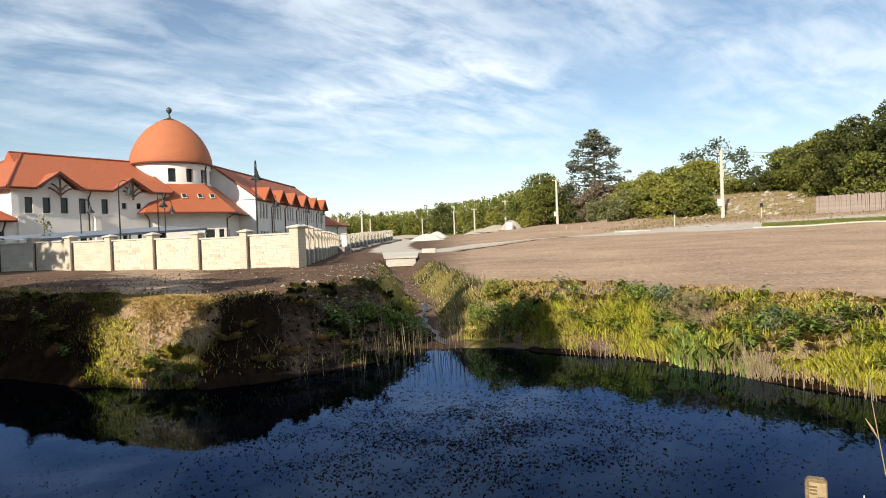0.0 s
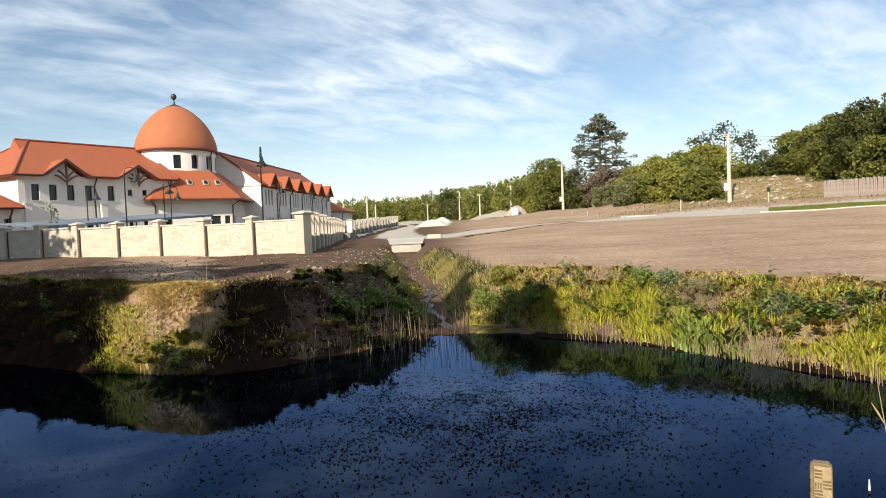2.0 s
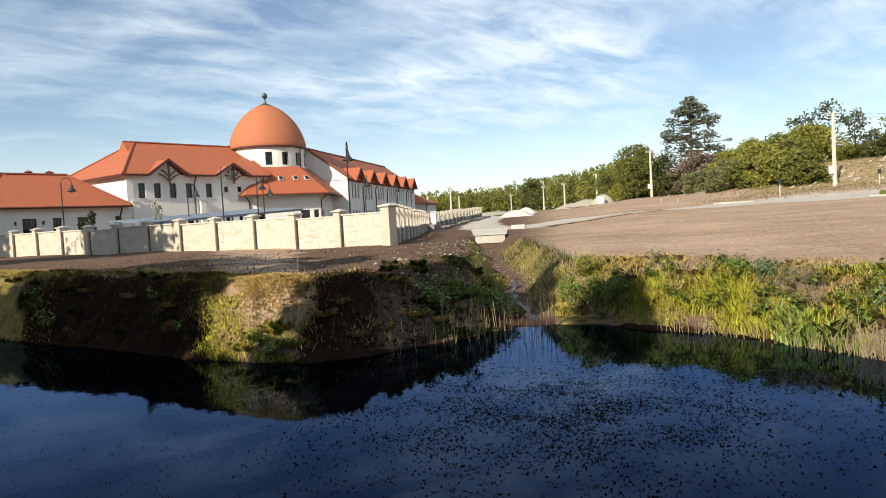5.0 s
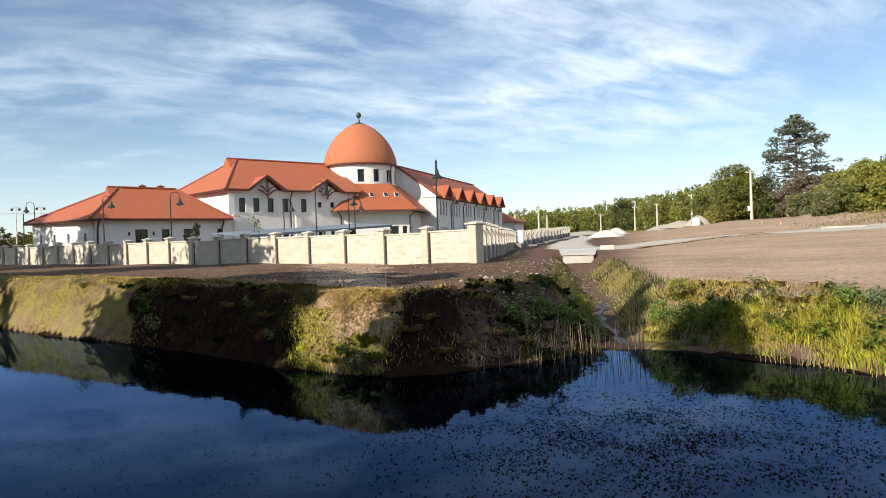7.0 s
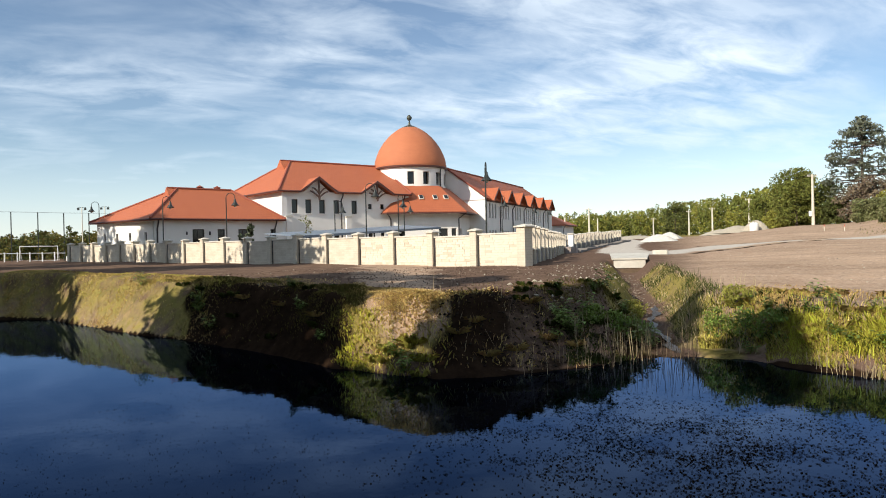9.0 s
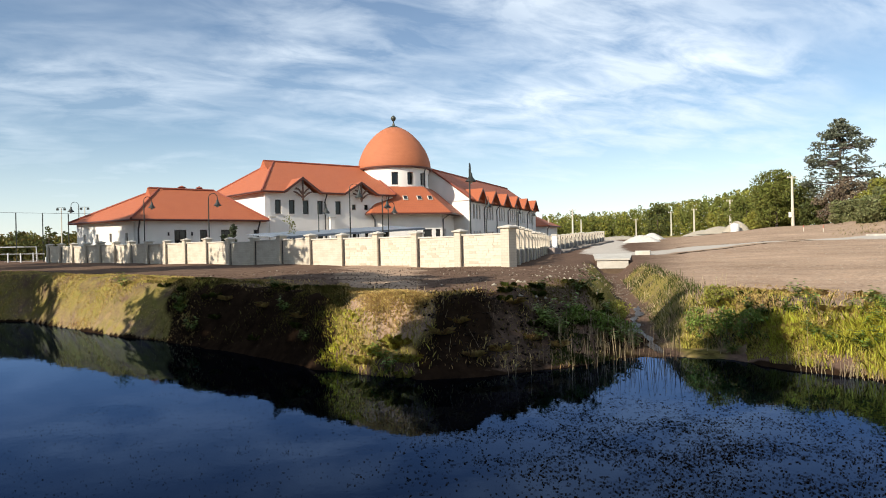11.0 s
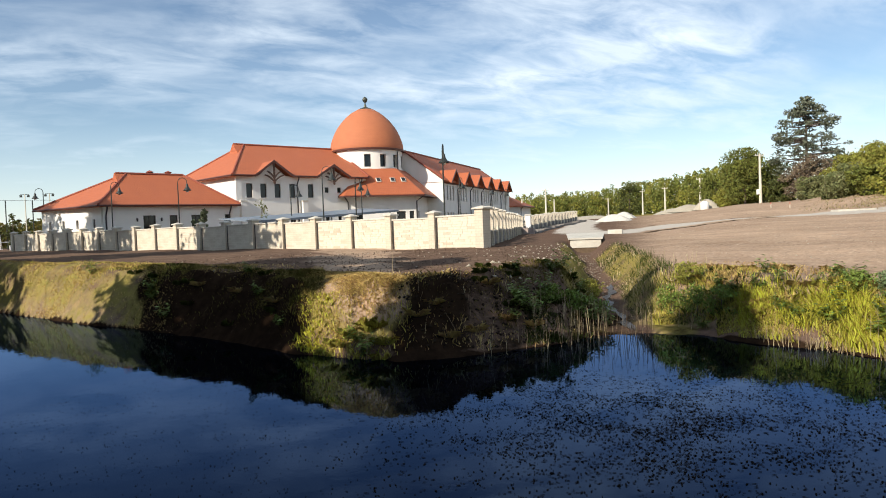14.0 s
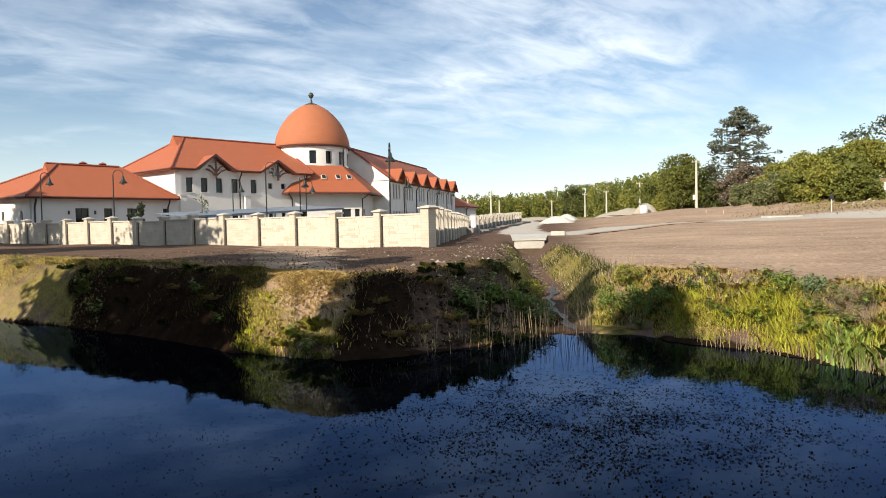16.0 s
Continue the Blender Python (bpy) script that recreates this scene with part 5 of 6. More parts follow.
def leaf_quads(centres, radii, per, size, flat=0.55):
    """Small leaf polygons scattered in soft clumps."""
    c = np.repeat(centres, per, 0)
    r = np.repeat(radii, per)
    d = rng.normal(size=(len(c), 3)); d /= np.linalg.norm(d, axis=1)[:, None]
    p = c + d * (r * rng.uniform(0.45, 1.0, len(c)) ** 0.7)[:, None] * np.array([1, 1, flat + 0.2])
    a = rng.normal(size=(len(c), 3)); a /= np.linalg.norm(a, axis=1)[:, None]
    b = np.cross(a, rng.normal(size=(len(c), 3))); b /= np.linalg.norm(b, axis=1)[:, None]
    s = (size * rng.uniform(0.6, 1.35, len(c)))[:, None]
    return np.stack([p - a * s, p + b * s * 0.55, p + a * s, p - b * s * 0.55], 1)


def crown_points(n, w, h, z0, shape):
    """Clump centres for a crown: round, pine-like tiers, or sparse."""
    out = []
    while len(out) < n:
        u, a, q = rng.uniform(0, 1), rng.uniform(0, 2 * math.pi), math.sqrt(rng.uniform(0.12, 1))
        if shape == "pine":
            prof = float(np.interp(u, [0, 0.18, 0.42, 0.68, 0.88, 1.0], [0.62, 1.0, 0.86, 0.58, 0.28, 0.05])) * (0.84 + 0.16 * math.sin(u * 40 + 2 * a))
            q = math.sqrt(rng.uniform(0.3, 1))
        else:
            prof = math.sqrt(max(0.0, 1 - (2 * u - 0.85) ** 2 / 1.4)) * (0.8 + 0.2 * math.sin(3 * a + 5 * u + n))
        rr = w / 2 * prof * q
        out.append((rr * math.cos(a), rr * math.sin(a), z0 + u * h))
    return np.array(out)


def tree(x, y, height, width, kind="leaf", clumps=60, per=26, size=0.3, bare=0.2, name="tree", label="", shape="round", seed=0, lean=0.0, category="tree", sink=0.1):
    global rng
    rng = np.random.default_rng(seed + 11)
    z = land1(x, y) - sink
    ob = thing(name, x, y, z, label or "leafy green broad-crowned tree on the slope", category)
    h0 = height * bare
    c = crown_points(clumps, width, height * (1 - bare) * 0.94, h0, shape)
    r = np.full(len(c), width * (0.062 if shape == "pine" else 0.15)) * rng.uniform(0.7, 1.3, len(c))
    bm = bmesh.new()
    tr = max(0.06 if height > 2 else 0.015, height * 0.018)
    top = height * (0.93 if shape == "pine" else 0.75)
    add_tube(bm, [(0, 0, 0), (0.1 * lean, 0, h0 * 0.6), (0.2 * lean, 0.05, height * 0.45), (0.2 * lean, 0, top)], [tr * 1.4, tr, tr * 0.7, tr * 0.2], 7)
    part("trunk", bm, M["bark"], ob)
    bm = bmesh.new()
    for i in range(0, len(c), 3 if shape != "pine" else 2):
        p = c[i]
        zz = max(h0 * 0.5, min(top * 0.95, p[2] - np.hypot(p[0], p[1]) * 0.5)) if shape != "pine" else p[2] - 0.1
        add_tube(bm, [(0.2 * lean, 0, zz), tuple(np.array([0, 0, zz]) * 0.45 + p * 0.55 - [0, 0, 0.1]), tuple(p)], [tr * 0.4, tr * 0.25, tr * 0.08], 4)
    part("branchwork", bm, M["bark"], ob)
    q = leaf_quads(c, r, per, size, 0.25 if shape == "pine" else 0.55)
    soup("crown", q, 4, M[kind], ob)
    return ob


# the tall pine by the track
px, py = at(-13.0, 118)
tree(px, py, 16.2, 14.6, "needle", 175, 40, 0.20, 0.24, "pine_tree", "tall grey-green pine with open layered branches", "pine", 3, category="pine")
# a brown thicket of dry twigs at its foot, and the trees beside it
for az, d, h, w, k, n, sd, lab in (
        (-13.4, 113, 6.0, 9.0, "needle_dry", 60, 5, "brown twiggy thicket below the pine"),
        (-8.7, 121, 9.6, 8.5, "leaf", 90, 6, "dense green tree beside the concrete pole"),
        (-10.6, 124, 7.0, 8.0, "leaf_dark", 60, 7, "dark green tree behind the track"),
        (-6.6, 140, 6.5, 8.0, "leaf", 60, 8, "green tree at the edge of the wood"),
        (-7.6, 126, 3.6, 6.0, "leaf_light", 45, 9, "light green shrubs at the wood's edge"),
        (-15.8, 108, 4.6, 8.0, "leaf_light", 70, 10, "yellow-green bush on the slope"),
        (-17.6, 104, 4.8, 8.5, "leaf_light", 80, 12, "yellow-green bush on the slope"),
        (-19.6, 99, 4.6, 8.5, "leaf", 80, 13, "rounded green bush on the slope"),
        (-21.2, 94, 4.6, 7.6, "leaf_light", 90, 14, "rounded bright green bush beside the pole"),
        (-20.2, 90, 3.8, 5.6, "leaf", 60, 15, "rounded green bush on the slope"),
        (-18.0, 96, 4.0, 6.5, "leaf_light", 60, 16, "low yellow-green bush on the slope"),
        (-15.9, 101, 3.4, 5.5, "leaf_bloom", 45, 17, "low bush with pale blossom"),
        (-13.9, 106, 2.6, 5.0, "leaf_bloom", 36, 18, "low bush with pale blossom"),
        (-27.6, 99, 5.4, 7.0, "leaf", 70, 19, "grey-green bush on the hill"),
        (-29.0, 93, 6.2, 7.0, "leaf", 90, 20, "dense green tree on the hill"),
        (-30.3, 89, 7.2, 7.5, "leaf", 100, 21, "dense green tree above the board fence"),
        (-32.0, 85, 9.0, 8.0, "leaf_dark", 120, 22, "big dark green tree above the board fence"),
        (-34.8, 81, 10.6, 9.0, "leaf_dark", 130, 23, "big dark green tree above the board fence"),
        (-33.0, 79, 5.5, 6.5, "leaf", 60, 24, "green branches over the board fence"),
        (-37.5, 80, 9.5, 9.0, "leaf", 80, 25, "green tree behind the board fence"),
        (-26.0, 100, 2.6, 6.0, "leaf_dark", 40, 26, "dark low scrub on the hill"),
        (-24.0, 100, 1.8, 5.0, "leaf", 30, 27, "low scrub on the hill"),
        (-20.7, 83, 3.6, 5.4, "leaf", 60, 61, "rounded green bush at the foot of the hill"),
        (-18.9, 85, 3.6, 5.6, "leaf_light", 60, 62, "rounded yellow-green bush at the foot of the hill"),
        (-17.1, 87, 3.0, 5.0, "leaf", 50, 63, "low green bush at the foot of the hill"),
        (-15.2, 89, 2.6, 5.0, "leaf_bloom", 45, 64, "low bush with pale blossom"),
        (-13.4, 104, 2.8, 5.6, "leaf_bloom", 45, 65, "brown twiggy bush at the track"),
        (-11.3, 116, 3.8, 5.6, "leaf_dark", 50, 66, "dark green bush at the track"),
        (-9.6, 124, 4.2, 5.6, "leaf", 50, 67, "green bush at the track"),
        (-7.7, 124, 2.8, 4.6, "leaf_light", 40, 68, "light green bush at the track")):
    x, y = at(az, d)
    tree(x, y, h, w, k, n, 110, 0.17, 0.06 if h < 8 else 0.12, "bush" if h < 7.3 else "tree", lab, seed=sd, category="bush" if h < 7.3 else "tree")
# slim half-bare trees against the sky
for az, d, h, w, sd in ((-20.9, 103, 7.6, 4.2, 31), (-22.6, 101, 8.0, 5.0, 32), (-24.2, 103, 6.4, 4.6, 33), (-25.4, 104, 3.8, 3.6, 34)):
    x, y = at(az, d)
    tree(x, y, h, w, "leaf_grey", 40, 14, 0.20, 0.3, "tree", "slender sparse tree with thin grey-green leaves", seed=sd)
# small thuja and sapling behind the wall
for az, d, h, w, k, sd in ((48.6, 88, 4.2, 1.8, "leaf_dark", 41), (35.4, 56, 3.2, 0.8, "leaf_grey", 42), (36.2, 57, 2.4, 0.8, "leaf_grey", 43), (44.0, 120, 5, 4, "leaf", 45)):
    x, y = at(az, d)
    tree(x, y, h, w, k, 26, 20, 0.14, 0.2, "small_tree", "small young tree behind the boundary wall", seed=sd)


x, y = at(30.9, 55.0)
tree(x, y, 3.7, 2.0, "leaf_bloom", 12, 9, 0.11, 0.35, "small_tree", "young sapling with few leaves behind the wall", seed=44)


def far_wood():
    """The belt of woodland at the horizon."""
    global rng
    rng = np.random.default_rng(5)
    cs, rs = [], []
    for az in np.arange(-9.5, 12.0, 0.22):
        for row in range(3):
            d = 232 + row * 26 + rng.uniform(-8, 8) - 3.0 * max(0, -az) * 2.5
            top = np.interp(az, [-9, -4.3, -2, 0, 1.2, 3, 7.6, 12], [4.6, 3.55, 3.3, 3.2, 2.85, 2.62, 2.55, 2.4]) + rng.normal(0, 0.11) + 0.12 * math.sin(az * 5)
            x, y = at(az + rng.uniform(-0.1, 0.1), d)
            zt = 2.8 + d * math.tan(radians(top - 0.25 * (2 - row) * rng.uniform(0.5, 1.3)))
            zb = land1(x, y)
            for k in range(7):
                u = k / 6
                cs.append((x + rng.normal(0, 0.8), y + rng.normal(0, 1.2), zb + (zt - zb) * (0.08 + 0.88 * u))); rs.append(1.5 * (1.15 - 0.5 * u))
    for az in np.arange(41, 64, 0.24):
        for row in range(3):
            d = 165 + row * 25 + rng.uniform(-12, 12)
            top = 1.45 + 0.25 * math.sin(az * 1.9) + rng.normal(0, 0.16)
            x, y = at(az, d)
            zt, zb = 2.8 + d * math.tan(radians(top)), land1(x, y)
            for k in range(5):
                u = k / 4
                cs.append((x + rng.normal(0, 0.9), y + rng.normal(0, 1.2), zb + (zt - zb) * (0.1 + 0.85 * u))); rs.append(1.5 * (1.2 - 0.5 * u))
    cs, rs = np.array(cs), np.array(rs)
    pick = rng.uniform(size=len(cs)) < 0.6
    west = cs[:, 0] < -80
    soup_ = [soup("far_wood", leaf_quads(cs[m], rs[m], 34, 0.36, 0.8), 4, M[k]) for m, k in ((pick & ~west, "leaf"), (~pick & ~west, "leaf_light"), (pick & west, "leaf_dark"), (~pick & west, "olive"))]
    for o in soup_:
        tagged(o, "belt of green woodland along the horizon", "woodland", kind="stuff")
    # one darker tree that stands out of the belt
    x, y = at(0.05, 205)
    tree(x, y, 9.6, 9.0, "leaf_dark", 60, 34, 0.32, 0.05, "tree", "dark green tree at the edge of the far wood", seed=61)


far_wood()


# trees behind the viewer, whose shade lies on the bank
def shade_tree(x, y, h, w, bare, sd, clumps=70, per=70):
    return tree(x, y, h, w, "leaf", clumps, per, 0.26, bare, "tree", "tall leafy tree on the near bank", seed=sd)


LIGHT = Vector((-math.sin(radians(SUN_AZ)), -math.cos(radians(SUN_AZ))))     # the way the light travels over the ground
ACROSS = Vector((LIGHT.y, -LIGHT.x))


def shade_at(q, back, h, w, bare, sd, **k):
    p = ACROSS * q - LIGHT * back
    return shade_tree(p.x, p.y, h, w, bare, sd, **k)


shade_at(-9.6, 6.7, 15.2, 2.8, 0.10, 71, clumps=110)
shade_at(-10.6, 8.0, 15.0, 2.9, 0.10, 81, clumps=90)
shade_at(-15.8, 8.2, 15.2, 5.0, 0.10, 72, clumps=130)
shade_at(-18.7, 9.6, 16.0, 4.6, 0.10, 80, clumps=110)
shade_at(-22.0, 9.4, 15.6, 6.6, 0.10, 78, clumps=150)
shade_at(-12.4, 8.0, 8.2, 4.2, 0.15, 82, clumps=80)
shade_at(-6.1, 7.9, 14.0, 3.1, 0.5, 79, clumps=70)
shade_at(-38.2, -0.3, 16.7, 10.2, 0.08, 73, clumps=230)
shade_at(-53.0, 0.5, 17.5, 8.0, 0.1, 74, clumps=110)
shade_at(-61.8, 1.3, 18.0, 8.0, 0.1, 75, clumps=100)
shade_at(-70.6, 0.2, 17.0, 8.5, 0.1, 76, clumps=100)


def sky_screen_wood():
    """Unseen wood that closes the place behind the viewer, added to block low skylight."""
    global rng
    rng = np.random.default_rng(15)
    cs, rs = [], []
    for az in np.arange(92, 272, 1.5):
        for row in range(2):
            d = 43 + row * 6 + rng.uniform(-2, 2)
            x, y = at(az, d)
            zb = land1(x, y)
            for k in range(8):
                cs.append((x + rng.normal(0, 0.7), y + rng.normal(0, 0.7), zb + 1.0 + 16.5 * k / 7 * rng.uniform(0.85, 1.05))); rs.append(1.9)
    tagged(soup("sky_screen_wood", leaf_quads(np.array(cs), np.array(rs), 34, 0.5, 0.8), 4, M["leaf"]), "unseen belt of green trees added behind the near bank to block skylight", "woodland", kind="stuff")


sky_screen_wood()


# ---- banks: grass, sedge, reeds, weeds ----
def shore_at(az):
    return np.interp(az, SHORE[:, 0], SHORE[:, 1])


def blades(name, n, az0, az1, u0, u1, h0, h1, width, material, label, seed, thin=None, lean=0.5, clump=0.5):
    """Grass blades on the bank between two bearings; u: metres in from the waterline."""
    g = np.random.default_rng(seed)
    az = g.uniform(az0, az1, n * 3)
    u = u0 + (u1 - u0) * g.uniform(0, 1, n * 3)
    d = shore_at(az) + u
    x, y = -np.sin(np.radians(az)) * d, np.cos(np.radians(az)) * d
    keep = g.uniform(size=n * 3) < ((1 - clump) + clump * (0.5 + 0.9 * wob(x, y, 0.55, seed))) * np.clip(0.66 + 1.3 * wob(x, y, 1.5, 9), 0.05, 1)
    dx, _, hw = ditch_at(x, y)
    keep &= ~((dx < hw * 0.9) & (y > 14))
    keep &= ~((shelf_at(az) > 0.4) & (u < 1.0))
    if thin is not None:
        keep &= g.uniform(size=n * 3) < thin(az, u)
    x, y = x[keep][:n], y[keep][:n]
    z = land(x, y)
    ok = z > -0.05
    x, y, z = x[ok], y[ok], z[ok]
    k = len(x)
    h = g.uniform(h0, h1, k) * (0.75 + 0.45 * wob(x, y, 0.9, seed + 1))
    a = g.uniform(0, 2 * np.pi, k)
    b = a + np.pi / 2 + g.normal(0, 0.5, k)
    w = width * g.uniform(0.6, 1.4, k) / 2
    base = np.stack([x, y, z - 0.02], -1)
    s = np.stack([np.cos(a) * w, np.sin(a) * w, 0 * a], -1)
    ln = lean * h * g.uniform(0.1, 1.0, k)
    mid = base + np.stack([np.cos(b) * ln * 0.35, np.sin(b) * ln * 0.35, h * 0.6], -1)
    tip = base + np.stack([np.cos(b) * ln, np.sin(b) * ln, h * (1 - 0.25 * g.uniform(0, 1, k) * lean)], -1)
    q = np.stack([base - s, base + s, mid + s * 0.8, tip, mid - s * 0.8], 1)
    return tagged(soup(name, q, 5, M[material]), label, "grass", kind="stuff")


def patch(x0, x1, soft):
    """Thins growth out towards two bearings."""
    return lambda a, u: np.clip(np.minimum(a - x0, x1 - a) / soft, 0, 1) ** 1.3


blades("bank_grass", 80000, -58, -1.5, 0.2, 4.2, 0.08, 0.28, 0.011, "grass", "green grass on the pond bank", 1, lambda a, u: np.clip(1.5 - u / 2.2 + 0.8 * rough(a * 0.27, u, 1.1, 33), 0.03, 1.0), 0.9, 0.8)
blades("sedge", 62000, -58, -8, 0.0, 2.6, 0.18, 0.46, 0.011, "sedge", "fresh yellow-green sedge along the waterline", 2, lambda a, u: np.clip((-a - 6) / 9, 0.3, 1.0) * np.where(u > 1.7, 0.15, 1.0), 0.6, 1.0)
blades("dry_grass", 50000, -58, -5.5, 0.0, 4.6, 0.06, 0.24, 0.012, "grass_yellow", "straw-coloured dry grass on the bank", 3, lambda a, u: np.clip(1.15 - u / 4.2 + 0.7 * rough(a * 0.27, u, 0.9, 31), 0, 1), 1.0, 0.9)
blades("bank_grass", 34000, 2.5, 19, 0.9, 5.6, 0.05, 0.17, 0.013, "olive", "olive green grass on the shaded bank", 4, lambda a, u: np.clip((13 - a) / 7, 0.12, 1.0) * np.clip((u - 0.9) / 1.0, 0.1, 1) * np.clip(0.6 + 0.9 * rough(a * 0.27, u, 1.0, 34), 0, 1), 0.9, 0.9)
blades("bank_grass", 5000, 0.5, 9, 0.1, 2.4, 0.06, 0.2, 0.014, "dark_grass", "green grass beside the ditch mouth", 14, None, 0.9, 0.8)
blades("dry_grass", 1300, 2, 20, 0.0, 3.6, 0.05, 0.20, 0.015, "grass_yellow", "dead grass tufts on the shaded bank", 12, None, 1.2, 1.0)
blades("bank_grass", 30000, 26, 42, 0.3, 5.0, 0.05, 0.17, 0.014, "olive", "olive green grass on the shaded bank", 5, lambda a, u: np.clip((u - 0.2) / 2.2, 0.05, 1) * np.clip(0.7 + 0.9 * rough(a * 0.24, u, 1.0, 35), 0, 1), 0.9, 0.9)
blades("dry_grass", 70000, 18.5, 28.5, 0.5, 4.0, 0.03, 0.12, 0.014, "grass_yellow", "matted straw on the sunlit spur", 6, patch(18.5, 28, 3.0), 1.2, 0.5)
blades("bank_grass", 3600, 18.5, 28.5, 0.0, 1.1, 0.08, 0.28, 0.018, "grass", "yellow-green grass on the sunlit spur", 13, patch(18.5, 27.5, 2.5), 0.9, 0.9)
blades("dry_grass", 12000, 26, 62, 2.6, 7.0, 0.05, 0.16, 0.016, "grass_yellow", "yellow dry grass on the bank's crest", 9, None, 1.0, 1.0)
blades("iris_leaves", 1500, -25.0, -18.0, -0.15, 1.0, 0.25, 0.50, 0.036, "iris", "clump of broad arching sword-shaped green leaves", 15, patch(-25.0, -18.0, 1.2), 0.9, 0.3)
blades("dry_grass", 26000, 38, 57, -0.05, 6.0, 0.04, 0.12, 0.016, "grass_yellow", "dry turf at the pond's far end", 10, patch(38, 60, 3.0), 0.9, 0.7)
blades("bank_grass", 13000, 37, 60, 1.6, 6.5, 0.05, 0.15, 0.014, "grass", "yellow-green turf at the pond's far end", 7, None, 0.9, 0.9)
blades("sedge", 2600, 19.5, 29.5, 0.0, 1.2, 0.07, 0.20, 0.014, "sedge", "bright green sedge at the sunlit spur", 8, patch(19.5, 29.5, 2.5), 1.0, 0.9)


def stems(name, n, az0, az1, u0, u1, h0, h1, w, material, label, seed, lean=0.12):
    """Straight dry stalks as slim three-sided rods."""
    g = np.random.default_rng(seed)
    az = g.uniform(az0, az1, n)
    d = shore_at(az) + g.uniform(u0, u1, n)
    x, y = -np.sin(np.radians(az)) * d, np.cos(np.radians(az)) * d
    keep = g.uniform(size=n) < 0.35 + 0.65 * (0.5 + 0.8 * wob(x, y, 0.4, seed))
    x, y = x[keep], y[keep]
    z = np.maximum(land(x, y), -0.25) - 0.05
    k = len(x)
    h = g.uniform(h0, h1, k) + np.where(z < 0, -z, 0)
    t = np.stack([g.normal(0, lean, k) * h, g.normal(0, lean, k) * h, h], -1)
    p = np.stack([x, y, z], -1)
    faces = []
    ring = [np.array([math.cos(a) * w, math.sin(a) * w, 0]) for a in (0, 2.1, 4.2)]
    for i in range(3):
        a, b = ring[i], ring[(i + 1) % 3]
        faces.append(np.stack([p + a, p + b, p + t + b * 0.5, p + t + a * 0.5], 1))
    return tagged(soup(name, np.stack(faces, 1).reshape(-1, 4, 3), 4, M[material]), label, "reeds", kind="stuff")


blades("dry_grass", 9000, -58, -4, 2.2, 6.5, 0.05, 0.18, 0.016, "grass_yellow", "pale dry tufts along the field's edge", 17, lambda a, u: np.clip(1.9 * rough(a * 0.27, u, 0.8, 32), 0, 1), 1.2, 1.0)
blades("bank_grass", 11000, -58, -1.5, 0.5, 2.9, 0.08, 0.30, 0.013, "dark_grass", "deep green grass tufts on the pond bank", 16, None, 0.9, 1.0)
stems("dry_reeds", 850, -58, -9, -0.25, 0.20, 0.10, 0.36, 0.008, "reed", "cut dry straw reeds at the waterline", 21)
stems("dry_reeds", 260, -26, -24, -0.2, 0.5, 0.1, 0.5, 0.007, "reed", "patch of dry broken reeds on the bank", 26, 0.3)
stems("dry_reeds", 40, -58, -10, -0.5, 0.6, 0.5, 1.15, 0.006, "reed", "tall thin dry reed stalks", 22, 0.1)
stems("dead_tangle", 620, -21.9, -19.2, 1.3, 2.4, 0.15, 0.5, 0.006, "tangle", "pinkish-brown tangle of dead stalks on the bank", 27, 0.6)
stems("dead_tangle", 260, -19.4, -17.6, 0.9, 1.7, 0.12, 0.4, 0.006, "tangle", "pale tangle of dead stalks on the bank", 28, 0.6)
stems("shade_reeds", 90, -1.5, 5.5, -0.7, 0.1, 0.35, 0.95, 0.007, "shade_reed", "reed stems standing at the ditch mouth, coloured dark for shade", 29, 0.07)
stems("dry_reeds", 130, 1.5, 8.5, 0.2, 2.2, 0.25, 0.75, 0.006, "reed", "straw reed stalks on the shaded bank", 30, 0.08)
stems("dry_reeds", 60, -2.5, 13, -0.5, 0.6, 0.3, 0.8, 0.005, "reed", "dry reed stalks at the ditch mouth", 23, 0.1)
stems("dry_reeds", 90, -6, 0.2, 0.4, 5.0, 0.3, 0.7, 0.008, "reed", "dry reed stalks beside the ditch", 24, 0.14)
stems("dry_reeds", 45, 8, 24, 0.0, 2.6, 0.2, 0.7, 0.005, "reed", "scattered dry stalks on the shaded bank", 25, 0.3)


def ditch_reeds():
    g = np.random.default_rng(33)
    n = 4200
    y = g.uniform(18.5, 36, n)
    side = np.where(g.uniform(size=n) < 0.78, 1, -1)
    off = g.uniform(0.35, 1.7, n)
    cx = np.interp(y, DITCH[:, 1], DITCH[:, 0])
    x = cx + side * off
    z = land(x, y)
    h = g.uniform(0.10, 0.34, n) * np.where(side > 0, 1.0, 0.45)
    h *= np.clip(0.7 + 0.8 * wob(x, y, 0.9, 5), 0.2, 1.4)
    a = g.uniform(0, 6.28, n)
    w = 0.012
    base = np.stack([x, y, z - 0.02], -1)
    s = np.stack([np.cos(a) * w, np.sin(a) * w, 0 * a], -1)
    tip = base + np.stack([g.normal(0, 0.12, n), g.normal(0, 0.12, n), h], -1)
    q = np.stack([base - s, base + s, tip + s * 0.2, tip - s * 0.2], 1)
    pick = g.uniform(size=n) < 0.78
    tagged(soup("ditch_grass", q[pick], 4, M["dark_grass"]), "green grass lining the ditch", "grass", kind="stuff")
    tagged(soup("ditch_reeds", q[~pick], 4, M["reed"]), "straw-coloured reeds lining the ditch", "reeds", kind="stuff")


ditch_reeds()


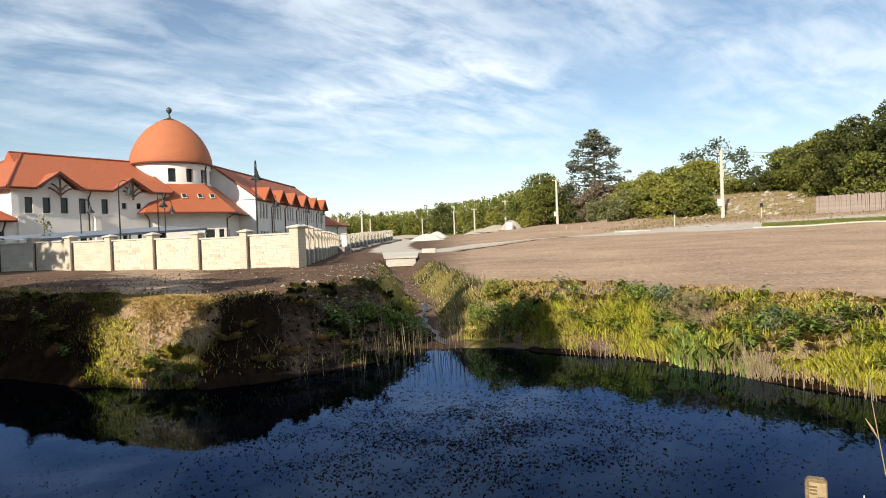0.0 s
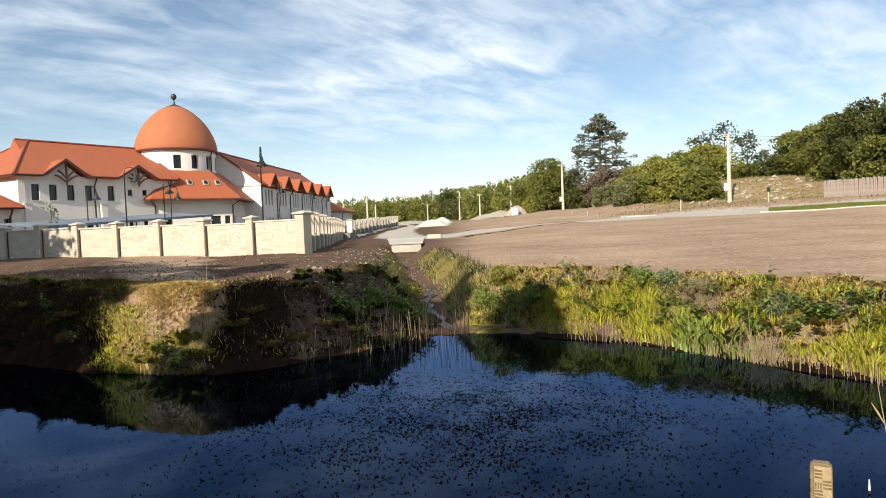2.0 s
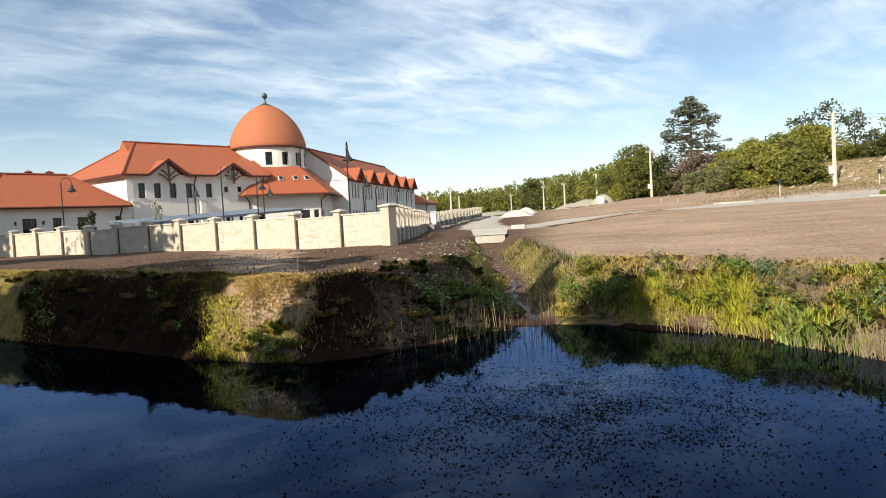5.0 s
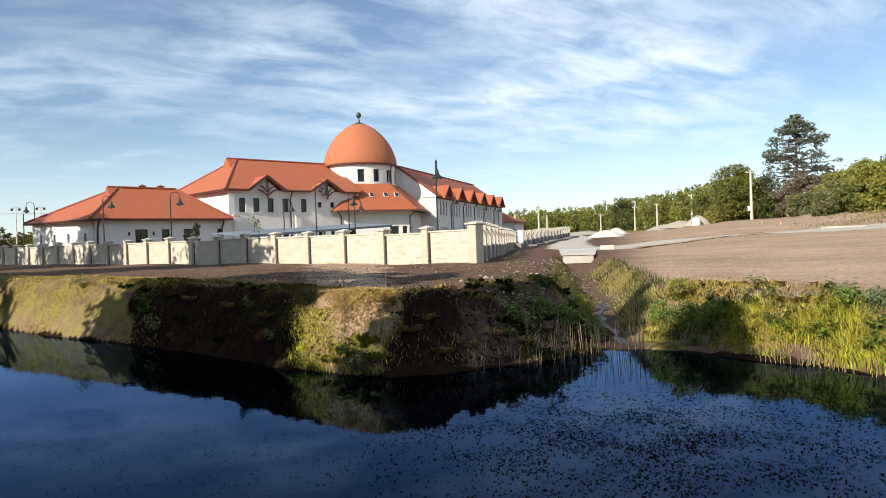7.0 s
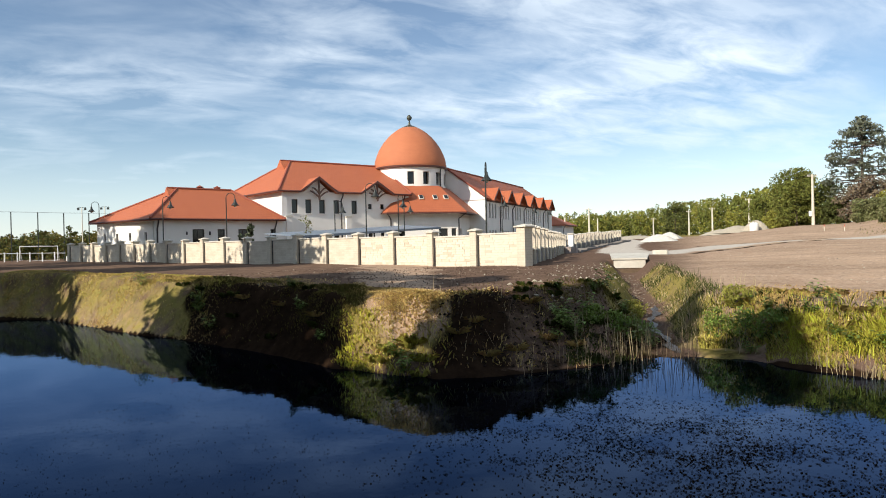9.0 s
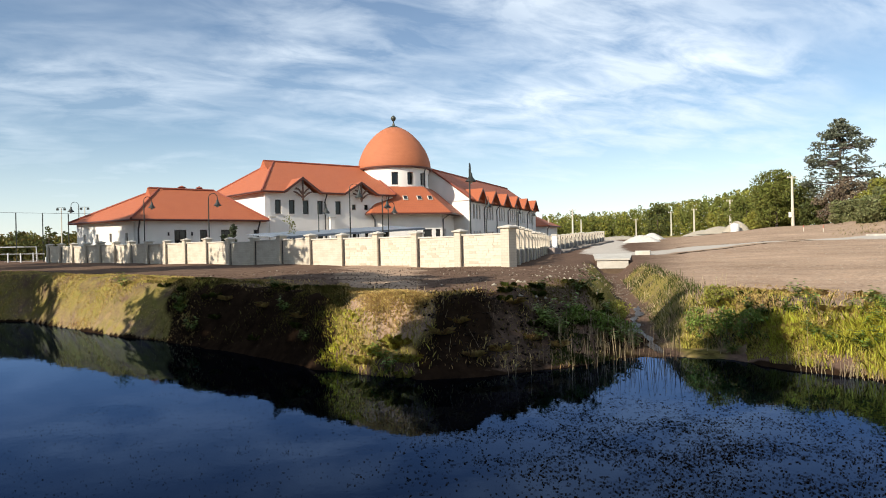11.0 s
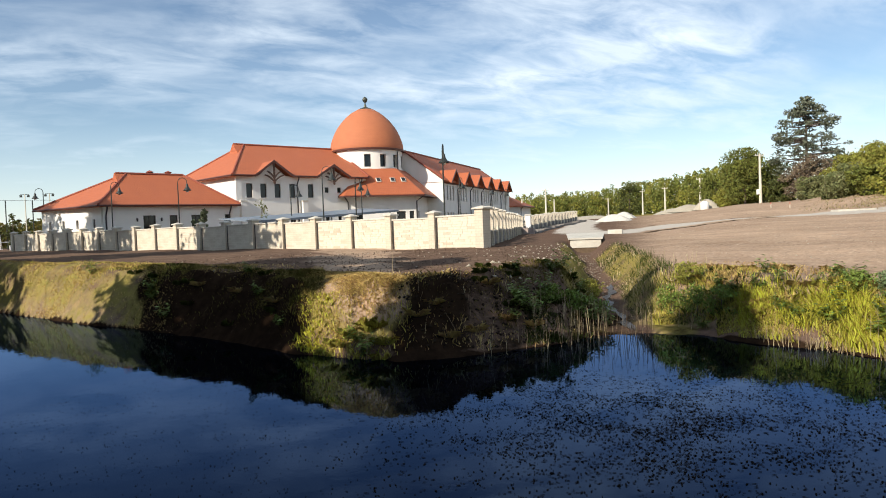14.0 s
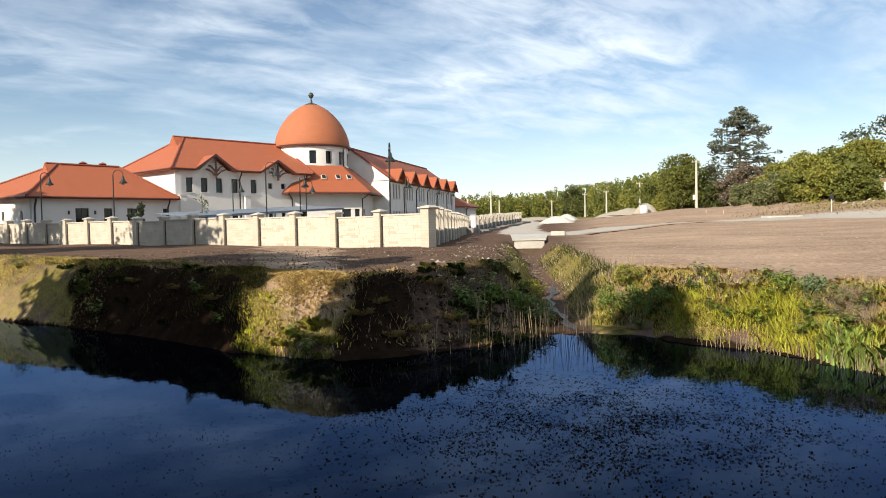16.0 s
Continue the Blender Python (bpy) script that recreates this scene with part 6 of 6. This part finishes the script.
def weed_plant(seed, size, leaf):
    """One leafy weed: stalks with broad pointed leaves."""
    g = np.random.default_rng(seed)
    ob = thing("leafy_weed", 0, 0, -50, "broad-leaved green weed on the pond bank", "weed", "weeds on the bank")
    bm = bmesh.new()
    qs = []
    for k in range(9):
        a, ln = g.uniform(0, 6.28), g.uniform(0.25, 0.6) * size
        top = np.array([math.cos(a) * ln * 0.7, math.sin(a) * ln * 0.7, g.uniform(0.35, 0.8) * size])
        if k == 0:
            add_tube(bm, [(0, 0, 0), tuple(top * 0.3 + [0, 0, 0.1]), tuple(top * 0.9)], [0.010, 0.007, 0.004], 4)
        for j in range(9):
            u = 0.25 + 0.75 * j / 8
            p = top * u
            b = g.uniform(0, 6.28)
            d = np.array([math.cos(b), math.sin(b), g.uniform(-0.2, 0.5)]); d /= np.linalg.norm(d)
            sd = np.cross(d, [0, 0, 1]); sd /= np.linalg.norm(sd)
            L = leaf * g.uniform(0.7, 1.4)
            qs.append([p, p + d * L * 0.45 + sd * L * 0.24, p + d * L + [0, 0, -0.2 * L], p + d * L * 0.45 - sd * L * 0.24])
    part("stem", bm, M["weed"], ob)
    soup("foliage", np.array(qs), 4, M["weed"], ob)
    return ob


def put_weeds():
    g = np.random.default_rng(40)
    kinds = [weed_plant(50 + i, 0.5 + 0.09 * i, 0.11 + 0.015 * i) for i in range(4)]
    spots = []
    for _ in range(60):
        spots.append((g.uniform(-42, -3), 0.5 + 2.7 * g.uniform()))
    for _ in range(20):
        spots.append((g.uniform(1.5, 10), g.uniform(0.8, 4.0)))
    for _ in range(3):
        spots.append((g.uniform(21.5, 25), g.uniform(0.1, 0.7)))
    for _ in range(7):
        spots.append((g.uniform(26, 44), g.uniform(0.1, 2.6)))
    for i, (az, u) in enumerate(spots):
        k = kinds[i % 4]
        d = float(shore_at(az)) + u
        x, y = at(az, d)
        m = pose(x, y, land1(x, y) - 0.02, 0, 0, g.uniform(0, 360))
        if i < 4:
            k.matrix_basis = m
        else:
            copy_thing(k, m)


put_weeds()


def tussock(seed, material, label, n=150, h=0.32, spread=0.9):
    """One tuft of arching blades."""
    g = np.random.default_rng(seed)
    ob = thing("grass_tussock", 0, 0, -50, label, "grass tussock", "tussocks on the bank")
    a, r = g.uniform(0, 6.28, n), 0.10 * np.sqrt(g.uniform(0, 1, n))
    base = np.stack([np.cos(a) * r, np.sin(a) * r, 0 * a - 0.03], -1)
    b = a + g.normal(0, 0.6, n)
    hh, ln = h * g.uniform(0.5, 1.1, n), spread * h * g.uniform(0.2, 1.1, n)
    out = np.stack([np.cos(b), np.sin(b), 0 * b], -1)
    s = np.stack([-np.sin(b), np.cos(b), 0 * b], -1) * (0.006 * g.uniform(0.7, 1.4, n))[:, None]
    up = np.array([0, 0, 1.0])
    mid = base + out * (ln * 0.45)[:, None] + up * (hh * 0.85)[:, None]
    tip = base + out * ln[:, None] + up * (hh * g.uniform(0.35, 1.0, n))[:, None]
    soup("tuft", np.stack([base - s, base + s, mid + s * 0.8, tip, mid - s * 0.8], 1), 5, M[material], ob)
    return ob


def put_tussocks():
    g = np.random.default_rng(44)
    straw = tussock(61, "grass_yellow", "straw-coloured dead grass tussock on the dark bank", 70, 0.18, 1.5)
    green = tussock(62, "dark_grass", "dark green grass tussock on the shaded bank", 60, 0.17, 1.2)
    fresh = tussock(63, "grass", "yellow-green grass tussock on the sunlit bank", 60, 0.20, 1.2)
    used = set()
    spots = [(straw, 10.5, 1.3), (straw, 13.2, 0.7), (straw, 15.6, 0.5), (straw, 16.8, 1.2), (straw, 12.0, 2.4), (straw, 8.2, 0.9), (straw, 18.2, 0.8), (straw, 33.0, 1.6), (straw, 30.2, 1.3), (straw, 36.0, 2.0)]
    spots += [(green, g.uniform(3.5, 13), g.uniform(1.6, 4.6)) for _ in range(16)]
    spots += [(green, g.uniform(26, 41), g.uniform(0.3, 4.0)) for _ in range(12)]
    spots += [(fresh, g.uniform(20.3, 25.5), g.uniform(0.05, 1.3)) for _ in range(10)]
    spots += [(fresh, g.uniform(-44, -8), g.uniform(0.3, 2.6)) for _ in range(24)] + [(straw, g.uniform(-44, -5), g.uniform(0.5, 5.0)) for _ in range(40)]
    for k, az, u in spots:
        x, y = at(az, float(shore_at(az)) + u)
        m = pose(x, y, land1(x, y), 0, 0, g.uniform(0, 360))
        if k.name in used:
            copy_thing(k, m)
        else:
            k.matrix_basis = m
            used.add(k.name)


put_tussocks()

# leafy thickets on either side of the ditch's mouth
for az, u, h, w, k, sd in ((-3.0, 1.7, 0.75, 1.0, "weed", 201), (-5.0, 1.3, 0.80, 1.1, "weed", 202), (-6.8, 1.0, 0.7, 1.0, "weed", 203), (-4.4, 2.5, 0.6, 1.0, "leaf_light", 204),
                          (3.9, 4.6, 0.6, 0.9, "leaf_light", 206), (3.3, 6.4, 0.55, 0.8, "leaf_light", 207), (4.9, 1.9, 0.45, 0.9, "weed", 208), (6.6, 2.3, 0.4, 0.9, "weed", 209), (3.2, 2.3, 0.45, 0.8, "weed", 210),
                          (-16.2, 2.2, 0.4, 0.9, "weed", 212), (-18.2, 2.4, 0.4, 0.8, "weed_blue", 213), (-26.2, 1.7, 0.4, 1.0, "weed_blue", 214)):
    x, y = at(az, float(shore_at(az)) + u)
    tree(x, y, h, w, k, 30, 34, 0.034, 0.05, "leafy_shrub", "low thicket of leafy weeds on the pond bank", seed=sd, category="shrub", sink=0.05)


# ---- clods, stones, floating weed ----
def lumps(name, x, y, size, material, label, category, seed, lift=0.3):
    """Small irregular eight-faced stones or clods."""
    g = np.random.default_rng(seed)
    n = len(x)
    z = land(x, y)
    s = size * g.uniform(0.5, 1.6, n) ** 1.5
    dirs = np.array([(1, 0, 0), (0, 1, 0), (-1, 0, 0), (0, -1, 0), (0, 0, 0.75), (0, 0, -0.6)], float)
    v = dirs[None] * s[:, None, None] * g.uniform(0.6, 1.3, (n, 6, 1)) + g.normal(0, 0.12, (n, 6, 3)) * s[:, None, None]
    v += np.stack([x, y, z + s * lift], -1)[:, None]
    f = [(0, 1, 4), (1, 2, 4), (2, 3, 4), (3, 0, 4), (1, 0, 5), (2, 1, 5), (3, 2, 5), (0, 3, 5)]
    me = bpy.data.meshes.new(name)
    faces = (np.array(f)[None] + 6 * np.arange(n)[:, None, None]).reshape(-1, 3)
    me.from_pydata(v.reshape(-1, 3).tolist(), [], faces.tolist())
    return tagged(link_mesh(name, me, M[material]), label, category, kind="stuff")


def scatter(n, az0, az1, d0, d1, seed, power=0.5):
    g = np.random.default_rng(seed)
    az, d = g.uniform(az0, az1, n), d0 + (d1 - d0) * g.uniform(0, 1, n) ** (1 / power * 0.5)
    x, y = -np.sin(np.radians(az)) * d, np.cos(np.radians(az)) * d
    dx, _, hw = ditch_at(x, y)
    ok = (dx > hw + 0.9) & (d > shore_at(az) + 2.3)
    return x[ok], y[ok]


x, y = scatter(5000, 4.5, 50, 16.5, 32, 81)
lumps("soil_clods", x, y, 0.019, "clod", "brown clods of bare earth", "soil", 82)
g = np.random.default_rng(83)
az = g.uniform(3, 20, 800)
d = shore_at(az) + 0.1 + 3.0 * g.uniform(0, 1, 800)
lumps("peat_lumps", -np.sin(np.radians(az)) * d, np.cos(np.radians(az)) * d, 0.032, "peat", "dark crumbling lumps of peat on the bank", "soil", 84, 0.1)
y = g.uniform(18, 40, 420)
x = np.interp(y, DITCH[:, 1], DITCH[:, 0]) + 0.18 * np.sin(y * 0.8) + g.normal(0, 0.22, 420)
lumps("ditch_stones", x, y, 0.028, "ditch_stone", "grey-brown stones on the ditch bed", "stones", 89, 0.2)
y = g.uniform(20, 34, 170)
x = np.interp(y, DITCH[:, 1], DITCH[:, 0]) - 1.0 - 2.6 * g.uniform(0, 1, 170)
lumps("field_stones", x, y, 0.026, "stone", "pale stones on the spoil beside the ditch", "stones", 90, 0.2)
x, y = scatter(260, 4, 40, 17, 32, 85)
lumps("pebbles", x, y, 0.022, "stone", "pale pebbles on the bare earth", "stones", 86)
x, y = scatter(420, -42, -3, 17, 62, 93, 0.8)
lumps("pebbles", x, y, 0.022, "stone", "pale pebbles on the dry field", "stones", 94)
x, y = scatter(34, 5, 14, 17, 25, 87)
lumps("field_stones", x, y, 0.045, "stone", "pale field stones on the bank", "stones", 88)


def pondweed():
    g = np.random.default_rng(91)
    n = 24000
    x, y = g.normal(0.3, 1.75, n), g.normal(9.6, 1.5, n)
    far = g.uniform(size=n) < 0.38
    x, y = np.where(far, g.uniform(-10, 6, n), x), np.where(far, g.uniform(5, 13.5, n), y)
    keep = (y > 5.0) & (np.hypot(x, y) < shore_at(np.degrees(np.arctan2(-x, y))) - 0.8)
    keep &= g.uniform(size=n) < 0.25 + 0.75 * (0.5 + 0.9 * wob(x, y, 0.5, 3))
    x, y = x[keep], y[keep]
    k = len(x)
    a = g.uniform(0, 6.28, k)
    L, W = g.uniform(0.008, 0.038, k) * np.where(far[keep], 0.6, 1.0), g.uniform(0.004, 0.014, k) * np.where(far[keep], 0.6, 1.0)
    c, s = np.cos(a), np.sin(a)
    q = []
    for px_, py_ in ((-1, 0), (-0.2, -1), (0.9, -0.5), (1, 0.4), (-0.1, 1)):
        q.append(np.stack([x + c * L * px_ - s * W * py_, y + s * L * px_ + c * W * py_, np.full(k, 0.006)], -1))
    tagged(soup("pondweed", np.stack(q, 1), 5, M["weedfloat"]), "scattered floating bits of pondweed on the water", "pondweed", kind="stuff")


pondweed()


# ---- the water gauge in the pond ----
def gauge():
    x, y = at(-28.7, 4.4)
    top, zb = 1.330, -0.9
    ob = thing("water_gauge", x, y, 0, "weathered yellow wooden water gauge with worn marks", "water gauge", rz=-28.7)
    w, t = 0.058, 0.03
    ring = [(-w, 0, zb), (w, 0, zb), (w, 0, top - 0.02), (w - 0.018, 0, top), (-w + 0.018, 0, top), (-w, 0, top - 0.02)]
    bm = prism(ring, (0, 2 * t, 0))
    bmesh.ops.bevel(bm, geom=list(bm.edges), offset=0.004, segments=1, affect="EDGES")
    part("stake", bm, M["gauge_wood"], ob)
    part("scale_board", boxm(-0.036, -0.010, zb + 0.1, 0.053, -0.001, top - 0.018, bevel=0.002), M["gauge_face"], ob)
    z = top - 0.035
    k = 0
    while z > 0.1:
        left = (k // 3) % 2 == 0
        x0, x1 = (-0.034, 0.006) if left else (0.008, 0.051)
        part("mark", boxm(x0, -0.0125, z - 0.011, x1, -0.0102, z), M["gauge_mark"], ob)
        z -= 0.020
        k += 1
    for k in range(3):
        part("figure_bar", boxm(-0.032 + 0.013 * k, -0.0125, top - 0.150, -0.025 + 0.013 * k, -0.0102, top - 0.112), M["gauge_mark"], ob)


gauge()


def bent_grass():
    """The near seed-head stalk that leans into view."""
    x, y = 1.9, 1.6
    z = land1(x, y)
    ob = thing("grass_stalk", x, y, z, "pale bent grass stalk with a thin seed head", "grass stalk")
    p = [(0, 0, -0.1), (-0.03, 0.45, 0.45), (-0.15, 1.08, 1.794 - z), (-0.166, 1.09, 1.932 - z), (-0.183, 1.10, 2.079 - z), (-0.188, 1.104, 2.226 - z)]
    part("stalk", tube(p, [0.0026, 0.0023, 0.002, 0.0018, 0.0015, 0.001], 5), M["reed"], ob)
    part("seed_head", tube([(-0.168, 1.09, 1.93 - z), (-0.185, 1.10, 1.97 - z), (-0.205, 1.11, 2.01 - z)], [0.0015, 0.005, 0.0015], 5), M["reed"], ob)


bent_grass()


# ---- things on the field and the hill ----
def heap(x, y, r, h, mat_, label, seed):
    g = random.Random(seed)
    bm = bmesh.new()
    rings, n = 7, 22
    grid = []
    for i in range(rings + 1):
        u = i / rings
        grid.append([bm.verts.new((math.cos(2 * math.pi * k / n) * r * (1 - u) * (1 + 0.18 * math.sin(k * 1.3 + seed) + g.uniform(-.05, .05)), math.sin(2 * math.pi * k / n) * r * (1 - u) * (1 + 0.15 * math.cos(k * 0.9)), h * math.sin(u * math.pi / 2) * (1 + g.uniform(-.06, .06)))) for k in range(n)])
    for a, b in zip(grid, grid[1:]):
        for k in range(n):
            bm.faces.new((a[k], a[(k + 1) % n], b[(k + 1) % n], b[k]))
    bm.faces.new(grid[-1])
    ob = part("heap", bm, mat_, None, "", smooth=True)
    ob.matrix_basis = pose(x, y, land1(x, y) - 0.08)
    ob.name = "mound"
    tagged(ob, label, "heap")


for az, d, r, h, m_, lab, sd in ((1.35, 104, 2.6, 1.1, "sand", "white heap of sand beside the track", 1), (0.55, 128, 2.2, 1.3, "sand", "pale heap of gravel beside the track", 2),
                                 (-4.6, 139, 4.5, 1.4, "stone", "pale rubble bank below the wood", 3), (-3.4, 150, 4.0, 1.2, "stone", "pale rubble bank below the wood", 4), (-5.9, 136, 2.4, 2.0, "stone", "steep pale earth cutting beside the pole", 5),
                                 (3.1, 150, 6.0, 0.9, "stone", "low pale gravel bank along the track", 6), (5.0, 152, 6.0, 0.8, "stone", "low pale gravel bank along the track", 7)):
    x, y = at(az, d)
    heap(x, y, r, h, M[m_], lab, sd)


def board_fence():
    a, b = Vector(at(-29.3, 77)), Vector(at(-37.5, 75))
    d = b - a
    ob = thing("board_fence", a.x, a.y, 0, "grey-brown weathered board fence on the hill", "fence", rz=math.degrees(math.atan2(d.y, d.x)))
    n = int(d.length / 0.16)
    me = boxm(-0.073, -0.012, 0, 0.073, 0.012, 1.75, bevel=0.004)
    shared = None
    for i in range(n):
        s = (i + 0.5) * 0.16
        p = a + d.normalized() * s
        z = land1(p.x, p.y)
        if shared is None:
            first = part("board", me, M["board"], ob)
            shared = first.data
            o = first
        else:
            o = new("board", shared)
            o.parent = ob
        o.matrix_basis = pose(s, 0, z - 0.05 + random.uniform(-0.06, 0.06), 0, random.uniform(-1.2, 1.2), 0)
    for s in np.arange(0.2, d.length, 2.4):
        p = a + d.normalized() * float(s)
        part("post", boxm(float(s) - 0.06, 0.03, land1(p.x, p.y) - 0.1, float(s) + 0.06, 0.14, land1(p.x, p.y) + 1.8), M["bark"], ob)


board_fence()


def hill_stones():
    g = np.random.default_rng(95)
    n = 420
    az, d = g.uniform(-28.6, -19, n), 79 + 13 * g.uniform(0, 1, n)
    ok = wob(az * 3, d, 2.2, 6) > 0.05
    az, d = az[ok], d[ok]
    x, y = -np.sin(np.radians(az)) * d, np.cos(np.radians(az)) * d
    lumps("hill_rubble", x, y, 0.17, "stone", "pale limestone rubble on the grassy slope", "stones", 96, 0.15)


hill_stones()


def hill_grass():
    g = np.random.default_rng(97)
    n = 9000
    az, d = g.uniform(-40, -12, n), g.uniform(70, 98, n)
    ok = g.uniform(size=n) < np.clip((-12 - az) / 6, 0, 1) * np.clip((d - 70) / 6, 0.1, 1)
    az, d = az[ok], d[ok]
    n = len(az)
    x, y = -np.sin(np.radians(az)) * d, np.cos(np.radians(az)) * d
    z = land(x, y)
    a, w = g.uniform(0, 6.28, n), 0.05
    s = np.stack([np.cos(a) * w, np.sin(a) * w, 0 * a], -1)
    b = np.stack([x, y, z - 0.02], -1)
    tip = b + np.stack([g.normal(0, 0.1, n), g.normal(0, 0.1, n), g.uniform(0.08, 0.26, n)], -1)
    q = np.stack([b - s, b + s, tip], 1)
    pick = g.uniform(size=n) < 0.25
    tagged(soup("hill_grass", q[pick], 3, M["dark_grass"]), "green grass on the hill", "grass", kind="stuff")
    tagged(soup("hill_grass", q[~pick], 3, M["hill_dry"]), "faded dry grass on the hill", "grass", kind="stuff")


hill_grass()


def marker(az, d, h, lab):
    x, y = at(az, d)
    ob = thing("marker_post", x, y, land1(x, y), lab, "marker post")
    part("stake", tube([(0, 0, -0.1), (0, 0, h)], [0.05, 0.045], 6), M["pole"], ob)
    part("plate", boxm(-0.16, -0.07, h - 0.5, 0.16, -0.051, h - 0.02, bevel=0.005), M["metal"], ob)


marker(-19.2, 73, 1.7, "short post with a dark plate beside the track")
marker(-25.6, 76, 1.6, "slim pale post on the slope")
for az, d in ((-11.8, 83), (-10.5, 86)):
    x, y = at(az, d)
    ob = thing("survey_stake", x, y, land1(x, y), "small red-topped survey stake in the field", "stake")
    part("stake", boxm(-0.03, -0.03, -0.1, 0.03, 0.03, 0.6), M["pole"], ob)
    part("top", boxm(-0.033, -0.033, 0.45, 0.033, 0.033, 0.68), M["red_white"], ob)


def float_stick():
    """A small white fishing float standing in the water."""
    ob = thing("fishing_float", 4.04, 6.52, 0.0, "thin white fishing float standing in the pond", "float")
    part("tip", tube([(0, 0, 0.03), (0, 0, 0.14)], [0.012, 0.006], 6), M["glow"], ob)
    part("body", tube([(0, 0, -0.06), (0, 0, 0.03)], [0.006, 0.014], 6), M["pipe"], ob)


float_stick()


def floodlight(az, d, h):
    x, y = at(az, d)
    ob = thing("floodlight_mast", x, y, land1(x, y), "pale mast with floodlights by the sports ground", "floodlight", "floodlights by the pitch", rz=30)
    part("mast", tube([(0, 0, -0.1), (0, 0, h)], [0.10, 0.06], 8), M["pole"], ob)
    part("arm", boxm(-0.6, -0.03, h - 0.07, 0.6, 0.03, h, bevel=0.01), M["metal"], ob)
    for k in (-0.5, 0.5):
        part("lamp_head", boxm(k - 0.17, -0.16, h - 0.46, k + 0.17, 0.0, h - 0.12, bevel=0.03), M["metal"], ob)


floodlight(47.75, 118, 8.2)
floodlight(46.2, 118, 8.3)


def slab(az, d, lx, ly, h, rz, lab):
    x, y = at(az, d)
    ob = part("concrete_slab", boxm(-lx / 2, -ly / 2, -0.05, lx / 2, ly / 2, h, bevel=0.02), M["concrete"])
    ob.matrix_basis = pose(x, y, land1(x, y), 0, 0, rz)
    tagged(ob, lab, "slab")


slab(-15.9, 70, 3.2, 1.4, 0.14, 12, "pale concrete slab lying in the field")
slab(1.25, 49, 1.0, 0.5, 0.30, -5, "small pale concrete block beside the culvert")


def kerb():
    a, b = Vector(at(-25.0, 65.0)), Vector(at(-38.0, 62.0))
    d = b - a
    ob = thing("kerb", 0, 0, 0, "low pale concrete kerb between track and lawn", "kerb", kind="structure")
    n = 14
    for i in range(n):
        p, q = a + d * (i / n), a + d * ((i + 0.985) / n)
        z = land1((p.x + q.x) / 2, (p.y + q.y) / 2)
        s = part("kerbstone", boxm(-(q - p).length / 2, -0.10, -0.15, (q - p).length / 2, 0.10, 0.10, bevel=0.02), M["concrete"], ob)
        s.matrix_basis = pose((p.x + q.x) / 2, (p.y + q.y) / 2, z, 0, 0, math.degrees(math.atan2(d.y, d.x)))


kerb()


def lawn():
    """Short mown grass on the strip behind the kerb."""
    g = np.random.default_rng(131)
    n = 16000
    az = g.uniform(-41, -25.6, n)
    d = np.interp(-az, [25, 38], [65.6, 62.6]) + 0.3 + g.uniform(0, 5.5, n)
    x, y = -np.sin(np.radians(az)) * d, np.cos(np.radians(az)) * d
    b = np.stack([x, y, land(x, y) - 0.01], -1)
    a = g.uniform(0, 6.28, n)
    s = np.stack([np.cos(a) * 0.04, np.sin(a) * 0.04, 0 * a], -1)
    tip = b + np.stack([g.normal(0, 0.04, n), g.normal(0, 0.04, n), g.uniform(0.06, 0.16, n)], -1)
    tagged(soup("lawn", np.stack([b - s, b + s, tip], 1), 3, M["lawn"]), "short green lawn behind the kerb", "lawn", kind="stuff")


lawn()


def tank():
    x, y = at(-5.75, 133)
    ob = thing("water_tank", x, y, land1(x, y), "white plastic tank standing beside the far pole", "tank")
    part("body", lathe([(0.0, 0.0), (0.7, 0.0), (0.75, 0.1), (0.75, 1.25), (0.6, 1.5), (0.25, 1.6), (0.0, 1.6)], 20), M["glow"], ob, smooth=True)
    part("lid", lathe([(0.0, 1.70), (0.24, 1.70), (0.26, 1.60), (0.0, 1.60)], 12), M["pipe"], ob)


tank()
